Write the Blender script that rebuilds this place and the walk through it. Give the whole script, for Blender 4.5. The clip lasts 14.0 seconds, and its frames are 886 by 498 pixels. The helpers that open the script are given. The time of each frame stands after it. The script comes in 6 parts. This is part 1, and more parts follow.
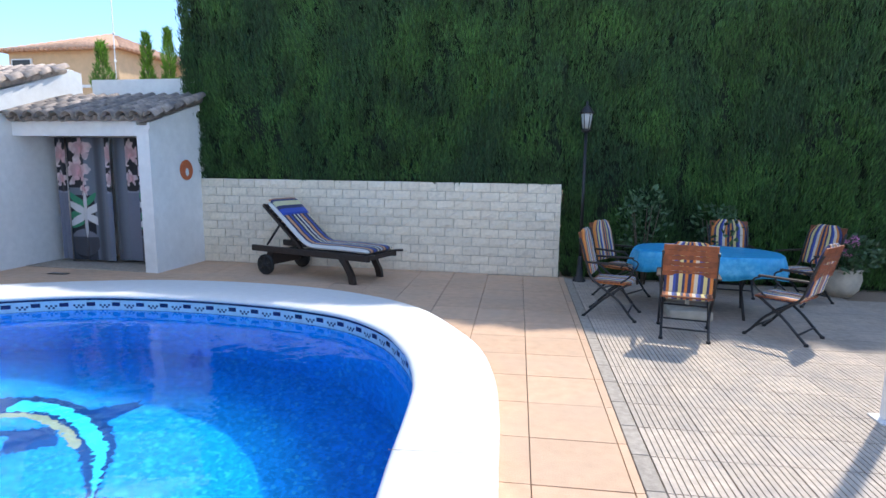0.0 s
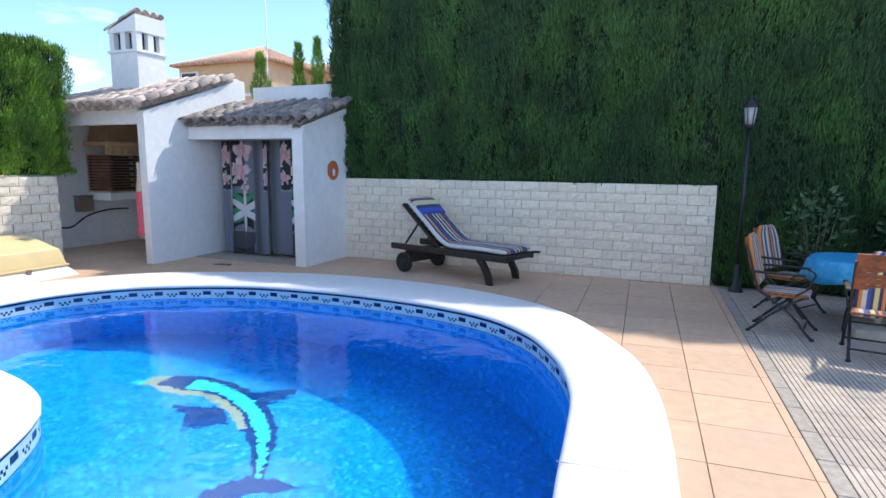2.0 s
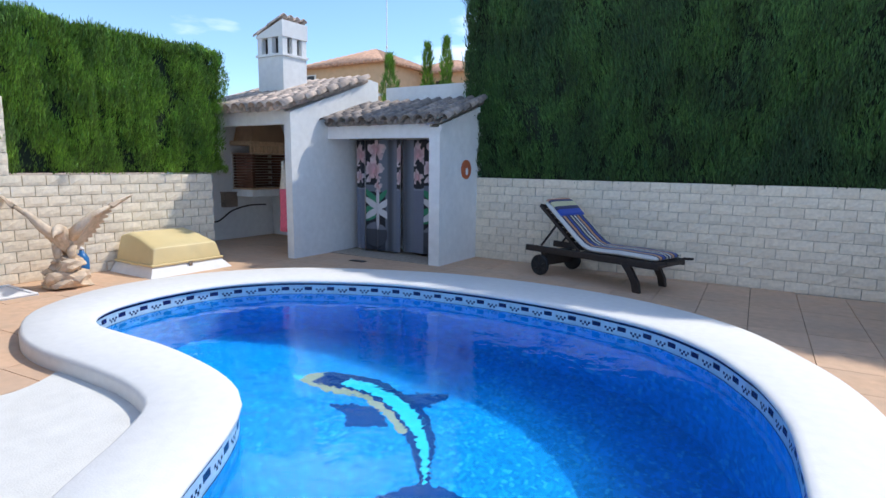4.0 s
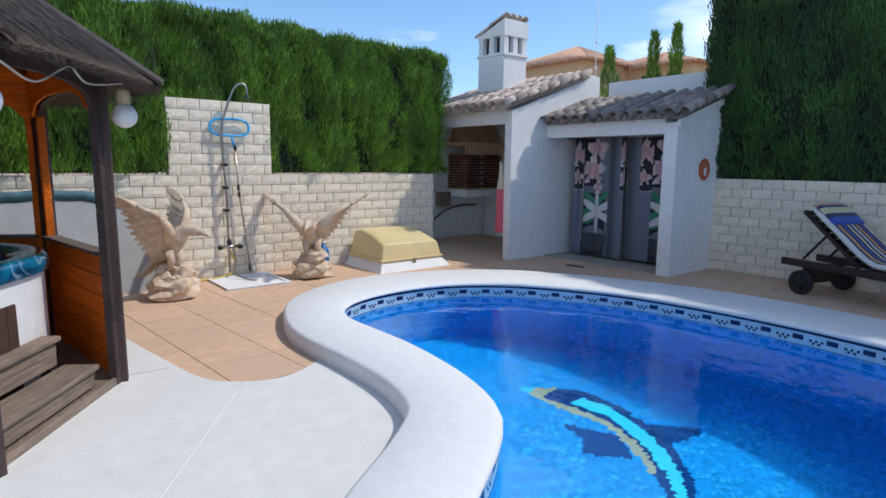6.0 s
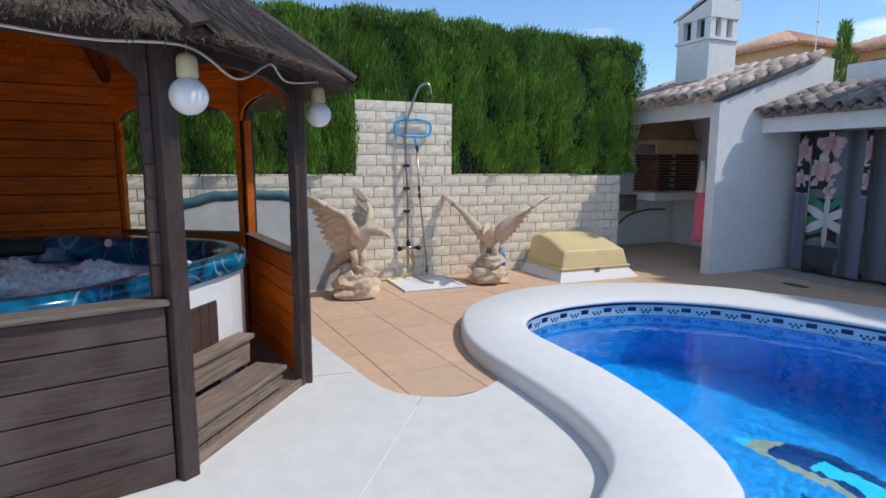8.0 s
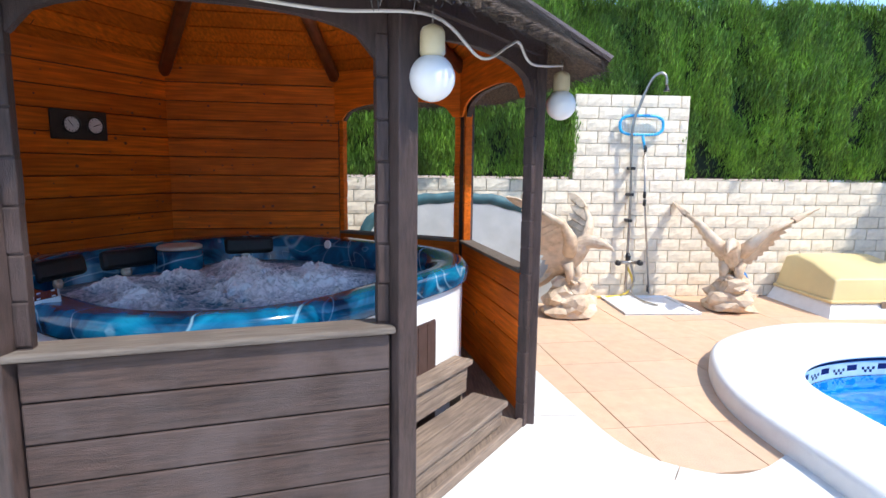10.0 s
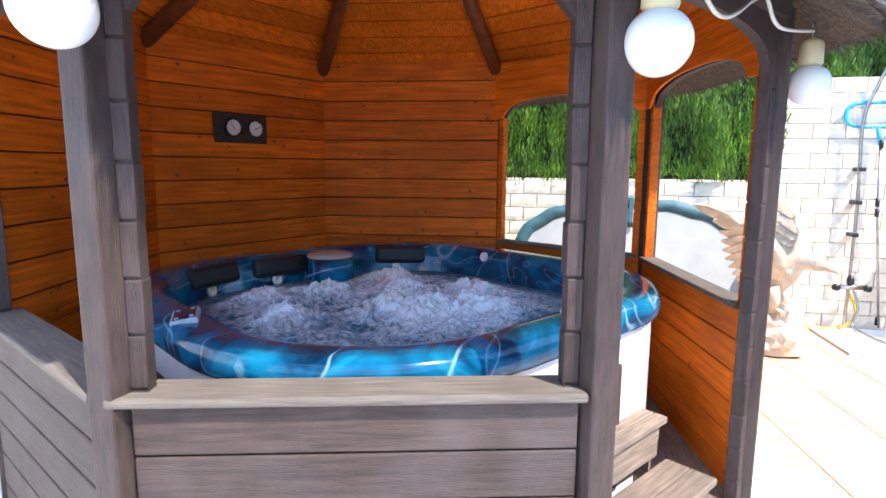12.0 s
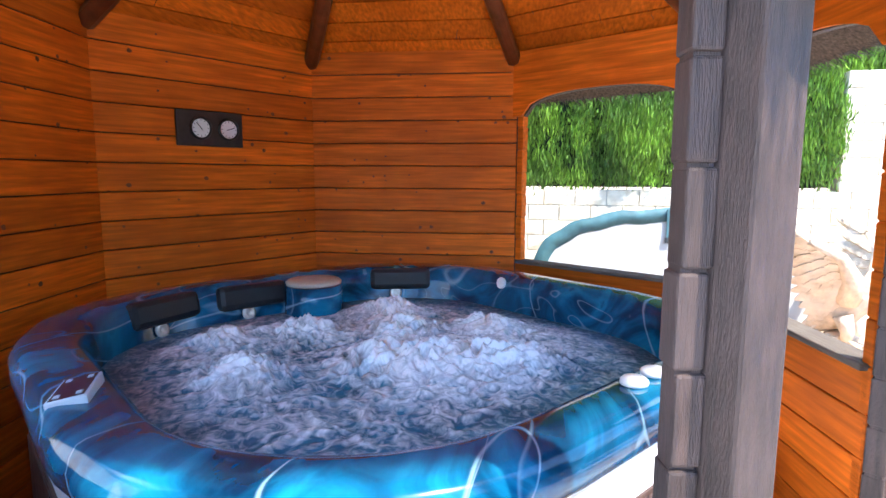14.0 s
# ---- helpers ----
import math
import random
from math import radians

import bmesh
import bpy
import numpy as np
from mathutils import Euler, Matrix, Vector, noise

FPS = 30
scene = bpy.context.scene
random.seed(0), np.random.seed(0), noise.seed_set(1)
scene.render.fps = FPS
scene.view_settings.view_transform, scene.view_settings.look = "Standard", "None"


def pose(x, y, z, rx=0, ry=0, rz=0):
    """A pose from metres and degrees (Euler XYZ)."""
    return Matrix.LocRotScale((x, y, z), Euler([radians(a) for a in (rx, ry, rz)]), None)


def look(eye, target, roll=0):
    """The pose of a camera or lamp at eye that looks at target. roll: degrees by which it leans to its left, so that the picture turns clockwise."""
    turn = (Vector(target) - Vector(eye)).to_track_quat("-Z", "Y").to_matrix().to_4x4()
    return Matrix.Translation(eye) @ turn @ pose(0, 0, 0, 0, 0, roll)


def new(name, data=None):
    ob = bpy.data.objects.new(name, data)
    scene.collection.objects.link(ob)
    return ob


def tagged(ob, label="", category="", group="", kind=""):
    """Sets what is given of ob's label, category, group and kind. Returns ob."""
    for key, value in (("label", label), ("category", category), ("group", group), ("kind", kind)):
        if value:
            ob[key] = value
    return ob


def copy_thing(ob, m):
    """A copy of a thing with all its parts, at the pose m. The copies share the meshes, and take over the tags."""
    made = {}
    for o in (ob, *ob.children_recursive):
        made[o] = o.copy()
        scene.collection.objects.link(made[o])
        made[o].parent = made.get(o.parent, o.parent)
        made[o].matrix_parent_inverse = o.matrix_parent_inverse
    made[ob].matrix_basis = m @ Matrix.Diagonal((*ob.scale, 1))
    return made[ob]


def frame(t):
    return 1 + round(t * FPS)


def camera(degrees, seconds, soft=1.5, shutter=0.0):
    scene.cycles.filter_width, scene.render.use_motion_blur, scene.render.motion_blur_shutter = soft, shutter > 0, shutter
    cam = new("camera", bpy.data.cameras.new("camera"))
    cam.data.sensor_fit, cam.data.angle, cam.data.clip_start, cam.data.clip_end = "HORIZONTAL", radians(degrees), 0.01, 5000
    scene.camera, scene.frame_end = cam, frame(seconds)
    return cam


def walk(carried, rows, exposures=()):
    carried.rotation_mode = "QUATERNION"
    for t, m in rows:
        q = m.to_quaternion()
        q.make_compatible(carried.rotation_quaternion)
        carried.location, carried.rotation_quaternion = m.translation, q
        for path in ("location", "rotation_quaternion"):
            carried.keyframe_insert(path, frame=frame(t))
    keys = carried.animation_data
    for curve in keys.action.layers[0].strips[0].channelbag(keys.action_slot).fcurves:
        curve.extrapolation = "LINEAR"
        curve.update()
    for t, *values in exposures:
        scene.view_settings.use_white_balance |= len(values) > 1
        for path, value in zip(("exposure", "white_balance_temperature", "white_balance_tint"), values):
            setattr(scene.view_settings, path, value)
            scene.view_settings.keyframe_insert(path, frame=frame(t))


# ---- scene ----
cam = camera(76.1, 14.0)
PATH = [
    (0, (-0.095, 0.588, 1.729), (-0.463, 2.532, 1.441), 0.7),
    (0.5, (-0.168, 0.614, 1.736), (-0.642, 2.535, 1.443), 0.4),
    (1, (-0.26, 0.615, 1.749), (-0.832, 2.509, 1.453), 0.5),
    (1.5, (-0.336, 0.614, 1.739), (-1.001, 2.477, 1.443), 0.5),
    (2, (-0.417, 0.619, 1.703), (-1.18, 2.446, 1.415), 0.6),
    (2.2, (-0.478, 0.609, 1.69), (-1.292, 2.413, 1.402), 0.8),
    (4.3, (-1.21, 0.485, 1.703), (-2.338, 2.109, 1.402), 0.8),
    (4.5, (-1.282, 0.477, 1.724), (-2.471, 2.057, 1.418), 0.8),
    (5, (-1.483, 0.456, 1.694), (-2.798, 1.932, 1.392), 0.8),
    (5.5, (-1.603, 0.433, 1.691), (-3.036, 1.796, 1.389), 0.7),
    (6, (-1.796, 0.425, 1.666), (-3.328, 1.675, 1.368), 0.6),
    (6.5, (-1.961, 0.467, 1.594), (-3.576, 1.612, 1.31), 0.3),
    (7, (-2.083, 0.485, 1.59), (-3.782, 1.5, 1.303), 0.3),
    (7.5, (-2.22, 0.517, 1.655), (-3.991, 1.396, 1.355), 0.7),
    (7.7, (-2.27, 0.527, 1.645), (-4.065, 1.356, 1.347), 0.5),
    (9.8, (-3.044, 0.405, 1.62), (-5.011, 0.615, 1.328), 0.8),
    (10, (-3.135, 0.363, 1.617), (-5.109, 0.493, 1.328), 0.7),
    (10.5, (-3.29, 0.267, 1.636), (-5.268, 0.223, 1.341), 0.8),
    (11, (-3.432, 0.219, 1.622), (-5.405, 0.062, 1.334), 0.5),
    (11.5, (-3.607, 0.222, 1.635), (-5.563, -0.073, 1.344), 0.5),
    (12, (-3.742, 0.203, 1.624), (-5.684, -0.175, 1.334), 0.4),
    (12.5, (-3.941, 0.166, 1.635), (-5.882, -0.221, 1.349), 0.3),
    (13, (-4.138, 0.128, 1.65), (-6.079, -0.26, 1.367), 0.5),
    (13.5, (-4.322, 0.064, 1.604), (-6.267, -0.314, 1.336), 0.4),
    (14, (-4.478, 0.069, 1.615), (-6.417, -0.345, 1.354), 0.2),
]
EXPOSURE = [(t, e, 6550, 10) for t, e in ((0, 1.05), (2.2, 0.98), (4.5, 0.50), (6, 0.28), (7.7, 0.19), (9.8, 1.1), (11, 1.80), (12.5, 2.12), (14, 2.6))]
walk(cam, [(t, look(eye, target, roll)) for t, eye, target, roll in PATH], EXPOSURE)

# ---- world, sun ----
SUN = Vector((0.42, 0.60, 1.0)).normalized()
world = bpy.data.worlds.new("sky")
scene.world = world
world.use_nodes = True
wn, wl = world.node_tree.nodes, world.node_tree.links
sky = wn.new("ShaderNodeTexSky")
sky.sky_type, sky.sun_disc = "NISHITA", False
sky.sun_elevation = math.asin(SUN.z)
sky.sun_rotation = math.atan2(SUN.x, SUN.y)
sky.air_density, sky.dust_density, sky.ozone_density = 1.0, 0.1, 3.0
# soft fair-weather clouds, spread over the whole sky
wtc = wn.new("ShaderNodeTexCoord")
wmap = wn.new("ShaderNodeMapping")
wmap.inputs["Scale"].default_value = (1.0, 1.0, 3.6)
wmap.inputs["Location"].default_value = (0.3, 0.1, 0.0)
wnoise = wn.new("ShaderNodeTexNoise")
wnoise.inputs["Scale"].default_value, wnoise.inputs["Detail"].default_value = 2.3, 7.0
wramp = wn.new("ShaderNodeValToRGB")
wramp.color_ramp.elements[0].position, wramp.color_ramp.elements[1].position = 0.52, 0.68
wramp.color_ramp.elements[0].color = (0, 0, 0, 1)
wramp.color_ramp.elements[1].color = (0.85, 0.85, 0.85, 1)
wmix = wn.new("ShaderNodeMixRGB")
wmix.inputs[2].default_value = (8.5, 8.8, 9.3, 1)
wl.new(wtc.outputs["Generated"], wmap.inputs["Vector"])
wl.new(wmap.outputs["Vector"], wnoise.inputs["Vector"])
wl.new(wnoise.outputs["Fac"], wramp.inputs["Fac"])
wl.new(wramp.outputs["Color"], wmix.inputs[0])
wtint = wn.new("ShaderNodeMixRGB")
wtint.blend_type = "MULTIPLY"
wtint.inputs[0].default_value, wtint.inputs[2].default_value = 1.0, (0.79, 0.92, 1.03, 1)
wl.new(sky.outputs["Color"], wtint.inputs[1])
wl.new(wtint.outputs["Color"], wmix.inputs[1])
wl.new(wmix.outputs["Color"], wn["Background"].inputs["Color"])
wn["Background"].inputs["Strength"].default_value = 0.15
sun = new("sun", bpy.data.lights.new("sun", "SUN"))
sun.data.energy, sun.data.angle, sun.data.color = 2.3, radians(1.4), (1.0, 0.955, 0.885)
sun.matrix_world = look(SUN * 30, (0, 0, 0))


# ---- materials ----
def material(name, color, rough=0.6, vary=0.12, scale=6.0, bump=0.0, bump_scale=40.0, metal=0.0, rand=0.0, island=0.0,
             second=None, second_scale=1.5, second_amount=0.5, stretch=(1, 1, 1), coat=0.0, local=False):
    """Base colour with fine grain (vary), larger stains (second), a shift per piece (rand, island) and relief (bump)."""
    m = bpy.data.materials.new(name)
    m.use_nodes = True
    n, l = m.node_tree.nodes, m.node_tree.links
    p = n["Principled BSDF"]
    p.inputs["Roughness"].default_value = rough
    p.inputs["Metallic"].default_value = metal
    if coat:
        p.inputs["Coat Weight"].default_value = coat
        p.inputs["Coat Roughness"].default_value = 0.08
    tc = n.new("ShaderNodeTexCoord")
    mp = n.new("ShaderNodeMapping")
    mp.inputs["Scale"].default_value = stretch
    geo = n.new("ShaderNodeNewGeometry")
    if local:
        # grain along each board, begun at another place on each
        info = n.new("ShaderNodeObjectInfo")
        far = n.new("ShaderNodeVectorMath")
        far.operation = "SCALE"
        far.inputs[0].default_value = (7.3, 3.1, 5.7)
        l.new(info.outputs["Random"], far.inputs["Scale"])
        plus = n.new("ShaderNodeVectorMath")
        l.new(tc.outputs["Object"], plus.inputs[0])
        l.new(far.outputs["Vector"], plus.inputs[1])
        l.new(plus.outputs["Vector"], mp.inputs["Vector"])
    else:
        l.new(geo.outputs["Position"], mp.inputs["Vector"])
    grain = n.new("ShaderNodeTexNoise")
    grain.inputs["Scale"].default_value, grain.inputs["Detail"].default_value = scale, 6.0
    l.new(mp.outputs["Vector"], grain.inputs["Vector"])
    dark = tuple(c * (1 - vary * 2.2) for c in color)
    light = tuple(min(1, c * (1 + vary * 1.6)) for c in color)
    ramp = n.new("ShaderNodeValToRGB")
    ramp.color_ramp.elements[0].position, ramp.color_ramp.elements[1].position = 0.28, 0.72
    ramp.color_ramp.elements[0].color = (*[max(0, c) for c in dark], 1)
    ramp.color_ramp.elements[1].color = (*light, 1)
    l.new(grain.outputs["Fac"], ramp.inputs["Fac"])
    out = ramp.outputs["Color"]
    if second:
        stain = n.new("ShaderNodeTexNoise")
        stain.inputs["Scale"].default_value, stain.inputs["Detail"].default_value = second_scale, 4.0
        l.new(geo.outputs["Position"], stain.inputs["Vector"])
        sr = n.new("ShaderNodeValToRGB")
        sr.color_ramp.elements[0].position, sr.color_ramp.elements[1].position = 0.42, 0.68
        sr.color_ramp.elements[0].color = (0, 0, 0, 1)
        sr.color_ramp.elements[1].color = (second_amount,) * 3 + (1,)
        l.new(stain.outputs["Fac"], sr.inputs["Fac"])
        mx = n.new("ShaderNodeMixRGB")
        l.new(sr.outputs["Color"], mx.inputs[0])
        l.new(out, mx.inputs[1])
        mx.inputs[2].default_value = (*second, 1)
        out = mx.outputs["Color"]
    for amount, node, socket in ((rand, "ShaderNodeObjectInfo", "Random"), (island, "ShaderNodeNewGeometry", "Random Per Island")):
        if amount:
            info = n.new(node)
            rng = n.new("ShaderNodeMapRange")
            rng.inputs["To Min"].default_value, rng.inputs["To Max"].default_value = 1 - amount, 1 + amount
            l.new(info.outputs[socket], rng.inputs["Value"])
            mul = n.new("ShaderNodeMixRGB")
            mul.blend_type = "MULTIPLY"
            mul.inputs[0].default_value = 1
            l.new(out, mul.inputs[1])
            l.new(rng.outputs["Result"], mul.inputs[2])
            out = mul.outputs["Color"]
    l.new(out, p.inputs["Base Color"])
    if bump:
        bn = n.new("ShaderNodeTexNoise")
        bn.inputs["Scale"].default_value, bn.inputs["Detail"].default_value = bump_scale, 5.0
        l.new(mp.outputs["Vector"], bn.inputs["Vector"])
        b = n.new("ShaderNodeBump")
        b.inputs["Strength"].default_value, b.inputs["Distance"].default_value = bump, 0.01
        l.new(bn.outputs["Fac"], b.inputs["Height"])
        l.new(b.outputs["Normal"], p.inputs["Normal"])
    return m


def attribute_material(name, rough, vary=0.1, scale=60, sheen=0.0):
    """Colours woven, printed or laid piece by piece, stored on the mesh as 'print'."""
    m = bpy.data.materials.new(name)
    m.use_nodes = True
    n, l = m.node_tree.nodes, m.node_tree.links
    p = n["Principled BSDF"]
    p.inputs["Roughness"].default_value = rough
    p.inputs["Sheen Weight"].default_value = sheen
    at = n.new("ShaderNodeAttribute")
    at.attribute_name = "print"
    tx = n.new("ShaderNodeTexNoise")
    tx.inputs["Scale"].default_value, tx.inputs["Detail"].default_value = scale, 4
    geo = n.new("ShaderNodeNewGeometry")
    l.new(geo.outputs["Position"], tx.inputs["Vector"])
    rng = n.new("ShaderNodeMapRange")
    rng.inputs["To Min"].default_value, rng.inputs["To Max"].default_value = 1 - vary * 2, 1 + vary * 2
    l.new(tx.outputs["Fac"], rng.inputs["Value"])
    mul = n.new("ShaderNodeMixRGB")
    mul.blend_type = "MULTIPLY"
    mul.inputs[0].default_value = 1
    l.new(at.outputs["Color"], mul.inputs[1])
    l.new(rng.outputs["Result"], mul.inputs[2])
    l.new(mul.outputs["Color"], p.inputs["Base Color"])
    return m


M_BLOCK = material("split_face_block", (0.84, 0.745, 0.59), 0.9, 0.06, 18, 0.45, 55, rand=0.06, second=(0.72, 0.61, 0.46), second_scale=3, second_amount=0.3)
M_MORTAR = material("mortar", (0.60, 0.54, 0.45), 0.95, 0.1, 20, 0.3)
M_RENDER = material("white_render", (0.80, 0.80, 0.79), 0.85, 0.03, 9, 0.25, 30, second=(0.66, 0.66, 0.66), second_scale=1.3, second_amount=0.35)
M_COPING = material("white_coping", (0.76, 0.755, 0.74), 0.75, 0.02, 12, 0.15, 60, second=(0.72, 0.72, 0.71), second_scale=2.2, second_amount=0.3)
M_SLABWHITE = material("white_concrete", (0.70, 0.69, 0.655), 0.85, 0.03, 7, 0.3, 80, second=(0.62, 0.61, 0.57), second_scale=1.4, second_amount=0.35)
M_TAN = material("terracotta_slab", (0.64, 0.42, 0.275), 0.85, 0.05, 9, 0.3, 90, rand=0.05, second=(0.55, 0.40, 0.29), second_scale=1.7, second_amount=0.5)
M_JOINT = material("slab_joint", (0.38, 0.27, 0.19), 0.95, 0.1, 30)
M_GROUND = material("ground_earth", (0.33, 0.27, 0.21), 0.95, 0.15, 3)
M_GROOVE = material("grooved_tile", (0.55, 0.455, 0.365), 0.9, 0.08, 14, 0.3, 60, rand=0.07, second=(0.36, 0.32, 0.29), second_scale=2.5, second_amount=0.5)
M_KERB = material("kerb_concrete", (0.40, 0.345, 0.285), 0.9, 0.1, 20, 0.4, 60, rand=0.06)
M_ROOFTILE = material("roof_tile", (0.56, 0.44, 0.36), 0.85, 0.14, 14, 0.4, 40, rand=0.22, second=(0.20, 0.18, 0.17), second_scale=6, second_amount=0.7)
M_ROOFTILE_DARK = material("weathered_roof_tile", (0.33, 0.27, 0.23), 0.85, 0.16, 14, 0.4, 40, rand=0.28, second=(0.13, 0.12, 0.12), second_scale=6, second_amount=0.75)
M_BRICK = material("firebox_brick", (0.17, 0.075, 0.045), 0.9, 0.12, 25, 0.3, 60, rand=0.25)
M_BRICKPALE = material("pale_brick", (0.62, 0.42, 0.26), 0.9, 0.1, 25, 0.3, 60, rand=0.15)
M_SOOT = material("soot", (0.05, 0.04, 0.035), 0.95, 0.2, 8)
M_HOOD = material("hood_plaster", (0.48, 0.31, 0.19), 0.9, 0.1, 6, 0.3, second=(0.2, 0.13, 0.09), second_scale=3)
M_STAIN = material("weathered_dark_wood", (0.056, 0.032, 0.025), 0.62, 0.24, 5, 0.5, 30, rand=0.20, second=(0.095, 0.070, 0.066), second_scale=4, second_amount=0.6, stretch=(1, 14, 14), local=True)
M_POST = material("dark_stained_post", (0.054, 0.032, 0.027), 0.55, 0.24, 5, 0.5, 30, rand=0.14, second=(0.088, 0.059, 0.055), second_scale=4, second_amount=0.55, stretch=(14, 14, 2))
M_SILL = material("bare_worn_wood", (0.165, 0.135, 0.11), 0.8, 0.16, 6, 0.5, 30, rand=0.1, second=(0.11, 0.085, 0.07), second_scale=5, second_amount=0.6, stretch=(1, 14, 14), local=True)
M_STEP = material("worn_step_wood", (0.27, 0.20, 0.15), 0.75, 0.2, 6, 0.5, 30, rand=0.12, second=(0.15, 0.11, 0.09), second_scale=4, stretch=(1, 12, 12), local=True)
M_PINE = material("varnished_pine", (0.70, 0.152, 0.009), 0.55, 0.18, 3.5, 0.15, 24, rand=0.16, second=(0.44, 0.082, 0.006), second_scale=2.5, stretch=(0.8, 14, 14), local=True)
M_PINE.node_tree.nodes["Principled BSDF"].inputs["Specular IOR Level"].default_value = 0.2
M_KNOT = material("pine_knot", (0.17, 0.045, 0.012), 0.5, 0.2, 60)
M_RAFTER = material("rafter_wood", (0.19, 0.058, 0.022), 0.42, 0.2, 4, 0.2, 24, stretch=(3, 3, 3))
M_THATCH = material("thatch", (0.078, 0.064, 0.056), 0.95, 0.25, 30, island=0.75)
M_THATCHIN = material("thatch_edge", (0.11, 0.075, 0.052), 0.95, 0.3, 60, 1.0, 120)
# one cypress leaf twice: colour darkened as in shade, then brightened as in sun
M_CYPRESS_SHADED = material("dark_cypress_leaf", (0.046, 0.118, 0.024), 0.7, 0.25, 1.6, island=0.6, second=(0.021, 0.058, 0.024), second_scale=0.9, second_amount=0.85)
M_CYPRESS_LIT = material("green_cypress_leaf", (0.135, 0.275, 0.020), 0.65, 0.2, 3.0, island=0.55, second=(0.050, 0.125, 0.016), second_scale=1.6, second_amount=0.8)
# near-black colour stands for the shade deep in the hedge gaps
M_HEDGESHADE = material("hedge_inside", (0.010, 0.020, 0.008), 0.9, 0.3, 12)
M_LEAF = material("shrub_leaf", (0.055, 0.115, 0.045), 0.5, 0.2, 12, island=0.35)
M_BARK = material("bark", (0.12, 0.085, 0.06), 0.9, 0.2, 30, 0.6)
M_LOUNGER = material("dark_lounger_wood", (0.026, 0.017, 0.015), 0.5, 0.2, 20, 0.2, 40, rand=0.15)
M_BLACK = material("black_metal", (0.018, 0.018, 0.020), 0.4, 0.15, 30)
M_RUBBER = material("black_rubber", (0.02, 0.02, 0.02), 0.7, 0.15, 30)
M_CHAIRWOOD = material("orange_chair_wood", (0.25, 0.072, 0.026), 0.5, 0.18, 14, 0.2, 40, rand=0.15)
M_CREAM = material("cream_fabric", (0.68, 0.62, 0.52), 0.9, 0.08, 30, 0.2, 200)
M_STONE = material("cast_stone", (0.62, 0.47, 0.33), 0.9, 0.13, 14, 0.7, 45, second=(0.70, 0.60, 0.48), second_scale=5, second_amount=0.7)
M_HATCH = material("cream_fibreglass", (0.72, 0.58, 0.30), 0.5, 0.05, 4, 0.1, 60, second=(0.62, 0.47, 0.22), second_scale=2, second_amount=0.5)
M_WHITE = material("white_paint", (0.80, 0.80, 0.80), 0.5, 0.02, 10)
M_STEEL = material("brushed_steel", (0.42, 0.39, 0.36), 0.32, 0.1, 30, metal=1.0)
M_BLUEPL = material("blue_plastic", (0.03, 0.42, 0.80), 0.4, 0.05, 20)
M_BOTTLE = material("blue_bottle_plastic", (0.02, 0.16, 0.42), 0.35, 0.05, 20)
M_YELLOW = material("yellow_hose", (0.65, 0.47, 0.06), 0.5, 0.08, 20)
M_TEAL = material("teal_cover_edge", (0.045, 0.13, 0.155), 0.6, 0.15, 8, 0.3, 20)
M_COVER = material("white_cover", (0.46, 0.475, 0.47), 0.7, 0.05, 5, 0.25, 10, second=(0.36, 0.38, 0.39), second_scale=2, second_amount=0.5)
M_TUBSHELL = material("tub_panel_white", (0.80, 0.80, 0.80), 0.4, 0.02, 10)
M_TUBPANEL = material("tub_panel_brown", (0.075, 0.04, 0.032), 0.5, 0.15, 12, 0.1, 40)
M_PILLOW = material("black_pillow", (0.012, 0.013, 0.016), 0.55, 0.1, 20, 0.2, 60)
M_PANEL = material("panel_grey", (0.50, 0.56, 0.60), 0.35, 0.04, 20)
M_SCREEN = material("dark_display", (0.012, 0.025, 0.06), 0.2, 0.1, 30)
M_JET = material("jet_chrome", (0.72, 0.66, 0.58), 0.25, 0.05, 30, metal=0.6)
M_PINK = material("pink_towel", (0.80, 0.16, 0.24), 0.95, 0.08, 40, 0.5, 160)
M_CLAY = material("orange_clay", (0.52, 0.13, 0.05), 0.8, 0.08, 20, 0.2)
M_POT = material("cream_pot", (0.52, 0.47, 0.38), 0.7, 0.08, 10)
M_PETAL = material("pink_petal", (0.66, 0.25, 0.46), 0.6, 0.1, 20, island=0.3)
M_CLOTH = material("blue_tablecloth", (0.02, 0.33, 0.62), 0.35, 0.05, 10, 0.15, 14, second=(0.10, 0.50, 0.74), second_scale=22, second_amount=0.65)
M_PLASTER = material("peach_plaster", (0.66, 0.46, 0.28), 0.9, 0.04, 3)
M_FARTILE = material("far_roof_tile", (0.55, 0.33, 0.22), 0.9, 0.12, 5, rand=0.15)
M_DARK = material("dark_opening", (0.02, 0.02, 0.025), 0.4, 0.1, 5)
M_CABLE = material("white_cable", (0.70, 0.66, 0.58), 0.6, 0.05, 10)
M_SOCKET = material("cream_socket", (0.68, 0.58, 0.36), 0.5, 0.05, 10)
M_PRINT = attribute_material("printed_curtain", 0.75, 0.05, 40, 0.1)
M_STRIPE = attribute_material("striped_cushion", 0.9, 0.10, 120, 0.2)
M_MOSAIC = attribute_material("pool_mosaic", 0.25, 0.10, 9)


M_GLOBE = material("opal_globe", (0.84, 0.84, 0.83), 0.22, 0.01, 5)


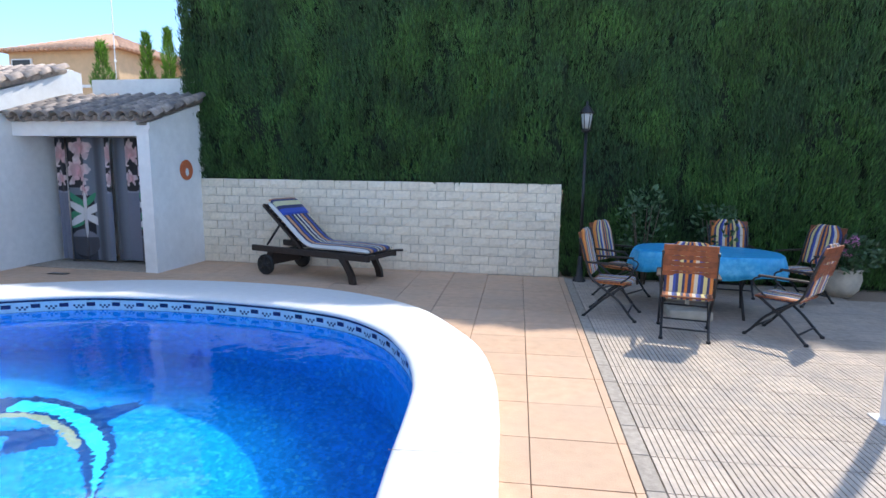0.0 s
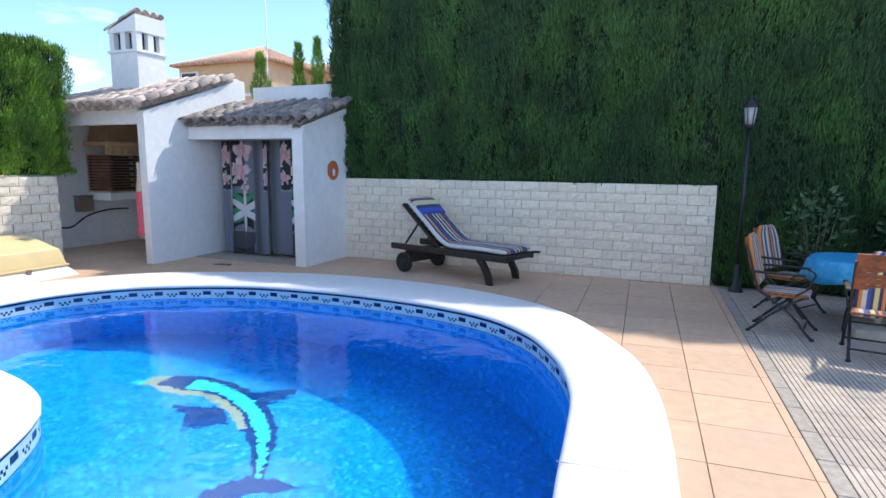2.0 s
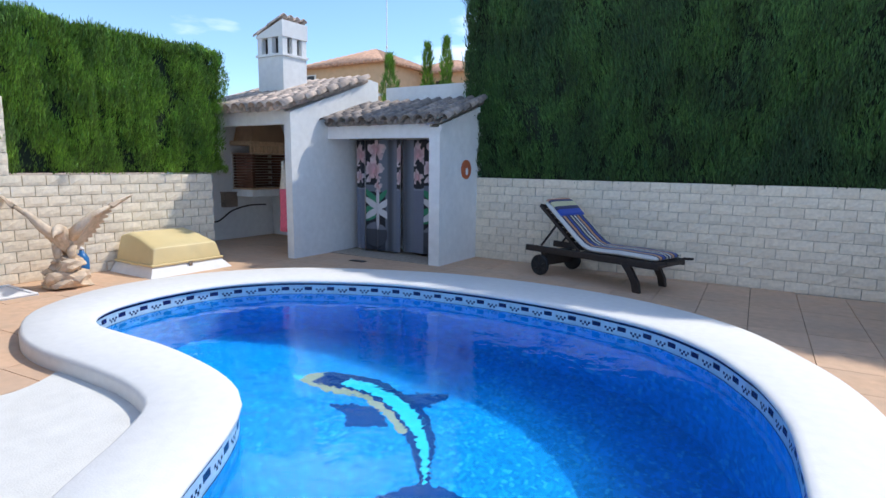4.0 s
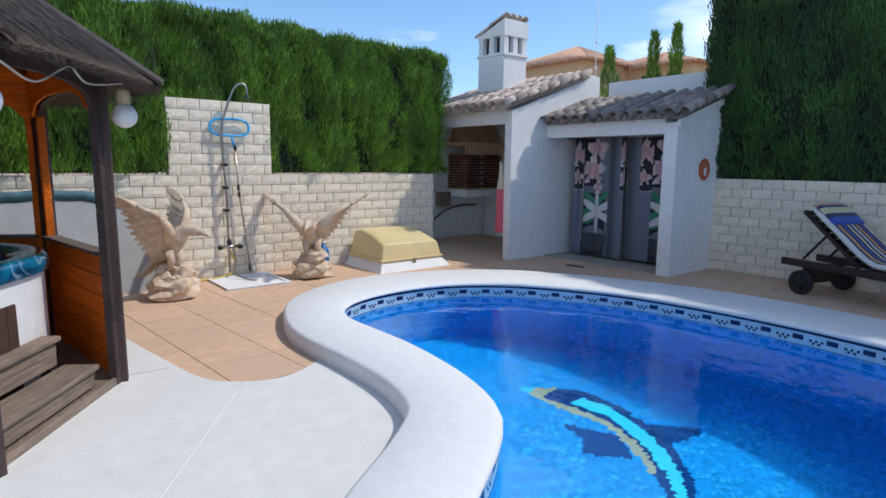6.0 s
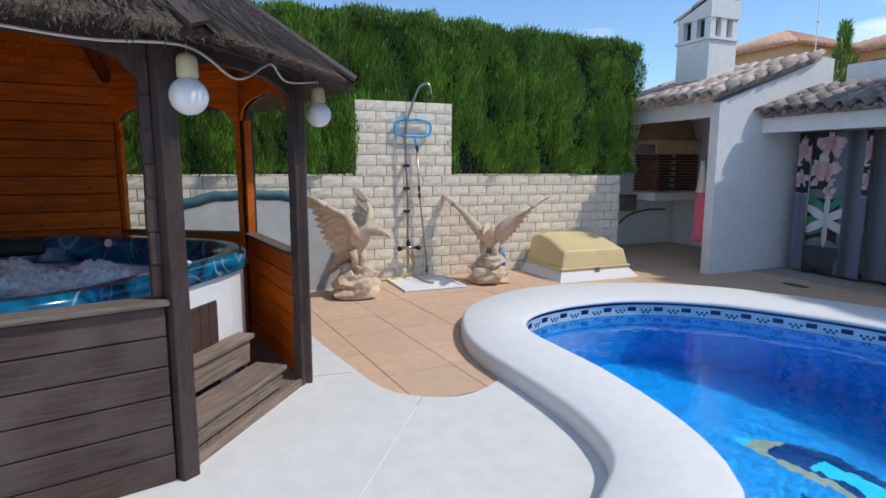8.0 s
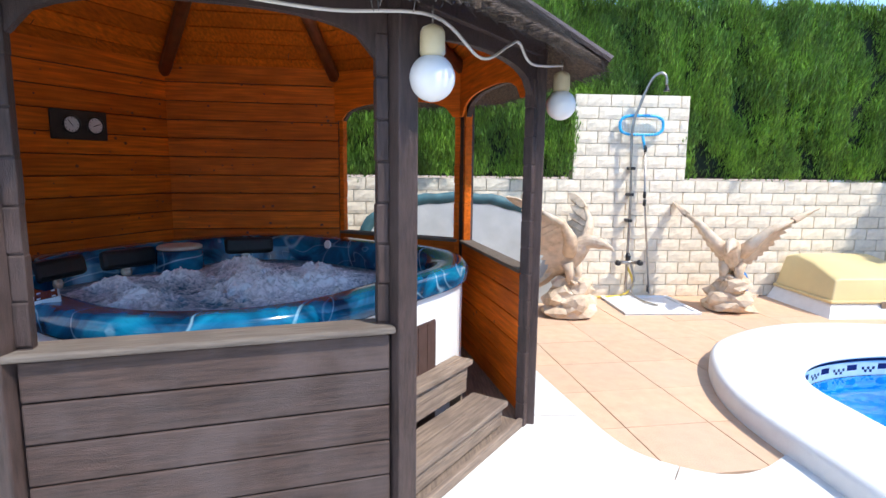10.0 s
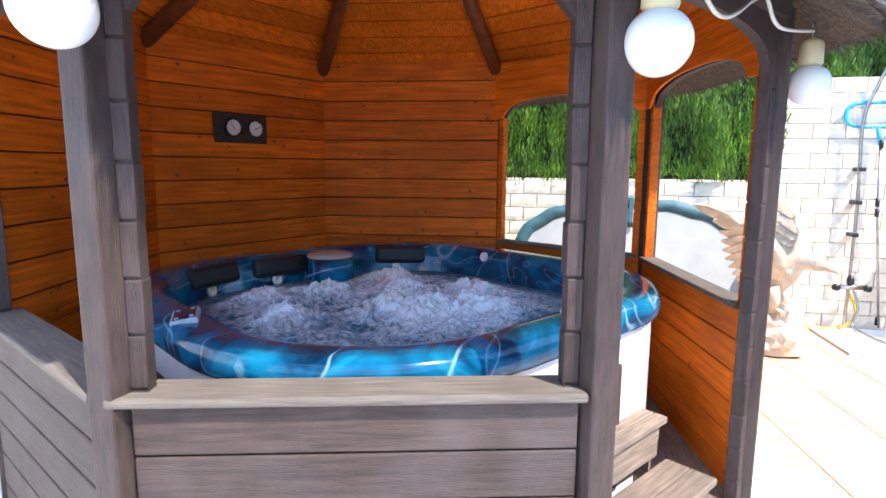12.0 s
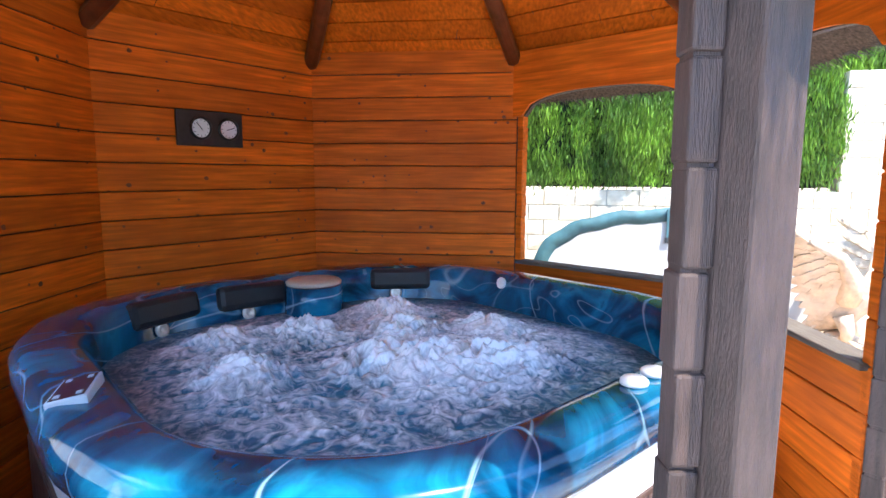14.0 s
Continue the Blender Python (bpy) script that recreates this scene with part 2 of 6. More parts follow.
def water_material():
    m = bpy.data.materials.new("pool_water")
    m.use_nodes = True
    n, l = m.node_tree.nodes, m.node_tree.links
    p = n["Principled BSDF"]
    p.inputs["Base Color"].default_value = (0.66, 0.95, 1.0, 1)
    p.inputs["Roughness"].default_value = 0.0
    p.inputs["IOR"].default_value = 1.33
    p.inputs["Transmission Weight"].default_value = 1.0
    geo = n.new("ShaderNodeNewGeometry")
    a = n.new("ShaderNodeTexNoise")
    a.inputs["Scale"].default_value, a.inputs["Detail"].default_value = 3.2, 3
    l.new(geo.outputs["Position"], a.inputs["Vector"])
    b = n.new("ShaderNodeBump")
    b.inputs["Strength"].default_value, b.inputs["Distance"].default_value = 0.25, 0.03
    l.new(a.outputs["Fac"], b.inputs["Height"])
    l.new(b.outputs["Normal"], p.inputs["Normal"])
    return m


M_WATER = water_material()


def acrylic_material():
    """Blue marbled acrylic: flowing bands from navy to azure, with thin pale veins."""
    m = bpy.data.materials.new("marbled_blue_acrylic")
    m.use_nodes = True
    n, l = m.node_tree.nodes, m.node_tree.links
    p = n["Principled BSDF"]
    p.inputs["Roughness"].default_value = 0.12
    p.inputs["Specular IOR Level"].default_value = 0.42
    geo = n.new("ShaderNodeNewGeometry")
    def field(scale, detail, distortion, stretch):
        mp = n.new("ShaderNodeMapping")
        mp.inputs["Scale"].default_value = stretch
        mp.inputs["Rotation"].default_value = (0, 0, radians(34))
        l.new(geo.outputs["Position"], mp.inputs["Vector"])
        t = n.new("ShaderNodeTexNoise")
        t.inputs["Scale"].default_value, t.inputs["Detail"].default_value, t.inputs["Distortion"].default_value = scale, detail, distortion
        l.new(mp.outputs["Vector"], t.inputs["Vector"])
        return t.outputs["Fac"]
    def ramp(source, stops):
        r = n.new("ShaderNodeValToRGB")
        e = r.color_ramp.elements
        while len(e) < len(stops):
            e.new(0.5)
        for k, (at, c) in zip(e, stops):
            k.position, k.color = at, (*c, 1)
        l.new(source, r.inputs["Fac"])
        return r.outputs["Color"]
    body = ramp(field(1.5, 7, 2.2, (0.7, 2.0, 2.0)), ((0.30, (0.001, 0.014, 0.040)), (0.44, (0.001, 0.048, 0.110)), (0.55, (0.002, 0.105, 0.215)), (0.66, (0.005, 0.175, 0.31)), (0.74, (0.002, 0.075, 0.16))))
    out = body
    for scale, mid, wide, strength in ((0.62, 0.53, 0.007, 0.50), (1.3, 0.42, 0.012, 0.25)):
        veins = ramp(field(scale, 1.0, 1.6, (0.8, 1.6, 1.6)), ((mid - wide, (0, 0, 0)), (mid, (strength,) * 3), (mid + wide, (0, 0, 0))))
        mx = n.new("ShaderNodeMixRGB")
        mx.inputs[2].default_value = (0.42, 0.68, 0.80, 1)
        l.new(veins, mx.inputs[0])
        l.new(out, mx.inputs[1])
        out = mx.outputs["Color"]
    l.new(out, p.inputs["Base Color"])
    return m


M_ACRYLIC = acrylic_material()


def foam_material():
    m = material("churning_foam_water", (0.012, 0.135, 0.22), 0.38, 0.2, 5, 0.25, 45)
    n, l = m.node_tree.nodes, m.node_tree.links
    p = n["Principled BSDF"]
    src = p.inputs["Base Color"].links[0].from_socket
    at = n.new("ShaderNodeAttribute")
    at.attribute_name = "print"
    tx = n.new("ShaderNodeTexNoise")
    tx.inputs["Scale"].default_value, tx.inputs["Detail"].default_value, tx.inputs["Distortion"].default_value = 14, 10, 2.4
    geo = n.new("ShaderNodeNewGeometry")
    l.new(geo.outputs["Position"], tx.inputs["Vector"])
    add = n.new("ShaderNodeMath")
    add.operation = "MULTIPLY_ADD"
    add.inputs[1].default_value, add.inputs[2].default_value = 2.0, -1.0
    l.new(tx.outputs["Fac"], add.inputs[0])
    s = n.new("ShaderNodeMath")
    s.operation, s.use_clamp = "ADD", True
    l.new(add.outputs["Value"], s.inputs[0])
    l.new(at.outputs["Fac"], s.inputs[1])
    mx = n.new("ShaderNodeMixRGB")
    mx.inputs[2].default_value = (0.84, 0.91, 0.95, 1)
    l.new(s.outputs["Value"], mx.inputs[0])
    l.new(src, mx.inputs[1])
    l.new(mx.outputs["Color"], p.inputs["Base Color"])
    return m


M_FOAM = foam_material()


# ---- mesh helpers ----
def mesh_of(bm, mat, smooth=False):
    me = bpy.data.meshes.new("mesh")
    bm.normal_update()
    bm.to_mesh(me)
    bm.free()
    for m in (mat if isinstance(mat, (list, tuple)) else [mat]):
        me.materials.append(m)
    if smooth:
        me.shade_smooth()
    return me


def part(name, bm, mat, parent=None, label="", smooth=False, at=None):
    ob = new(name, mesh_of(bm, mat, smooth) if isinstance(bm, bmesh.types.BMesh) else bm)
    if at is not None:
        ob.matrix_basis = at
    if parent:
        ob.parent = parent
    if label:
        tagged(ob, label)
    return ob


def thing(name, m, label, category, group="", kind=""):
    ob = new(name)
    ob.matrix_basis = m
    ob.empty_display_size = 0.1
    return tagged(ob, label, category, group, kind)


def box(bm, x0, y0, z0, x1, y1, z1, m=None, bevel=0.0, mat=0):
    vs = [bm.verts.new((x, y, z)) for z in (z0, z1) for x, y in ((x0, y0), (x1, y0), (x1, y1), (x0, y1))]
    fs = [bm.faces.new([vs[i] for i in f]) for f in ((3, 2, 1, 0), (4, 5, 6, 7), (0, 1, 5, 4), (1, 2, 6, 5), (2, 3, 7, 6), (3, 0, 4, 7))]
    if bevel:
        r = bmesh.ops.bevel(bm, geom=list({e for f in fs for e in f.edges}), offset=bevel, segments=2, profile=0.5, affect="EDGES")
        vs = list({v for v in vs if v.is_valid} | {v for f in r["faces"] for v in f.verts})
    if m is not None:
        bmesh.ops.transform(bm, matrix=m, verts=vs)
    if mat:
        for v in vs:
            for f in v.link_faces:
                f.material_index = mat
    return vs


def boxed(*a, **k):
    bm = bmesh.new()
    box(bm, *a, **k)
    return bm


def prism(bm, pts, z0, z1, mat=0):
    """A flat outline (x, y), counter-clockwise, pulled up from z0 to z1."""
    lo = [bm.verts.new((x, y, z0)) for x, y in pts]
    hi = [bm.verts.new((x, y, z1)) for x, y in pts]
    n = len(pts)
    fs = [bm.faces.new(hi), bm.faces.new(lo[::-1])]
    fs += [bm.faces.new((lo[i], lo[(i + 1) % n], hi[(i + 1) % n], hi[i])) for i in range(n)]
    for f in fs:
        f.material_index = mat
    return lo + hi


def slab(bm, pts, axis, a, b):
    """An outline in the plane across an axis ('x' or 'y'), given as (u, z), with thickness from a to b."""
    vs = prism(bm, pts, 0, 1)
    for v in vs:
        u, z, w = v.co.x, v.co.y, a + (b - a) * v.co.z
        v.co = (w, u, z) if axis == "x" else (u, w, z)
    bmesh.ops.recalc_face_normals(bm, faces=bm.faces)
    return vs


def tube(bm, pts, r, seg=8, caps=True, ends=None):
    """A round bar along a line of points; ends: radii at its two ends."""
    pts = [Vector(p) for p in pts]
    rings, up = [], None
    for i, p in enumerate(pts):
        d = (pts[min(i + 1, len(pts) - 1)] - pts[max(i - 1, 0)]).normalized()
        if up is None:
            up = d.orthogonal().normalized()
        up = (up - d * up.dot(d))
        up = up.normalized() if up.length > 1e-5 else d.orthogonal().normalized()
        s = d.cross(up)
        rr = r if ends is None else ends[0] + (ends[1] - ends[0]) * i / (len(pts) - 1)
        rings.append([bm.verts.new(p + (up * math.cos(a) + s * math.sin(a)) * rr) for a in (2 * math.pi * k / seg for k in range(seg))])
    for a, b in zip(rings, rings[1:]):
        for k in range(seg):
            f = bm.faces.new((a[k], a[(k + 1) % seg], b[(k + 1) % seg], b[k]))
            f.smooth = True
    if caps:
        bm.faces.new(rings[0][::-1])
        bm.faces.new(rings[-1])
    return bm


def tubed(*a, **k):
    return tube(bmesh.new(), *a, **k)


def lathe(profile, seg=24, bm=None):
    """A turned shape from (radius, height) pairs."""
    bm = bm or bmesh.new()
    rings = [[bm.verts.new((r * math.cos(2 * math.pi * k / seg), r * math.sin(2 * math.pi * k / seg), z)) for k in range(seg)] for r, z in profile]
    for a, b in zip(rings, rings[1:]):
        for k in range(seg):
            f = bm.faces.new((a[k], a[(k + 1) % seg], b[(k + 1) % seg], b[k]))
            f.smooth = True
    bm.faces.new(rings[0][::-1])
    bm.faces.new(rings[-1])
    return bm


def spline(pts, n=6, closed=True):
    """A smooth line through points."""
    pts = [Vector((*p, 0)) if len(p) == 2 else Vector(p) for p in pts]
    out, c = [], len(pts)
    for i in range(c if closed else c - 1):
        g = (lambda k: pts[k % c]) if closed else (lambda k: pts[min(max(k, 0), c - 1)])
        p0, p1, p2, p3 = g(i - 1), g(i), g(i + 1), g(i + 2)
        for k in range(n):
            t = k / n
            out.append(0.5 * ((2 * p1) + (p2 - p0) * t + (2 * p0 - 5 * p1 + 4 * p2 - p3) * t * t + (3 * p1 - p0 - 3 * p2 + p3) * t ** 3))
    if not closed:
        out.append(pts[-1])
    return out


def inside(x, y, poly):
    hit, j = False, len(poly) - 1
    for i in range(len(poly)):
        (xi, yi), (xj, yj) = poly[i], poly[j]
        if (yi > y) != (yj > y) and x < (xj - xi) * (y - yi) / (yj - yi) + xi:
            hit = not hit
        j = i
    return hit


def clip(poly, px, py, nx, ny):
    """The part of a convex outline on the side of the line through (px, py) to which the normal points."""
    out = []
    for (ax, ay), (bx, by) in zip(poly, poly[1:] + poly[:1]):
        da, db = (ax - px) * nx + (ay - py) * ny, (bx - px) * nx + (by - py) * ny
        if da >= 0:
            out.append((ax, ay))
        if da * db < 0:
            k = da / (da - db)
            out.append((ax + (bx - ax) * k, ay + (by - ay) * k))
    return out


def painted(verts, faces, colors, mat, name, parent=None, label="", smooth=False, per_face=True):
    """A mesh whose printed colours are stored on it, one for each face or each vertex."""
    me = bpy.data.meshes.new("mesh")
    me.from_pydata(verts, [], faces)
    if per_face:
        at = me.color_attributes.new("print", "FLOAT_COLOR", "CORNER")
        col = np.repeat(np.array(colors, dtype=np.float32), [len(f) for f in faces], axis=0)
    else:
        at = me.color_attributes.new("print", "FLOAT_COLOR", "POINT")
        col = np.array(colors, dtype=np.float32)
    if col.shape[1] == 3:
        col = np.hstack([col, np.ones((len(col), 1), np.float32)])
    at.data.foreach_set("color", col.ravel())
    me.materials.append(mat)
    if smooth:
        me.shade_smooth()
    return part(name, me, mat, parent, label)


# ---- pool and ground ----
POOL_OUT = [(-0.29, 2.8), (-0.33, 3.6), (-0.37, 4.1), (-0.46, 4.75), (-0.64, 5.4), (-0.95, 5.98), (-1.45, 6.65), (-2.15, 7.12), (-3.1, 7.42), (-4.2, 7.50),
            (-5.25, 7.38), (-6.1, 7.10), (-6.9, 6.72), (-7.55, 6.25), (-8.05, 5.5), (-8.26, 4.8), (-8.27, 4.1), (-8.05, 3.5), (-7.65, 2.98), (-7.04, 2.66),
            (-6.45, 2.53), (-5.7, 2.55), (-5.2, 2.55), (-4.85, 2.50), (-4.55, 2.38), (-4.28, 2.07), (-4.10, 1.80), (-3.88, 1.50), (-3.55, 1.22), (-3.0, 1.05),
            (-1.8, 1.05), (-0.95, 1.25), (-0.47, 1.8)]
POOL_IN = [(-0.84, 2.75), (-0.90, 3.4), (-0.97, 4.1), (-1.03, 4.5), (-1.17, 4.95), (-1.34, 5.3), (-1.67, 5.78), (-2.2, 6.2), (-2.85, 6.42), (-3.5, 6.52), (-4.2, 6.55),
           (-4.9, 6.5), (-5.6, 6.37), (-6.3, 6.05), (-6.9, 5.62), (-7.3, 5.0), (-7.4, 4.35), (-7.3, 3.75), (-7.05, 3.35), (-6.7, 3.18), (-6.2, 3.17), (-5.7, 3.18),
           (-5.2, 3.14), (-4.7, 3.05), (-4.3, 2.9), (-4.05, 2.72), (-3.82, 2.44), (-3.65, 2.18), (-3.42, 1.85), (-3.1, 1.62), (-2.5, 1.48), (-1.8, 1.5), (-1.2, 1.75), (-0.92, 2.2)]
OUT = [(p.x, p.y) for p in spline(POOL_OUT, 5)]
INN = [(p.x, p.y) for p in spline(POOL_IN, 5)]
COPE, WATER_Z, FLOOR_Z = 0.15, -0.04, -1.70


def resample(poly, n):
    pts = np.array(poly + poly[:1])
    d = np.concatenate([[0], np.cumsum(np.hypot(*np.diff(pts, axis=0).T))])
    s = np.linspace(0, d[-1], n, endpoint=False)
    return np.stack([np.interp(s, d, pts[:, 0]), np.interp(s, d, pts[:, 1])], 1)


def nearest_pairs(inner, outer):
    """For each point of the outer line the nearest one of the inner line, kept in order."""
    return [inner[np.argmin(((inner - p) ** 2).sum(1))] for p in outer]


def build_pool():
    pool = thing("swimming_pool", pose(0, 0, 0), "kidney-shaped swimming pool with blue mosaic lining and a white coping", "swimming pool")
    outer = resample(OUT, 220)
    inner = np.array(nearest_pairs(resample(INN, 900), outer))
    # coping: rounded slab, its section run round the pool
    bm = bmesh.new()
    d = inner - outer
    d /= np.linalg.norm(d, axis=1)[:, None]
    rings = []
    for q, (o, i, w) in enumerate(zip(outer, inner, d)):
        sec = [(o, 0, -0.04), (o, 0, COPE - 0.05), (o, 0.012, COPE - 0.02), (o, 0.04, COPE), (i, -0.04, COPE), (i, 0.0, COPE - 0.012), (i, 0.022, COPE - 0.03),
               (i, 0.022, COPE - 0.045), (i, 0.0, COPE - 0.055), (i, -0.03, COPE - 0.06)]
        rings.append([bm.verts.new((p[0] + w[0] * a, p[1] + w[1] * a, z)) for p, a, z in sec])
    n = len(rings)
    for k in range(n):
        a, b = rings[k], rings[(k + 1) % n]
        for j in range(len(a) - 1):
            try:
                f = bm.faces.new((a[j], a[j + 1], b[j + 1], b[j]))
                f.smooth = True
            except ValueError:
                pass
    bmesh.ops.remove_doubles(bm, verts=bm.verts, dist=0.0005)
    bmesh.ops.recalc_face_normals(bm, faces=bm.faces)
    part("coping", bm, M_COPING, pool, "white-painted rounded coping")
    # hairline joints across the coping
    for x0, y0, x1, y1 in ((-0.96, 3.47, -0.37, 3.54),):
        a = math.degrees(math.atan2(y1 - y0, x1 - x0))
        part("coping_joint", boxed(0.02, -0.002, COPE - 0.002, math.hypot(x1 - x0, y1 - y0) - 0.02, 0.002, COPE + 0.0012), M_KERB, pool, at=pose(x0, y0, 0, 0, 0, a))
    # waterline band of white tiles with a navy pattern
    ring = resample(INN, 760)
    rows, z0, z1 = 8, WATER_Z - 0.06, COPE - 0.055
    verts, faces, cols = [], [], []
    for r in range(rows + 1):
        z = z0 + (z1 - z0) * r / rows
        verts += [(x, y, z) for x, y in ring]
    m = len(ring)
    motif = ["............", ".####.......", ".####.#.#.#.", ".......#.#..", "............", "............"]
    navy, pale, line = (0.01, 0.02, 0.10), (0.45, 0.62, 0.72), (0.012, 0.02, 0.08)
    for r in range(rows):
        for k in range(m):
            faces.append((r * m + k, r * m + (k + 1) % m, (r + 1) * m + (k + 1) % m, (r + 1) * m + k))
            if r in (0, 7):
                c = line
            else:
                c = navy if motif[6 - r][k % 12] == "#" else pale
            cols.append(c)
    painted(verts, faces, cols, M_MOSAIC, "waterline_band", pool, "navy and white patterned waterline tiles")
    # walls below water
    verts, faces, cols = [], [], []
    zs = np.linspace(FLOOR_Z, z0, 24)
    ring = resample(INN, 420)
    m = len(ring)
    for z in zs:
        verts += [(x, y, z) for x, y in ring]
    rs = random.Random(4)
    for r in range(len(zs) - 1):
        for k in range(m):
            faces.append((r * m + k, r * m + (k + 1) % m, (r + 1) * m + (k + 1) % m, (r + 1) * m + k))
            cols.append(blue(rs))
    painted(verts, faces, cols, M_MOSAIC, "pool_wall", pool, "blue mosaic pool wall")
    # floor mosaic with the dolphin
    step = 0.03
    x0, x1, y0, y1 = -7.5, -0.7, 1.4, 6.65
    nx, ny = int((x1 - x0) / step), int((y1 - y0) / step)
    verts = [(x0 + i * step, y0 + j * step, FLOOR_Z) for j in range(ny + 1) for i in range(nx + 1)]
    faces, cols = [], []
    for j in range(ny):
        for i in range(nx):
            x, y = x0 + (i + 0.5) * step, y0 + (j + 0.5) * step
            faces.append((j * (nx + 1) + i, j * (nx + 1) + i + 1, (j + 1) * (nx + 1) + i + 1, (j + 1) * (nx + 1) + i))
            cols.append(dolphin(x + 0.30, y - 0.13) or blue(rs))
    painted(verts, faces, cols, M_MOSAIC, "pool_floor", pool, "blue mosaic pool floor with a dolphin picture")
    bm = bmesh.new()
    f = bm.faces.new([bm.verts.new((x, y, WATER_Z)) for x, y in resample(INN, 300)])
    bmesh.ops.triangulate(bm, faces=[f])
    w = part("water", bm, M_WATER, pool, "clear blue pool water, nearly still")
    w.visible_shadow = False
    return pool


def blue(rs):
    k = rs.random()
    if k > 0.93:
        return (0.02, 0.40, 0.76)
    b = 0.82 + 0.36 * rs.random()
    return (0.002 * b, 0.275 * b, 0.70 * b)


BACK = spline([(-5.42, 4.60), (-5.1, 4.93), (-4.72, 5.05), (-4.12, 4.98), (-3.65, 4.70), (-3.35, 4.33), (-3.16, 3.95)], 5, False)
BELLY = spline([(-5.42, 4.58), (-4.9, 4.58), (-4.5, 4.66), (-4.1, 4.55), (-3.68, 4.33), (-3.38, 4.06), (-3.19, 3.87)], 5, False)
BODY = [(p.x, p.y) for p in BACK] + [(p.x, p.y) for p in reversed(BELLY)]
FINS = [[(-4.2, 4.97), (-3.80, 5.26), (-3.74, 5.20), (-3.85, 4.80)], [(-4.25, 4.62), (-4.72, 4.38), (-4.42, 4.36), (-4.28, 4.14), (-3.95, 4.42)],
        [(-3.22, 3.92), (-3.42, 3.62), (-3.44, 3.42), (-3.2, 3.60), (-3.10, 3.75), (-2.95, 3.80), (-2.76, 3.98), (-3.0, 3.98)]]


def dolphin(x, y):
    """The colour of the dolphin picture at a place of the pool floor, or None."""
    if not (-5.5 < x < -2.7 and 3.3 < y < 5.35):
        return None
    if inside(x, y, BODY):
        db = min((p.x - x) ** 2 + (p.y - y) ** 2 for p in BACK) ** 0.5
        dv = min((p.x - x) ** 2 + (p.y - y) ** 2 for p in BELLY) ** 0.5
        f = dv / (db + dv + 1e-6)
        if x < -5.15:
            return (0.03, 0.55, 0.74) if x < -5.32 else (0.36, 0.37, 0.27)
        if f > 0.74:
            return (0.002, 0.045, 0.19)
        if f > 0.36:
            return (0.03, 0.60, 0.82) if x > -4.85 else (0.002, 0.045, 0.19)
        if f > 0.24:
            return (0.002, 0.045, 0.19)
        return (0.36, 0.37, 0.27) if x < -3.75 else (0.004, 0.05, 0.2)
    if any(inside(x, y, f) for f in FINS):
        return (0.002, 0.055, 0.23)
    return None


def build_ground():
    bm = bmesh.new()
    e = 400
    sq = [bm.verts.new(p) for p in ((-e, -e, -0.035), (e, -e, -0.035), (e, e, -0.035), (-e, e, -0.035))]
    hole = [bm.verts.new((x, y, -0.035)) for x, y in resample([((a[0] * 0.5 + b[0] * 0.5), (a[1] * 0.5 + b[1] * 0.5)) for a, b in
            zip(resample(OUT, 120), nearest_pairs(resample(INN, 600), resample(OUT, 120)))], 90)]
    edges = [bm.edges.new((l[i], l[(i + 1) % len(l)])) for l in (sq, hole) for i in range(len(l))]
    bmesh.ops.triangle_fill(bm, edges=edges, use_beauty=True)
    for f in bm.faces:
        if f.normal.z < 0:
            f.normal_flip()
    # nothing over the pool
    for f in list(bm.faces):
        c = f.calc_center_median()
        if all(v in set(hole) for v in f.verts) and inside(c.x, c.y, INN):
            bm.faces.remove(f)
    return tagged(part("ground", bm, M_JOINT), "earth and mortar bed under the paving", "ground", kind="structure")


# ---- walls of split-face blocks ----
def block_mesh(w, h, d, seed):
    """One rough-faced block: face towards -y, back at y = 0."""
    rs = random.Random(seed)
    bm = bmesh.new()
    nx, nz, g = 4, 3, 0.0045
    v = {}
    for i in range(nx + 1):
        for k in range(nz + 1):
            edge = i in (0, nx) or k in (0, nz)
            x, z = g + (w - 2 * g) * i / nx, g + (h - 2 * g) * k / nz
            v[i, k] = bm.verts.new((x, -d - (0.0 if edge else rs.uniform(0.002, 0.009)), z))
    for i in range(nx):
        for k in range(nz):
            bm.faces.new((v[i, k], v[i + 1, k], v[i + 1, k + 1], v[i, k + 1]))
    ring = [v[i, 0] for i in range(nx + 1)] + [v[nx, k] for k in range(1, nz + 1)] + [v[i, nz] for i in range(nx - 1, -1, -1)] + [v[0, k] for k in range(nz - 1, 0, -1)]
    low = [bm.verts.new((p.co.x, 0, p.co.z)) for p in ring]
    for i in range(len(ring)):
        j = (i + 1) % len(ring)
        bm.faces.new((ring[j], ring[i], low[i], low[j]))
    return mesh_of(bm, M_BLOCK)


BW, BH = 0.293, 0.1475
BLOCKS = {}


def lay_blocks(wall, length, courses, m, z_first=0.0, start_half=0, skip=None):
    """Courses of blocks in half bond along a wall's own x, their faces towards its -y."""
    rs = random.Random(len(wall.name) + courses)
    for c in range(courses):
        x = -BW / 2 if (c + start_half) % 2 else 0.0
        while x < length - 0.01:
            a, b = max(x, 0), min(x + BW, length)
            x += BW
            if b - a < 0.04:
                continue
            key = (round(b - a, 2), rs.randrange(4))
            if key not in BLOCKS:
                BLOCKS[key] = block_mesh(key[0], BH, 0.02, hash(key) % 1000 + key[1])
            if skip and skip(a, c):
                continue
            part("block", BLOCKS[key], None, wall, at=wall.matrix_basis.inverted() @ m @ pose(a, 0, z_first + c * BH))


WALL_Y, WALL_X = 9.69, -10.08


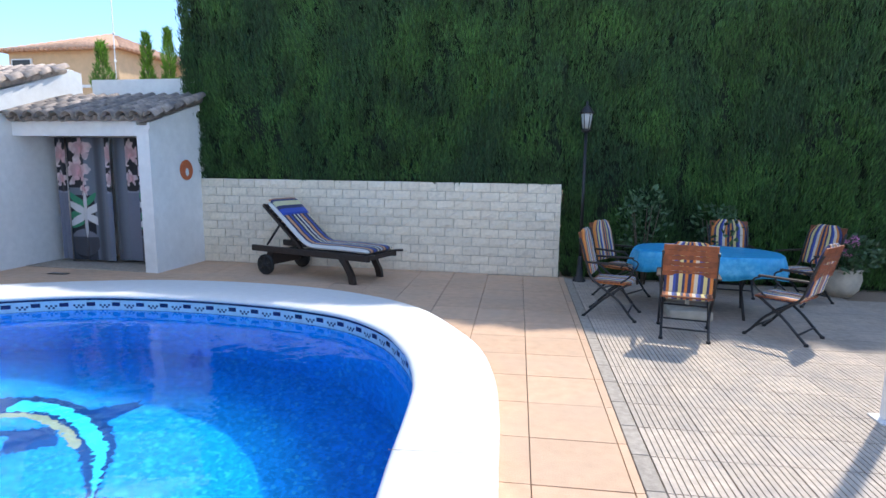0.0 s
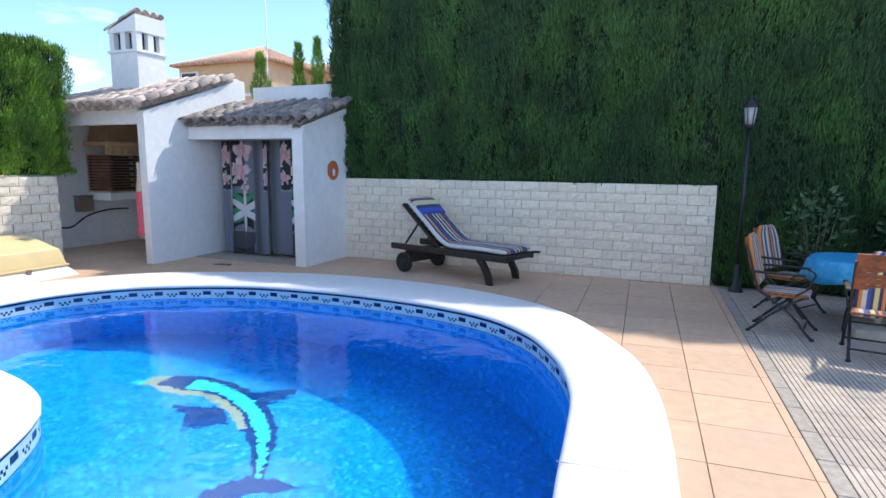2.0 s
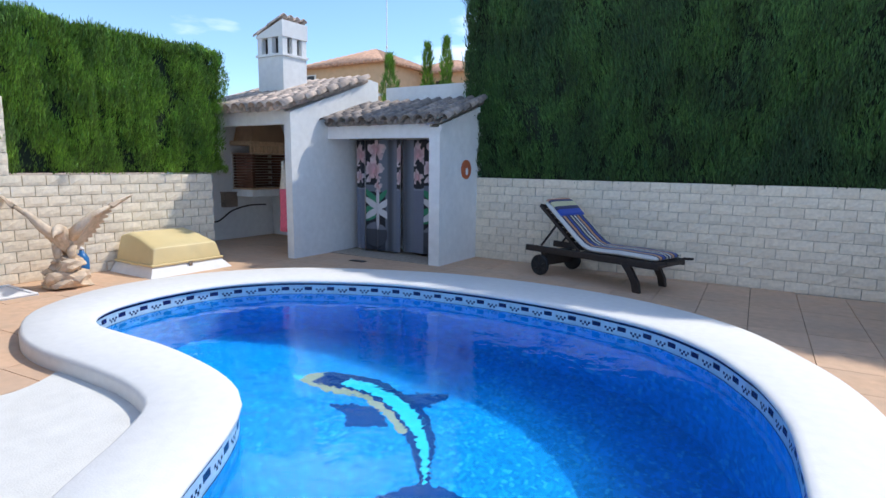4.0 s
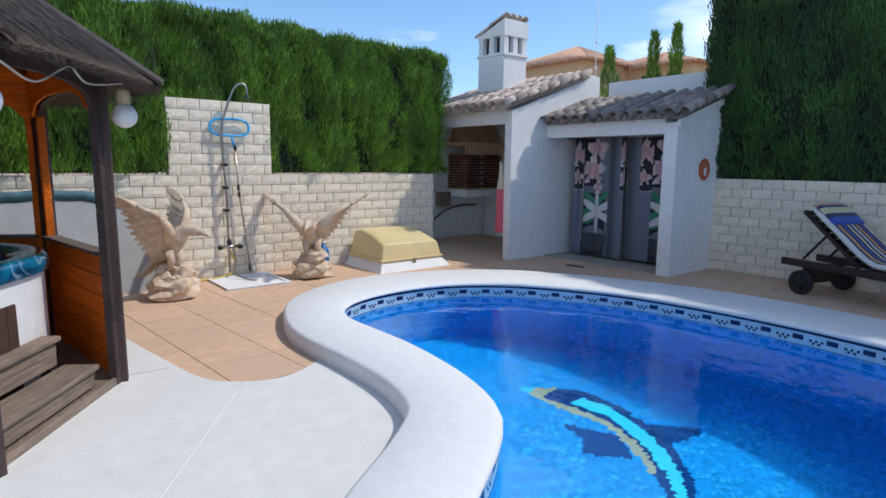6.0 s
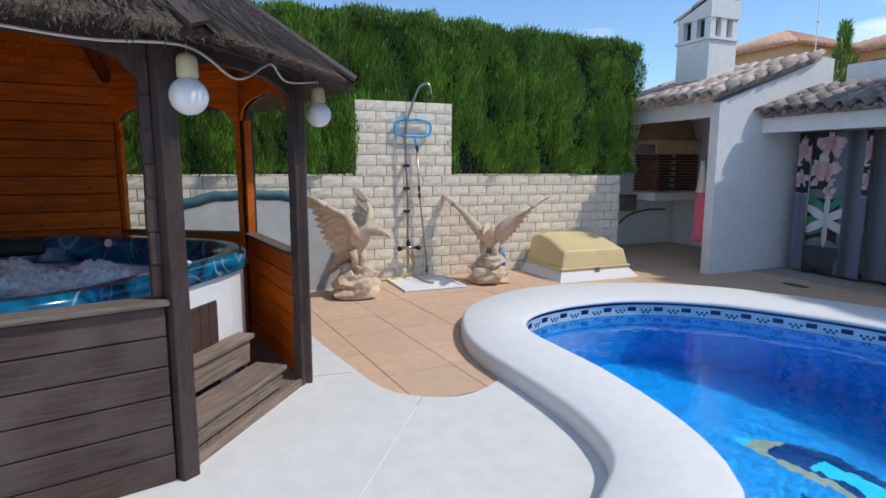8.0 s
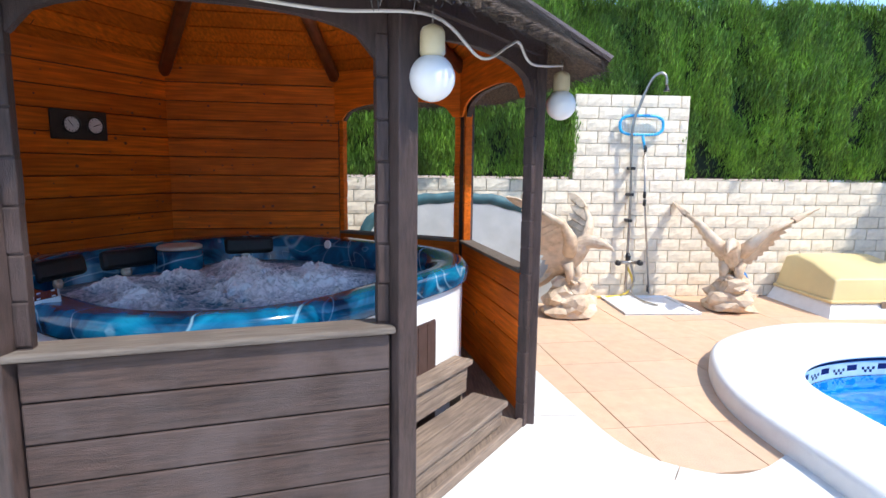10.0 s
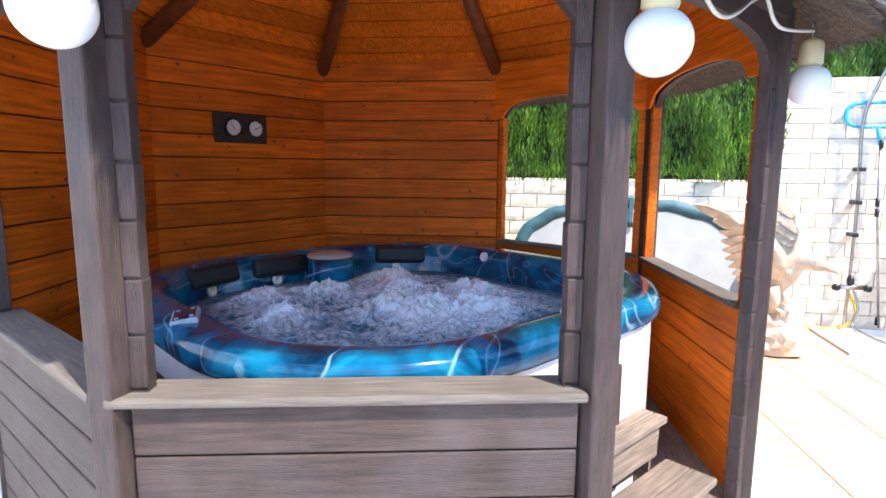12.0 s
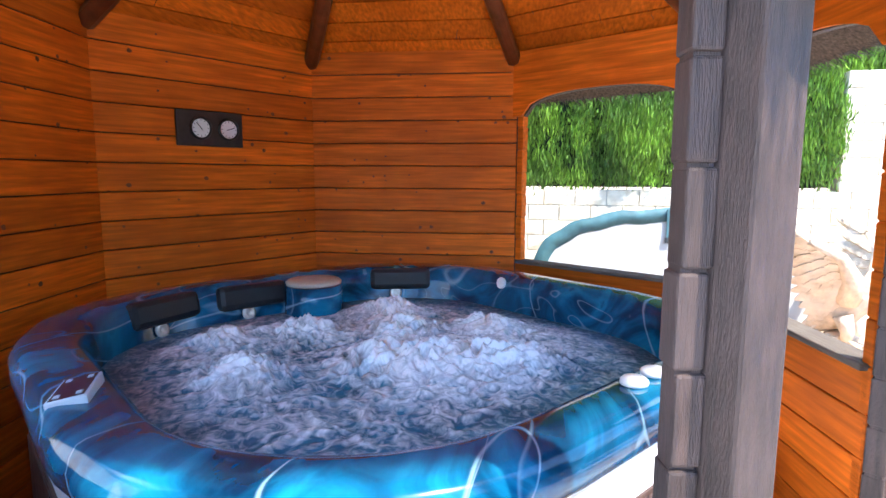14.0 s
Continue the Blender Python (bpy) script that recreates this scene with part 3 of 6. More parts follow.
def build_walls():
    back = part("wall_back", boxed(-6.18, WALL_Y, -0.05, 0.06, WALL_Y + 0.16, 1.475), M_MORTAR)
    tagged(back, "low wall of cream split-face blocks in front of a tall hedge", "wall", kind="structure")
    lay_blocks(back, 6.24, 10, pose(-6.18, WALL_Y, 0))
    bm = bmesh.new()
    slab(bm, [(-3.2, -0.05), (6.93, -0.05), (6.93, 1.475), (3.84, 1.475), (3.84, 2.50), (2.41, 2.50), (2.41, 1.475), (-3.2, 1.475)], "x", WALL_X - 0.16, WALL_X)
    left = part("wall_left", bm, M_MORTAR)
    tagged(left, "cream split-face block wall, raised behind the shower", "wall", kind="structure")
    turn = pose(WALL_X, -3.2, 0, 0, 0, 90)
    lay_blocks(left, 10.13, 10, turn)
    lay_blocks(left, 1.43, 7, pose(WALL_X, 2.41, 1.475, 0, 0, 90), start_half=1)
    # unseen plain walls added to close the garden; their white bounces light in
    for nm, a in (("wall_behind", (-12.5, -4.2, -0.05, 9.0, -4.0, 2.8)), ("wall_right", (8.8, -4.0, -0.05, 9.0, 10.0, 2.2)), ("wall_far_left", (-12.5, -4.0, -0.05, -12.3, -3.2, 2.8))):
        tagged(part(nm, boxed(*a), M_RENDER), "plain white wall, unseen, added to close the garden", "wall", kind="structure")


# ---- hedges ----
def value_noise(x, y, seed):
    """Smooth random field in -1 to 1 over a plane."""
    rs = np.random.RandomState(seed)
    g = rs.rand(64, 64) * 2 - 1
    i, j = np.floor(x).astype(int), np.floor(y).astype(int)
    u, v = x - i, y - j
    u, v = u * u * (3 - 2 * u), v * v * (3 - 2 * v)
    a, b, c, d = g[i % 64, j % 64], g[(i + 1) % 64, j % 64], g[i % 64, (j + 1) % 64], g[(i + 1) % 64, (j + 1) % 64]
    return (a * (1 - u) + b * u) * (1 - v) + (c * (1 - u) + d * u) * v


def hedge(name, label, faces, density, seed, mat, size=1.0, relief=1.0):
    """A clipped cypress hedge: an inside coloured as deep shade and upright sprays over the given faces (origin, along,
    up, outward normal).
    """
    rs = np.random.RandomState(seed)
    V, F, base = [], [], 0
    for q0, (o, u, v, nrm) in enumerate(faces):
        o, u, v, nrm = (np.array(a, float) for a in (o, u, v, nrm))
        lu, lv = np.linalg.norm(u), np.linalg.norm(v)
        n = int(lu * lv * density)
        a, b = rs.rand(n), rs.rand(n)
        x, y = a * lu + 7.0 * q0, b * lv + 3.0 * q0
        x = x + 0.10 * value_noise(x * 1.3, y * 1.1, seed + 5)
        big = value_noise(x * 1.1, y * 0.45, seed)
        mid = value_noise(x * 3.4, y * 0.95, seed + 1)
        tuft = value_noise(x * 8.0, y * 2.6, seed + 2)
        fine = value_noise(x * 19.0, y * 7.5, seed + 3)
        keep = rs.rand(n) < np.clip(0.72 + 0.45 * mid + 0.75 * tuft + 0.50 * fine, 0.20, 1)
        a, b, big, mid, tuft, fine = (k[keep] for k in (a, b, big, mid, tuft, fine))
        n = len(a)
        p = o + a[:, None] * u + b[:, None] * v
        sway = relief * (0.05 * big + 0.06 * mid + 0.055 * tuft + 0.03 * fine) - 0.04 + 0.022 * rs.randn(n)
        p += nrm * sway[:, None]
        lean = 0.25 * value_noise(a * lu * 0.9, b * lv * 0.7, seed + 4)
        along = u / lu
        for blade in range(5):
            tip = np.array([0, 0, 1.0]) * (0.75 + 0.5 * rs.rand(n, 1)) + nrm * (0.10 + 0.55 * rs.rand(n, 1)) + 0.22 * rs.randn(n, 3) + along * lean[:, None]
            tip /= np.linalg.norm(tip, axis=1)[:, None]
            ln = size * (0.045 + 0.065 * rs.rand(n, 1))
            side = np.cross(tip, nrm + 0.4 * rs.randn(n, 3))
            side /= np.linalg.norm(side, axis=1)[:, None] + 1e-6
            w = size * (0.004 + 0.0045 * rs.rand(n, 1))
            q = p + 0.030 * rs.randn(n, 3)
            mid_p = q + tip * ln * 0.5
            V += [q, mid_p + side * w, q + tip * ln, mid_p - side * w]
            k = np.arange(n)
            F.append(np.stack([base + k, base + n + k, base + 2 * n + k, base + 3 * n + k], 1))
            base += 4 * n
    me = bpy.data.meshes.new("mesh")
    V, F = np.concatenate(V), np.concatenate(F)
    me.vertices.add(len(V))
    me.vertices.foreach_set("co", V.ravel())
    me.loops.add(F.size)
    me.loops.foreach_set("vertex_index", F.ravel().astype(np.int32))
    me.polygons.add(len(F))
    me.polygons.foreach_set("loop_start", np.arange(0, F.size, 4, dtype=np.int32))
    me.update(calc_edges=True)
    me.materials.append(mat)
    h = thing(name, pose(0, 0, 0), label, "hedge")
    tagged(part("foliage", me, None, h), kind="stuff")
    return h


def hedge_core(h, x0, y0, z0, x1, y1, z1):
    # box behind the sprays, coloured as the shade between them
    part("inner_foliage", boxed(x0, y0, z0, x1, y1, z1, bevel=0.08), M_HEDGESHADE, h)


def build_hedges():
    H = 5.4
    h = hedge("hedge", "tall dense green clipped cypress hedge above the block wall, leaf colour darkened for shade", [
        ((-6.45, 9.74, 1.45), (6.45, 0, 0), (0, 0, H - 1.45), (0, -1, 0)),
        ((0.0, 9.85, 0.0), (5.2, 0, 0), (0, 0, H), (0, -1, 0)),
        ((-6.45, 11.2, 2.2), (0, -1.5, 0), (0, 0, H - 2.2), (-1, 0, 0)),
        ((5.2, 9.8, 0.0), (3.4, 0, 0), (0, 0, H), (0, -1, 0))], 1650, 3, M_CYPRESS_SHADED, 1.15, 1.0)
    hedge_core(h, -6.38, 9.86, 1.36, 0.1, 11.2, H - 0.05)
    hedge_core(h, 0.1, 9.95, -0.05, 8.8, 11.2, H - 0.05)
    T = 3.58
    g = hedge("hedge", "green clipped cypress hedge behind the shower wall, leaf colour brightened for sun", [
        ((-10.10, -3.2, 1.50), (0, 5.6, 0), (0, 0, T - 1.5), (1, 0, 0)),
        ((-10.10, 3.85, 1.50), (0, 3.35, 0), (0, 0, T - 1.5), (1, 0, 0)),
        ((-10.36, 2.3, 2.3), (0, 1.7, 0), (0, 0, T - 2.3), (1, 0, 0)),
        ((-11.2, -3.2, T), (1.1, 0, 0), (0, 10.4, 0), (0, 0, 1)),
        ((-10.10, 7.2, 1.5), (-1.1, 0, 0), (0, 0, T - 1.5), (0, 1, 0))], 2900, 8, M_CYPRESS_LIT, 0.95, 1.9)
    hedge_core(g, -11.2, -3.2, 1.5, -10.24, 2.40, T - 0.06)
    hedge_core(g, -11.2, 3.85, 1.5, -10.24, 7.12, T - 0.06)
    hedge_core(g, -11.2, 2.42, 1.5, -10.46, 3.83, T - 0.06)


# ---- shed and barbecue ----
def barrel_mesh(length, r0, r1):
    bm = bmesh.new()
    seg, rings = 6, []
    for z, r, s in ((0, r0, 1), (length, r1, 1), (length, r1 - 0.014, 0), (0, r0 - 0.014, 0)):
        rings.append([bm.verts.new((math.cos(math.pi * k / seg) * r, z, math.sin(math.pi * k / seg) * r)) for k in range(seg + 1)])
    for a, b in zip(rings, rings[1:] + rings[:1]):
        for k in range(seg):
            f = bm.faces.new((a[k], a[k + 1], b[k + 1], b[k]))
            f.smooth = True
    return bm


def tiled_roof(roof, width, run, slope, m, mat, pitch=0.222, rows=5, seed=0):
    """Barrel tiles in rows up a slope: covers over channels. m puts the eave's left end; x along the eave, y up the slope."""
    rs = random.Random(seed)
    ln = run / rows + 0.09
    cover = mesh_of(barrel_mesh(ln, 0.102, 0.068), mat)
    chan = mesh_of(barrel_mesh(ln, 0.088, 0.098), mat)
    cols = int(width / pitch)
    gap = width / cols
    tilt = m @ pose(0, 0, 0, slope)
    for c in range(cols + 1):
        for r in range(rows):
            y = r * run / rows - 0.05
            jit = pose(rs.uniform(-0.006, 0.006), rs.uniform(-0.012, 0.012), rs.uniform(-0.004, 0.004), 0, 0, rs.uniform(-1.6, 1.6))
            part("roof_tile", cover, None, roof, at=tilt @ pose(c * gap, y, 0.072, 5.5) @ jit)
            if c < cols:
                part("roof_tile", chan, None, roof, at=tilt @ pose((c + 0.5) * gap, y + 0.02, 0.080, 2.2, 180) @ jit)


SHED_X0, SHED_X1, SHED_Y = -8.66, -6.17, 8.41
BBQ_X0, BBQ_X1, BBQ_Y = -11.0, -8.66, 7.52


def build_shed():
    s = thing("garden_shed", pose(0, 0, 0), "small white rendered changing hut with a tiled lean-to roof", "shed")
    bm = bmesh.new()
    slab(bm, [(SHED_Y, -0.03), (9.84, -0.03), (9.84, 2.72), (9.55, 2.66), (SHED_Y - 0.02, 2.30)], "x", SHED_X1 - 0.21, SHED_X1)
    part("side_wall", bm, M_RENDER, s)
    part("lintel", boxed(SHED_X0 + 0.004, SHED_Y - 0.003, 2.14, SHED_X1 - 0.213, SHED_Y + 0.16, 2.36), M_RENDER, s)
    part("back_wall", boxed(SHED_X0 + 0.004, 9.66, -0.03, SHED_X1 - 0.213, 9.84, 2.7), M_RENDER, s)
    bm = bmesh.new()
    slab(bm, [(SHED_Y - 0.05, 2.24), (9.66, 2.64), (9.66, 2.74), (SHED_Y - 0.05, 2.34)], "x", SHED_X1 + 0.0, SHED_X1 + 0.05)
    part("verge", bm, M_RENDER, s)
    bm = bmesh.new()
    slab(bm, [(SHED_Y - 0.04, 2.365), (9.66, 2.75), (9.66, 2.79), (SHED_Y - 0.04, 2.405)], "x", SHED_X0 + 0.02, SHED_X1 + 0.02)
    roof = part("roof", bm, M_ROOFTILE_DARK, s, "grey-brown clay barrel tiles")
    tiled_roof(roof, 2.60, 1.34, 17.5, pose(SHED_X0 + 0.06, SHED_Y - 0.13, 2.36), M_ROOFTILE_DARK, rows=5, seed=2)
    part("parapet", boxed(-8.45, 9.90, 2.2, -6.2, 10.08, 3.22), M_RENDER, s)
    part("floor_step", boxed(SHED_X0 + 0.004, SHED_Y + 0.02, -0.03, SHED_X1 - 0.213, 9.66, 0.012), M_KERB, s)
    return s


def build_barbecue_house():
    s = thing("barbecue_house", pose(0, 0, 0), "white rendered barbecue house with a tiled roof and a chimney", "outbuilding")
    bm = bmesh.new()
    slab(bm, [(BBQ_Y, -0.03), (9.9, -0.03), (9.9, 3.34), (9.66, 3.36), (9.55, 3.28), (BBQ_Y - 0.02, 2.56)], "x", BBQ_X1 - 0.16, BBQ_X1 + 0.0)
    part("side_wall", bm, M_RENDER, s)
    part("lintel", boxed(-11.75, BBQ_Y, 2.36, BBQ_X1 - 0.163, BBQ_Y + 0.16, 2.60), M_RENDER, s)
    part("back_wall", boxed(-12.1, 9.76, -0.03, BBQ_X1 - 0.163, 9.9, 3.40), M_RENDER, s)
    bm = bmesh.new()
    slab(bm, [(7.3, -0.03), (9.747, -0.03), (9.747, 3.30), (7.3, 2.50)], "x", -12.1, -11.75)
    part("side_wall", bm, M_RENDER, s)
    bm = bmesh.new()
    slab(bm, [(BBQ_Y - 0.1, 2.60), (9.75, 3.32), (9.75, 3.36), (BBQ_Y - 0.1, 2.64)], "x", -12.1, BBQ_X1 - 0.05)
    roof = part("roof", bm, M_ROOFTILE, s, "paler clay barrel tiles")
    tiled_roof(roof, 2.50, 2.35, 17.6, pose(-11.15, BBQ_Y - 0.2, 2.575), M_ROOFTILE, rows=8, seed=5)
    # chimney with louvred head and tiled cap
    cx0, cx1, cy0, cy1 = -10.50, -9.79, 8.40, 9.02
    ch = part("chimney", boxed(cx0, cy0, 2.7, cx1, cy1, 3.74), M_RENDER, s)
    part("chimney_ledge", boxed(cx0 - 0.03, cy0 - 0.03, 3.742, cx1 + 0.03, cy1 + 0.03, 3.79), M_RENDER, ch)
    part("flue", boxed(cx0 + 0.1, cy0 + 0.1, 3.79, cx1 - 0.1, cy1 - 0.1, 4.12), M_DARK, ch)
    for i in range(3):
        for j in range(3):
            if i == 1 and j == 1:
                continue
            x, y = cx0 + 0.06 + i * (cx1 - cx0 - 0.12) / 2, cy0 + 0.06 + j * (cy1 - cy0 - 0.12) / 2
            part("chimney_post", boxed(x - 0.06, y - 0.06, 3.79, x + 0.06, y + 0.06, 4.10), M_RENDER, ch)
    bm = bmesh.new()
    slab(bm, [(cx0 - 0.02, 4.10), (cx1 + 0.02, 4.10), (cx1 + 0.02, 4.40), (cx0 - 0.02, 4.15)], "y", cy0 - 0.02, cy1 + 0.02)
    part("chimney_head", bm, M_RENDER, ch)
    cap = mesh_of(barrel_mesh(0.46, 0.085, 0.07), M_ROOFTILE)
    for i in range(4):
        for j in range(2):
            part("roof_tile", cap, None, ch, at=pose(cx0 - 0.1 + j * 0.40, cy0 + 0.06 + i * 0.17, 4.15 + j * 0.15, 0, 0, -90) @ pose(0, 0, 0, 20.5))
    return s


build_ground()
build_walls()
build_hedges()
build_shed()
build_barbecue_house()


# ---- gazebo ----
GV = [Vector(p) for p in ((-5.105, -1.02, 0), (-5.44, 0.335, 0), (-6.52, 1.135, 0), (-8.05, 0.88, 0), (-8.75, -0.30, 0), (-8.60, -1.85, 0), (-7.20, -2.56, 0), (-5.80, -2.25, 0))]
GC = sum(GV, Vector()) / 8
EAVE = 2.23


def side(i):
    a, b = GV[i], GV[(i + 1) % 8]
    d = (b - a).normalized()
    return a, b, d, Vector((d.y, -d.x, 0)), (b - a).length


def panel_pose(i):
    """x along side i from its first post, y inwards, z up."""
    a, b, d, n, L = side(i)
    return Matrix(((d.x, -n.x, 0, a.x), (d.y, -n.y, 0, a.y), (0, 0, 1, 0), (0, 0, 0, 1))), L


def board_bm(L, h, th=0.045):
    return boxed(0, 0, 0.003, L, th, h - 0.003, bevel=0.007)


def knots(g, m, L, z0, z1, rs, count):
    """Dark knots of the pine boards, as thin oval plugs."""
    bm = bmesh.new()
    for k in range(count):
        x, z, r = rs.uniform(0.05, L - 0.05), rs.uniform(z0, z1), rs.choice((0.006, 0.008, 0.010, 0.013))
        ring = [bm.verts.new((x + r * rs.uniform(0.9, 1.4) * math.cos(a), 0.002, z + r * math.sin(a))) for a in (2 * math.pi * q / 8 for q in range(8))]
        bm.faces.new(ring)
    tagged(part("knot_grain", bm, M_KNOT, g, at=m), kind="stuff")


def build_gazebo():
    g = thing("gazebo", pose(0, 0, 0), "octagonal dark-stained wooden gazebo with a thatched roof", "gazebo")
    bm = bmesh.new()
    prism(bm, [tuple((GC + (v - GC) * 0.985).xy) for v in GV], -0.03, 0.05)
    part("deck", bm, M_STEP, g)
    rs = random.Random(7)
    for i, v in enumerate(GV):
        out = (v - GC).normalized()
        ang = math.degrees(math.atan2(out.y, out.x))
        v = v + out * (0.06 if i in (5, 6) else 0.02 if i in (0, 1) else 0.0)
        part("post", boxed(-0.047, -0.047, -0.03, 0.047, 0.047, EAVE + 0.06, bevel=0.008), M_POST, g, at=pose(v.x, v.y, 0, 0, 0, ang))
    H = 0.163
    for i in range(8):
        m, L = panel_pose(i)
        a, b = 0.05, L - 0.05
        solid = i in (4, 5, 6)
        if i != 1:
            top = EAVE + 0.27 if solid else 0.955
            rows = round(top / H)
            hh = top / rows
            ia, ib, iy = (-0.01, L + 0.01, 0.055) if solid else (a, b, 0.022)
            oy = -0.045 if i in (0, 7) else -0.02
            if i in (0, 7):
                top, rows = 0.930, 6
                hh = top / rows
            me_out = mesh_of(board_bm(b - a, hh, 0.022), M_STAIN)
            me_in = mesh_of(board_bm(ib - ia, hh, 0.018), M_PINE)
            for r in range(rows):
                if r * hh < EAVE:
                    part("board", me_out, None, g, at=m @ pose(a, oy, 0.01 + r * hh))
                part("board", me_in, None, g, at=m @ pose(ia, iy, 0.01 + r * hh))
            part("wall_core", boxed(ia, 0.004, 0.0, ib, 0.020, min(top, EAVE + 0.02) - 0.01), M_STAIN, g, at=m)
            if solid or i in (2, 3):
                knots(g, m @ pose(ia, iy + 0.0175, 0), ib - ia, 0.62 if solid else 0.1, top - 0.03, rs, 46 if solid else 10)
        # notched board ends that stand beside the posts
        if i not in (4, 5, 6):
            nrows = 13
            end = mesh_of(boxed(0, -0.022, 0.003, 0.05, 0.04, 2.12 / nrows - 0.003, bevel=0.006), M_PINE if i in (2, 3) else M_POST)
            for x in (0.05, L - 0.092):
                part("post_cheek", boxed(x, -0.014, 0.0, x + 0.042, 0.032, 2.12), M_PINE if i in (2, 3) else M_POST, g, at=m)
            for x in (0.045, L - 0.095):
                for r in range(nrows):
                    part("board_end", end, None, g, at=m @ pose(x + rs.uniform(-0.003, 0.003), 0, r * 2.12 / nrows))
            # arched head
            z0, z1, n = 2.03, EAVE + 0.02, 18
            bm = bmesh.new()
            pts = [(0.05, z1), (0.05, z0)]
            for k in range(n + 1):
                t = k / n
                x = 0.10 + (L - 0.20) * t
                s = abs(2 * t - 1)
                pts.append((x, z0 + 0.15 * math.sqrt(max(0, 1 - s ** 2.6))))
            pts += [(L - 0.05, z0), (L - 0.05, z1)]
            pts = pts[::-1]
            vs = slab(bm, pts, "y", -0.012, 0.03)
            part("arch", bm, M_POST, g, at=m)
            if i in (2, 3):
                bm = bmesh.new()
                slab(bm, [(0.0 if u == 0.05 else L if u == L - 0.05 else u, EAVE + 0.25 if z == z1 else z) for u, z in pts], "y", 0.054, 0.072)
                part("arch_lining", bm, M_PINE, g, at=m)
        if i in (0, 7):
            part("sill", boxed(-0.01, -0.08, 0.943, L - 0.03, 0.09, 0.972, bevel=0.010), M_SILL, g, "bare weathered wooden rail board", at=m)
        if i in (2, 3):
            part("sill", boxed(0.06, -0.05, 0.962, L - 0.06, 0.07, 0.988, bevel=0.006), M_SILL, g, at=m)
        part("beam", boxed(0.0, -0.04, EAVE + 0.02, L, 0.05, EAVE + 0.13, bevel=0.006), M_POST, g, at=m)
    # roof: lining boards inside, rafters, thatch outside
    apex = Vector((GC.x, GC.y, EAVE + 1.36))
    for i in range(8):
        a, b = (GC + (GV[k] - GC) * 0.99 for k in (i, (i + 1) % 8))
        a, b = Vector((a.x, a.y, EAVE + 0.24)), Vector((b.x, b.y, EAVE + 0.24))
        rows = 12
        for r in range(rows):
            t0, t1 = r / rows, (r + 1) / rows - 0.006
            q = [a.lerp(apex, t0), b.lerp(apex, t0), b.lerp(apex, t1), a.lerp(apex, t1)]
            nn = (q[1] - q[0]).cross(q[3] - q[0]).normalized()
            bm = bmesh.new()
            lo = [bm.verts.new(p) for p in q]
            hi = [bm.verts.new(p + nn * 0.015) for p in q]
            bm.faces.new(lo[::-1])
            bm.faces.new(hi)
            for k in range(4):
                bm.faces.new((lo[k], lo[(k + 1) % 4], hi[(k + 1) % 4], hi[k]))
            bmesh.ops.recalc_face_normals(bm, faces=bm.faces)
            part("ceiling_board", bm, M_PINE, g)
        v = GC + (GV[i] - GC) * 0.965
        bm = bmesh.new()
        tube(bm, [(v.x, v.y, EAVE + 0.20), tuple(apex - Vector((0, 0, 0.06)))], 0.055, 8)
        part("rafter", bm, M_RAFTER, g)
    return g


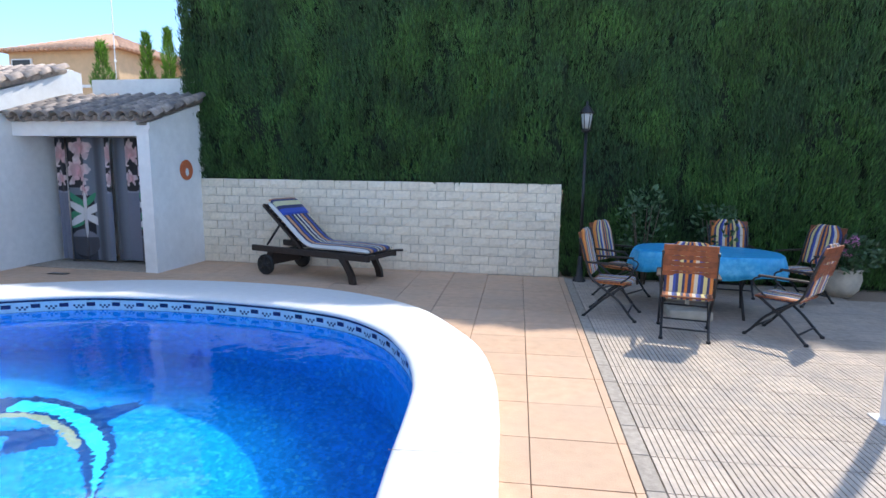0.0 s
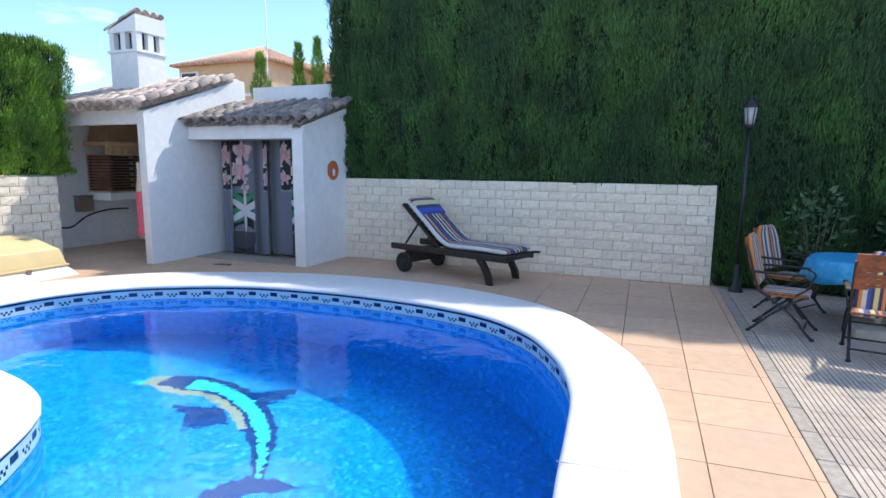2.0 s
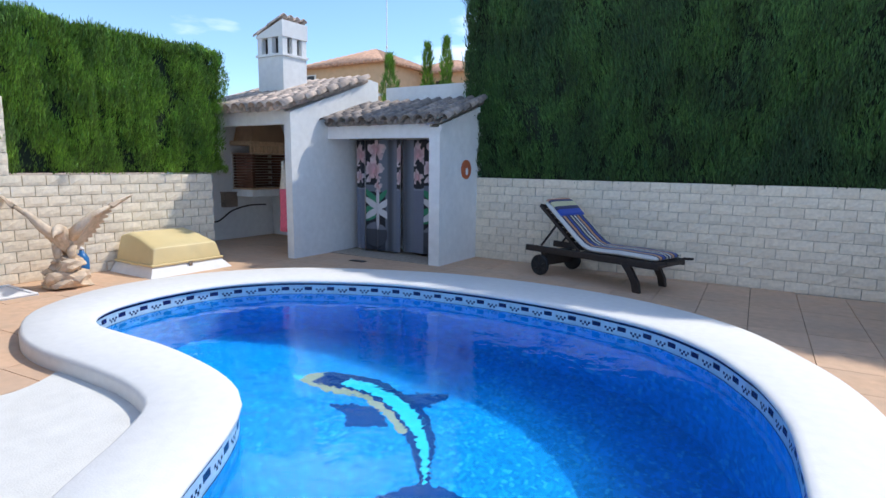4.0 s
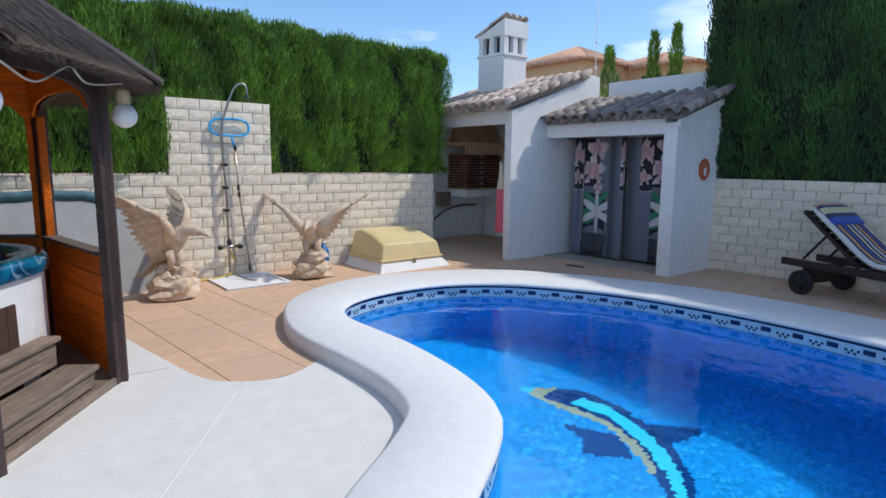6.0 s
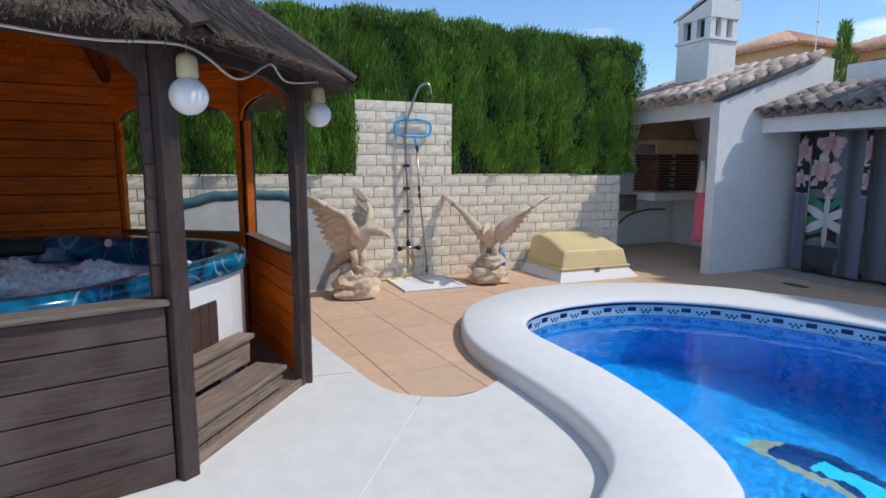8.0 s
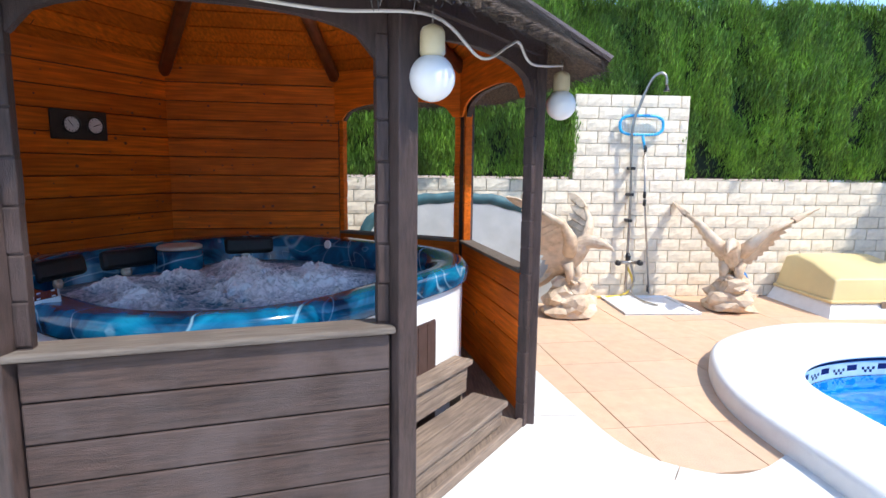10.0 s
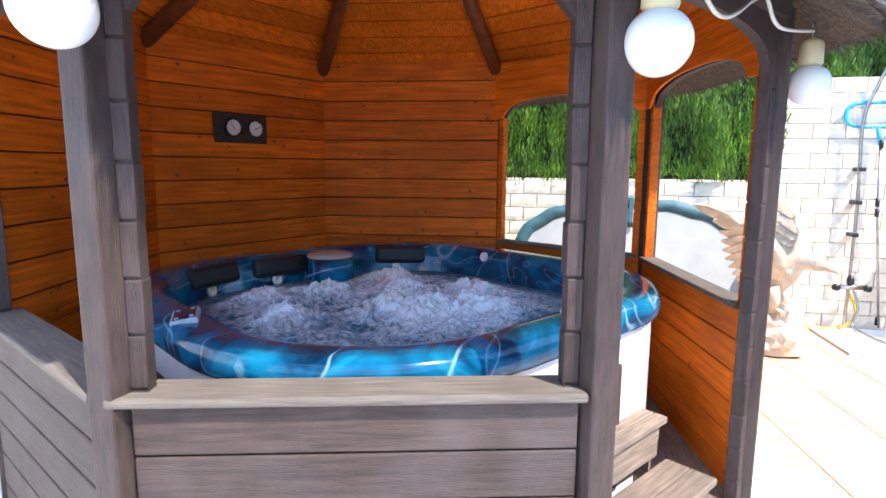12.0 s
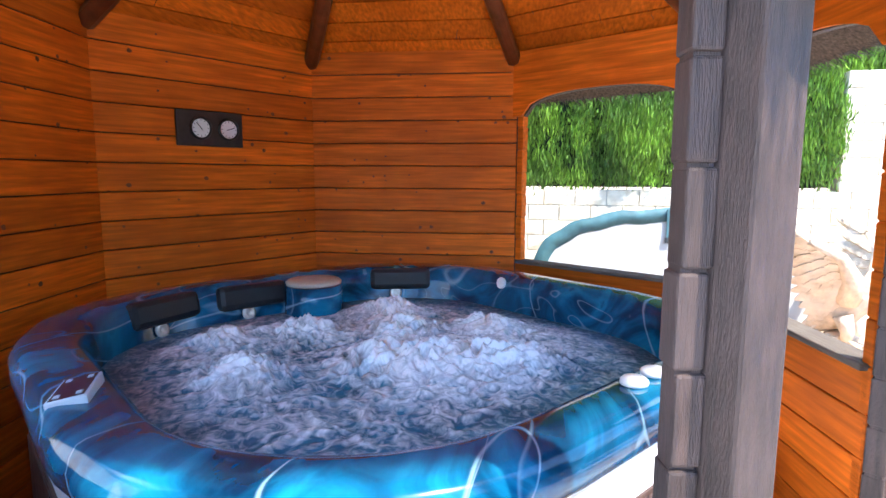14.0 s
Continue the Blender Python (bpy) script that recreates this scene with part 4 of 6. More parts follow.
def thatch_roof(g):
    OV = 1.20
    apex = Vector((GC.x, GC.y, EAVE + 1.52))
    eave = [GC + (v - GC) * OV + Vector((0, 0, EAVE - 0.13)) for v in GV]
    bm = bmesh.new()
    top = bm.verts.new(apex)
    hi = [bm.verts.new(p + Vector((0, 0, 0.12))) for p in eave]
    lo = [bm.verts.new(p + Vector((0, 0, 0.07))) for p in eave]
    inn = [bm.verts.new(GC + (v - GC) * 1.0 + Vector((0, 0, EAVE + 0.14))) for v in GV]
    for i in range(8):
        j = (i + 1) % 8
        bm.faces.new((hi[i], hi[j], top))
        bm.faces.new((lo[i], lo[j], hi[j], hi[i]))
        bm.faces.new((inn[i], inn[j], lo[j], lo[i]))
    th = part("thatch", bm, M_THATCHIN, g, "grey weathered heather thatch")
    rs = np.random.RandomState(5)
    V, F = [], []
    for i in range(8):
        a, b = np.array(eave[i]), np.array(eave[(i + 1) % 8])
        ap = np.array(apex)
        n = 5200
        u, t = rs.rand(n), 0.07 + 0.93 * (1 - np.sqrt(rs.rand(n)))
        base = a + (b - a) * u[:, None]
        base[:, 2] += 0.11
        p = base + (ap - base) * t[:, None] * 0.97
        down = (base - ap)
        down /= np.linalg.norm(down, axis=1)[:, None]
        along = (b - a) / np.linalg.norm(b - a)
        nrm = np.cross(along, down)
        nrm *= np.sign(nrm[:, 2:3])
        d = down + along * 0.22 * rs.randn(n, 1) + nrm * (0.02 + 0.10 * rs.randn(n, 1))
        d /= np.linalg.norm(d, axis=1)[:, None]
        ln = 0.18 + 0.16 * rs.rand(n, 1)
        w = along * 0.004
        p0 = p + nrm * (0.015 + 0.02 * rs.rand(n, 1)) - d * 0.1
        k = len(V) and sum(len(x) for x in V)
        V += [p0 - w, p0 + w, p0 + d * ln + w * 0.4, p0 + d * ln - w * 0.4]
        q = np.arange(n)
        F.append(np.stack([k + q, k + n + q, k + 2 * n + q, k + 3 * n + q], 1))
        # fringe under the eave's edge
        n = 700
        u = rs.rand(n)
        p = a + (b - a) * u[:, None] + np.array([0, 0, 0.07]) + np.array([0, 0, 0.05]) * rs.rand(n, 1)
        out = np.array([(a + b)[0] / 2 - GC.x, (a + b)[1] / 2 - GC.y, 0])
        out /= np.linalg.norm(out)
        d = out * 0.8 + np.array([0, 0, -0.35]) + 0.3 * rs.randn(n, 3)
        d /= np.linalg.norm(d, axis=1)[:, None]
        ln = 0.03 + 0.06 * rs.rand(n, 1)
        w = along * 0.004
        k = sum(len(x) for x in V)
        V += [p - w - out * 0.02, p + w - out * 0.02, p + d * ln + w * 0.3, p + d * ln - w * 0.3]
        q = np.arange(n)
        F.append(np.stack([k + q, k + n + q, k + 2 * n + q, k + 3 * n + q], 1))
    me = bpy.data.meshes.new("mesh")
    me.from_pydata(np.concatenate(V).tolist(), [], np.concatenate(F).tolist())
    me.materials.append(M_THATCH)
    tagged(part("straw", me, None, th), kind="stuff")
    # ridge boards over the hips
    for i in range(8):
        e = eave[i] + Vector((0, 0, 0.14))
        d = (apex - e).normalized()
        s = d.cross(Vector((0, 0, 1))).normalized()
        up = s.cross(d)
        bm = bmesh.new()
        for w in (-1, 1):
            q = [e - d * 0.03, e + d * (apex - e).length]
            vs = []
            for p in q:
                for k, z in ((0.0, 0.035), (0.075, 0.0), (0.075, -0.02), (0.0, 0.015)):
                    vs.append(bm.verts.new(p + s * w * k + up * z))
            for k in range(4):
                bm.faces.new((vs[k], vs[(k + 1) % 4], vs[4 + (k + 1) % 4], vs[4 + k]))
            bm.faces.new(vs[:4])
            bm.faces.new(vs[4:])
        bmesh.ops.recalc_face_normals(bm, faces=bm.faces)
        part("ridge_board", bm, M_STAIN, th)


def rounded_square(s, r, n=7):
    out, h = [], s / 2 - r
    for cx, cy, a0 in ((h, h, 0), (-h, h, 90), (-h, -h, 180), (h, -h, 270)):
        for k in range(n + 1):
            a = radians(a0 + 90 * k / n)
            out.append((cx + r * math.cos(a), cy + r * math.sin(a)))
    return out


TUB_S, RIM = 2.64, 1.0


def build_tub():
    t = thing("hot_tub", pose(-6.86, -0.70, 0.05, 0, 0, 54), "blue marbled acrylic hot tub with white and brown side panels", "hot tub")
    z = RIM - 0.05
    # rolled rim and inner shell as one section run round
    bm = bmesh.new()
    sec = [(0.0, z - 0.115), (-0.02, z - 0.10), (-0.02, z - 0.05), (0.01, z - 0.022), (0.05, z - 0.004), (0.10, z), (0.30, z - 0.004), (0.38, z - 0.012),
           (0.44, z - 0.035), (0.48, z - 0.10), (0.54, z - 0.34), (0.90, z - 0.6)]
    rings = [[bm.verts.new((x, y, zz)) for x, y in rounded_square(TUB_S - d, 0.93 - d / 2, 12)] for d, zz in sec]
    for a, b in zip(rings, rings[1:]):
        for k in range(len(a)):
            f = bm.faces.new((a[k], a[(k + 1) % len(a)], b[(k + 1) % len(a)], b[k]))
            f.smooth = True
    bm.faces.new(rings[-1])
    bmesh.ops.recalc_face_normals(bm, faces=bm.faces)
    part("shell", bm, M_ACRYLIC, t, "glossy blue marbled acrylic")
    bm = bmesh.new()
    prism(bm, rounded_square(TUB_S - 0.06, 0.90, 12), 0.0, z - 0.10)
    bm.faces.ensure_lookup_table()
    bm.faces.remove(bm.faces[0])
    part("cabinet", bm, M_TUBSHELL, t)
    w = TUB_S / 2 - 0.03
    for k in range(4):
        p = part("side_panel", boxed(-0.32, -w - 0.008, 0.05, 0.32, -w + 0.02, z - 0.27, bevel=0.004), M_TUBPANEL, t, "dark brown side panel", at=pose(0, 0, 0, 0, 0, 90 * k))
        for q in range(7):
            part("slat", boxed(-0.315 + q * 0.0905, -w - 0.013, 0.06, -0.315 + q * 0.0905 + 0.086, -w - 0.006, z - 0.28), M_TUBPANEL, p)
    # churning water: rounded billows of froth, highest over the jets
    n = 360
    s = TUB_S - 0.50
    V, C = [], []
    JETS = ((-0.62, -0.50), (-0.52, -0.12), (-0.60, 0.45), (0.05, 0.60), (0.50, 0.35), (0.10, -0.10), (-0.15, -0.62), (0.30, 0.12), (-0.20, 0.25))
    for j in range(n + 1):
        for i in range(n + 1):
            x, y = (i / n - 0.5) * s, (j / n - 0.5) * s
            e = min(1, (abs(x) ** 3 + abs(y) ** 3) ** (1 / 3) / (s / 2))
            amp = max(0, 1 - e ** 6)
            q = Vector((x, y, 1.7))
            qw = q + Vector((noise.noise(q * 5), noise.noise(q * 5 + Vector((9, 3, 1))), 0)) * 0.09
            big = noise.noise(q * 2.6)
            r1 = 1 - abs(noise.noise(qw * 6.5 + Vector((5, 1, 2)))) * 2
            r2 = 1 - abs(noise.noise(qw * 14 + Vector((2, 8, 3)))) * 2
            r3 = noise.noise(qw * 31)
            r4 = noise.noise(qw * 70)
            jets = min(1, sum(math.exp(-((x - a) ** 2 + (y - b) ** 2) / 0.035) for a, b in JETS))
            h = amp * (0.020 * big + 0.012 * r1 + 0.008 * r2 + 0.006 * r3 + 0.0025 * r4 + jets * (0.055 + 0.040 * r2 + 0.024 * r3 + 0.007 * r4))
            V.append((x, y, z - 0.205 + h))
            f = amp * (0.40 * big + 0.30 * r1 + 0.22 * r2 + 0.26 * r3 + 0.14 * r4 + 0.75 * jets) + 0.02
            C.append((f, f, f))
    shape = rounded_square(s, 0.68)
    F = [(j * (n + 1) + i, j * (n + 1) + i + 1, (j + 1) * (n + 1) + i + 1, (j + 1) * (n + 1) + i) for j in range(n) for i in range(n)
         if inside((i / n - 0.5) * s, (j / n - 0.5) * s, shape)]
    C = [tuple(min(1, max(0, c)) for c in k) for k in C]
    painted(V, F, C, M_FOAM, "bubbling_water", t, "white churning bubbling water", smooth=True, per_face=False)
    return t


def build_steps():
    m, L = panel_pose(1)
    s = thing("wooden_steps", m, "two worn wooden steps up to the hot tub", "steps")
    for y, z0, z1, deep in ((0.03, 0.07, 0.228, 0.25), (0.278, 0.228, 0.440, 0.14)):
        x0, x1 = 0.12, 1.095
        h = (z1 - 0.036 - z0) / 2
        for k in range(2):
            part("riser", boxed(x0, y + 0.02 - 0.004 * k, z0 + k * h + 0.002, x1 - 0.01, y + 0.045, z0 + (k + 1) * h - 0.002, bevel=0.003), M_STEP, s)
        part("side", boxed(x1 - 0.035, y + 0.048, 0.0, x1 - 0.012, y + deep, z1 - 0.036), M_STEP, s)
        part("side", boxed(x0 + 0.004, y + 0.048, 0.0, x0 + 0.028, y + deep, z1 - 0.036), M_STAIN, s)
        w = deep / 2
        for k in range(2):
            part("tread", boxed(x0 - 0.015, y - 0.015 + k * w, z1 - 0.034, x1 + 0.006, y - 0.02 + (k + 1) * w, z1, bevel=0.007), M_STEP, s)
    part("ground_board", boxed(0.06, -0.015, -0.02, L - 0.06, 0.016, 0.066, bevel=0.006), M_STEP, s)
    return s


def build_tub_details(t):
    z = RIM - 0.05
    w = TUB_S / 2
    def on_rim(name, bm, mat, x, y, zz, rx=0, ry=0, rz=0, label=""):
        return part(name, bm, mat, t, label, at=pose(x, y, zz, rx, ry, rz))
    # neck pillows along the far side and its corner, with a jet below each
    for m, u in ((pose(-0.39, -0.39, 0, 0, 0, 112), 0.0), (pose(0, 0, 0, 0, 0, 90), -0.16), (pose(-0.39, 0.39, 0, 0, 0, 53), 0.0)):
        d = w - 0.245 if u else 0.685
        part("pillow", boxed(u - 0.20, -0.04, -0.070, u + 0.20, 0.04, 0.070, bevel=0.032), M_PILLOW, t, "black foam neck pillow", at=m @ pose(0, d, z - 0.075, -12))
        bm = lathe([(0.040, 0), (0.040, 0.008), (0.030, 0.014), (0.017, 0.012), (0.008, 0.004)], 16)
        part("jet", bm, M_JET, t, "chrome water jet", at=m @ pose(u - 0.03, d - 0.012, z - 0.170, 80))
    part("filter_well", lathe([(0.175, -0.40), (0.168, -0.10), (0.160, -0.018)], 28), M_ACRYLIC, t, at=pose(-w + 0.38, 0.16, z - 0.012))
    bm = lathe([(0.160, -0.014), (0.162, 0.0), (0.15, 0.010), (0.05, 0.013)], 28)
    part("filter_lid", bm, M_POT, t, "cream filter lid", at=pose(-w + 0.38, 0.16, z - 0.012))
    for x in (-0.42, -0.30):
        on_rim("air_knob", lathe([(0.042, 0), (0.042, 0.012), (0.034, 0.020), (0.01, 0.021)], 18), M_TUBSHELL, w - 0.12, x + 0.45, z + 0.0, label="white air knob")
    on_rim("air_knob", lathe([(0.035, 0), (0.035, 0.012), (0.028, 0.018)], 18), M_TUBSHELL, -0.28, w - 0.238, z - 0.045, 80, label="white air knob")
    p = on_rim("control_panel", boxed(-0.098, -0.052, -0.02, 0.098, 0.052, 0.014, bevel=0.004), M_PANEL, 0.18, -w + 0.10, z + 0.001, 9, rz=-22, label="grey control panel with a small display")
    part("display", boxed(-0.088, -0.044, 0.0125, 0.088, 0.044, 0.0155), M_SCREEN, p)
    for x in (-0.065, 0.065):
        for y in (-0.028, 0.028):
            part("button", boxed(x - 0.011, y - 0.008, 0.0145, x + 0.011, y + 0.008, 0.018, bevel=0.002), M_PANEL, p)


GAZEBO = build_gazebo()
thatch_roof(GAZEBO)
build_tub_details(build_tub())
build_steps()
build_pool()


# ---- barbecue and changing hut fittings ----
def build_barbecue():
    b = thing("barbecue", pose(-11.75, 8.62, 0), "built-in brick barbecue with a plaster hood on the white wall", "barbecue")
    W, D = 1.10, 0.68
    part("shelf", boxed(0.004, 0.0, 0.95, D, W, 1.10, bevel=0.01), M_RENDER, b)
    part("hearth", boxed(0.004, 0.02, 1.104, D - 0.04, W - 0.02, 1.13), M_BRICKPALE, b)
    part("fire_back", boxed(0.004, 0.02, 1.134, 0.03, W - 0.02, 1.87), M_MORTAR, b)
    brick = mesh_of(boxed(0, 0, 0.006, 0.03, 0.198, 0.050, bevel=0.004), M_BRICK)
    half = mesh_of(boxed(0, 0, 0.004, 0.20, 0.08, 0.056, bevel=0.004), M_BRICK)
    for r in range(12):
        for c in range(5):
            part("brick", brick, None, b, at=pose(0.034, 0.03 + c * 0.21 - (0.1 if r % 2 and c else 0), 1.134 + r * 0.061))
        for c in range(3):
            for y in (0.02, W - 0.1):
                part("brick", half, None, b, at=pose(0.14 + c * 0.165, y, 1.134 + r * 0.061))
    part("lintel", boxed(0.004, 0.0, 1.872, D - 0.03, W, 1.885), M_BRICKPALE, b)
    sold = mesh_of(boxed(0, 0, 0, 0.07, 0.040, 0.16, bevel=0.004), M_BRICKPALE)
    for c in range(17):
        part("soldier_brick", sold, None, b, at=pose(D - 0.07, 0.005 + c * 0.064, 1.888))
    part("mantel", boxed(0.004, -0.02, 2.05, D + 0.02, W + 0.02, 2.14, bevel=0.01), M_BRICKPALE, b)
    bm = bmesh.new()
    lo = [bm.verts.new(p) for p in ((0.01, 0.08, 2.143), (D - 0.06, 0.08, 2.143), (D - 0.06, W - 0.04, 2.143), (0.01, W - 0.04, 2.143))]
    hi = [bm.verts.new(p) for p in ((0.01, 0.3, 3.0), (D - 0.32, 0.3, 3.0), (D - 0.32, W - 0.2, 3.0), (0.01, W - 0.2, 3.0))]
    bm.faces.new(lo[::-1])
    bm.faces.new(hi)
    for k in range(4):
        bm.faces.new((lo[k], lo[(k + 1) % 4], hi[(k + 1) % 4], hi[k]))
    part("hood", bm, M_HOOD, b, "sooty ochre plaster hood")


def build_hut_fittings():
    t = thing("beach_towel", pose(-9.07, 7.70, 0), "pink and white towel hanging from a hook", "towel")
    for nm, z0, z1, mat in (("lower_half", 0.44, 1.22, M_PINK), ("upper_half", 1.22, 1.72, M_CREAM)):
        bm = bmesh.new()
        n = 14
        rows = []
        for r in range(9):
            z = z0 + (z1 - z0) * r / 8
            w = 0.11 * (1.0 if z < 1.1 else max(0.12, 1 - (z - 1.1) / 0.7))
            rows.append([bm.verts.new((w * math.cos(2 * math.pi * k / n) + 0.01 * math.sin(z * 9), (0.05 + 0.018 * math.sin(k * 2.6)) * math.sin(2 * math.pi * k / n), z)) for k in range(n)])
        for a, c in zip(rows, rows[1:]):
            for k in range(n):
                f = bm.faces.new((a[k], a[(k + 1) % n], c[(k + 1) % n], c[k]))
                f.smooth = True
        bm.faces.new(rows[0][::-1])
        bm.faces.new(rows[-1])
        part(nm, bm, mat, t)
    part("hook", tubed([(0, 0, 1.72), (0.0, 0, 1.78), (0.25, 0, 1.79)], 0.006), M_STEEL, t)
    x = thing("wall_box", pose(-11.75, 8.32, 0.72), "small brown wooden box fixed to the white wall", "box")
    part("body", boxed(0.003, 0, 0, 0.16, 0.32, 0.30, bevel=0.01), M_STEP, x)
    part("lid", boxed(0.003, -0.02, 0.303, 0.19, 0.34, 0.325, bevel=0.006), M_STEP, x)
    tagged(part("power_cable", tubed(spline([(-11.72, 7.9, 0.45), (-11.7, 8.2, 0.42), (-11.7, 8.55, 0.62), (-11.7, 9.0, 0.72), (-11.7, 9.5, 0.72)], 6, False), 0.016), M_RUBBER),
           "black cable sagging along the white wall", "cable")
    p = thing("wall_plaque", pose(SHED_X1 + 0.004, 9.25, 1.62, 0, 90, 0), "round terracotta plaque with a pale figure", "wall plaque")
    part("disc", lathe([(0.165, 0), (0.17, 0.012), (0.15, 0.024), (0.13, 0.018), (0.02, 0.018)], 32), M_CLAY, p)
    bm = bmesh.new()
    bmesh.ops.create_uvsphere(bm, u_segments=14, v_segments=8, radius=0.05)
    bmesh.ops.scale(bm, vec=(1.35, 0.85, 0.25), verts=bm.verts)
    part("relief", bm, M_WHITE, p, "white drop-shaped relief", at=pose(0.035, 0.0, 0.022))
    d = thing("floor_drain", pose(-7.6, 8.0, 0.002), "small grey floor drain", "drain")
    part("grate", boxed(-0.15, -0.06, 0, 0.15, 0.06, 0.006), M_BLACK, d)
    for k in range(7):
        part("bar", boxed(-0.14 + k * 0.043, -0.05, 0.006, -0.12 + k * 0.043, 0.05, 0.010), M_STEEL, d)


def ell(u, v, cx, cy, rx, ry, a=0):
    c, s = math.cos(radians(a)), math.sin(radians(a))
    du, dv = (u - cx), (v - cy)
    return ((du * c + dv * s) / rx) ** 2 + ((-du * s + dv * c) / ry) ** 2 < 1


def orchid(u, v, cx, cy, r):
    """Two broad side petals, a narrow one above and two below, with uneven edges and a rosy throat."""
    w = noise.noise(Vector((u * 14, v * 14, cx * 9))) * 0.22 * r
    u, v = u + w, v + noise.noise(Vector((v * 14, u * 14, cy * 9))) * 0.22 * r
    for a, d, rx, ry in ((12, 0.50, 0.55, 0.40), (165, 0.48, 0.52, 0.42), (96, 0.55, 0.55, 0.24), (232, 0.58, 0.50, 0.22), (310, 0.55, 0.48, 0.21)):
        if ell(u, v, cx + r * d * math.cos(radians(a)), cy + r * d * math.sin(radians(a)), r * rx, r * ry, a):
            k = min(1, math.hypot(u - cx, v - cy) / r)
            g = 0.86 + 0.14 * math.cos(a * 0.07 + 9 * k)
            return (0.62 * g, (0.30 + 0.24 * k) * g, (0.33 + 0.22 * k) * g)
    return None


def lily(u, v, cx, cy, r):
    for k in range(6):
        a = 30 + 60 * k
        if ell(u, v, cx + r * 0.55 * math.cos(radians(a)), cy + r * 0.55 * math.sin(radians(a)), r * 0.58, r * 0.17, a):
            return (0.60, 0.60, 0.62)
    return None


def curtain_print(u, v, shift):
    """The print: orchids above black stones, a white lily with green leaves, and grey water. u runs in metres, v up."""
    u = (u + shift) % 1.05
    black, grey = (0.008, 0.010, 0.016), (0.13, 0.15, 0.19)
    if 0.25 < u < 0.78:
        for cx, cy, r in ((0.53, 1.90, 0.22), (0.46, 1.52, 0.26), (0.56, 1.22, 0.12)):
            c = orchid(u, v, cx, cy, r)
            if c:
                return c
        c = lily(u, v, 0.56, 0.80, 0.36)
        if c:
            return c
        for cx, cy, rx, ry, a in ((0.40, 1.02, 0.24, 0.06, -38), (0.36, 0.78, 0.16, 0.07, 8), (0.68, 1.05, 0.15, 0.045, 50), (0.36, 0.62, 0.14, 0.05, 20)):
            if ell(u, v, cx, cy, rx, ry, a):
                return (0.03, 0.22, 0.12)
        if ell(u, v, 0.50, 0.30, 0.29, 0.24):
            return (0.05, 0.055, 0.07) if v < 0.40 else (0.16, 0.17, 0.21)
        if v < 1.12 and u < 0.74:
            return black if ell(u, v, 0.5, 0.6, 0.32, 0.6) else (0.03, 0.035, 0.05)
        if u < 0.60 and v > 1.25:
            return black
        return grey
    if u < 0.25:
        for cx, cy, r in ((0.12, 1.80, 0.22), (0.10, 1.40, 0.14)):
            c = orchid(u, v, cx, cy, r)
            if c:
                return c
        if v > 1.42 or ell(u, v, 0.12, 1.30, 0.2, 0.12):
            return black
        return (0.15, 0.17, 0.23) if v < 1.15 else (0.22, 0.24, 0.30)
    k = 0.8 + 0.35 * math.sin(u * 20)
    return tuple(c * k for c in grey)


def curtain(x0, x1, y, z0, z1, shift, folds, seed):
    nu, nv = 150, 200
    V, C = [], []
    for j in range(nv + 1):
        v = z0 + (z1 - z0) * j / nv
        for i in range(nu + 1):
            t = i / nu
            amp = 0.022 * (0.55 + 0.45 * (1 - j / nv))
            V.append((x0 + (x1 - x0) * t, y + amp * math.sin(t * folds * 2 * math.pi + seed) + 0.012 * math.sin(t * 31 + seed), v))
            C.append(curtain_print(t * (x1 - x0) * 1.06, v - z0, shift))
    F = [(j * (nu + 1) + i, j * (nu + 1) + i + 1, (j + 1) * (nu + 1) + i + 1, (j + 1) * (nu + 1) + i) for j in range(nv) for i in range(nu)]
    c = painted(V, F, C, M_PRINT, "curtain", None, smooth=True, per_face=False)
    mod = c.modifiers.new("thickness", "SOLIDIFY")
    mod.thickness = 0.004
    return tagged(c, "shower curtain printed with orchids, lilies and black stones", "curtain", "curtains of the hut")


def build_curtains():
    y = 8.98
    curtain(-8.46, -7.40, y, 0.05, 2.14, 0.0, 3.0, 0.4)
    curtain(-7.38, -6.345, y + 0.03, 0.07, 2.14, 0.78, 3.5, 1.9)
    r = thing("curtain_rail", pose(0, 0, 0), "thin white curtain rail across the hut", "curtain rail")
    part("rail", tubed([(SHED_X0 + 0.004, y + 0.01, 2.155), (SHED_X1 - 0.213, y + 0.01, 2.155)], 0.012), M_STEEL, r)
    part("edge_pole", tubed([(-8.20, y - 0.05, 0.03), (-8.20, y - 0.05, 2.15)], 0.010), M_STEEL, r)


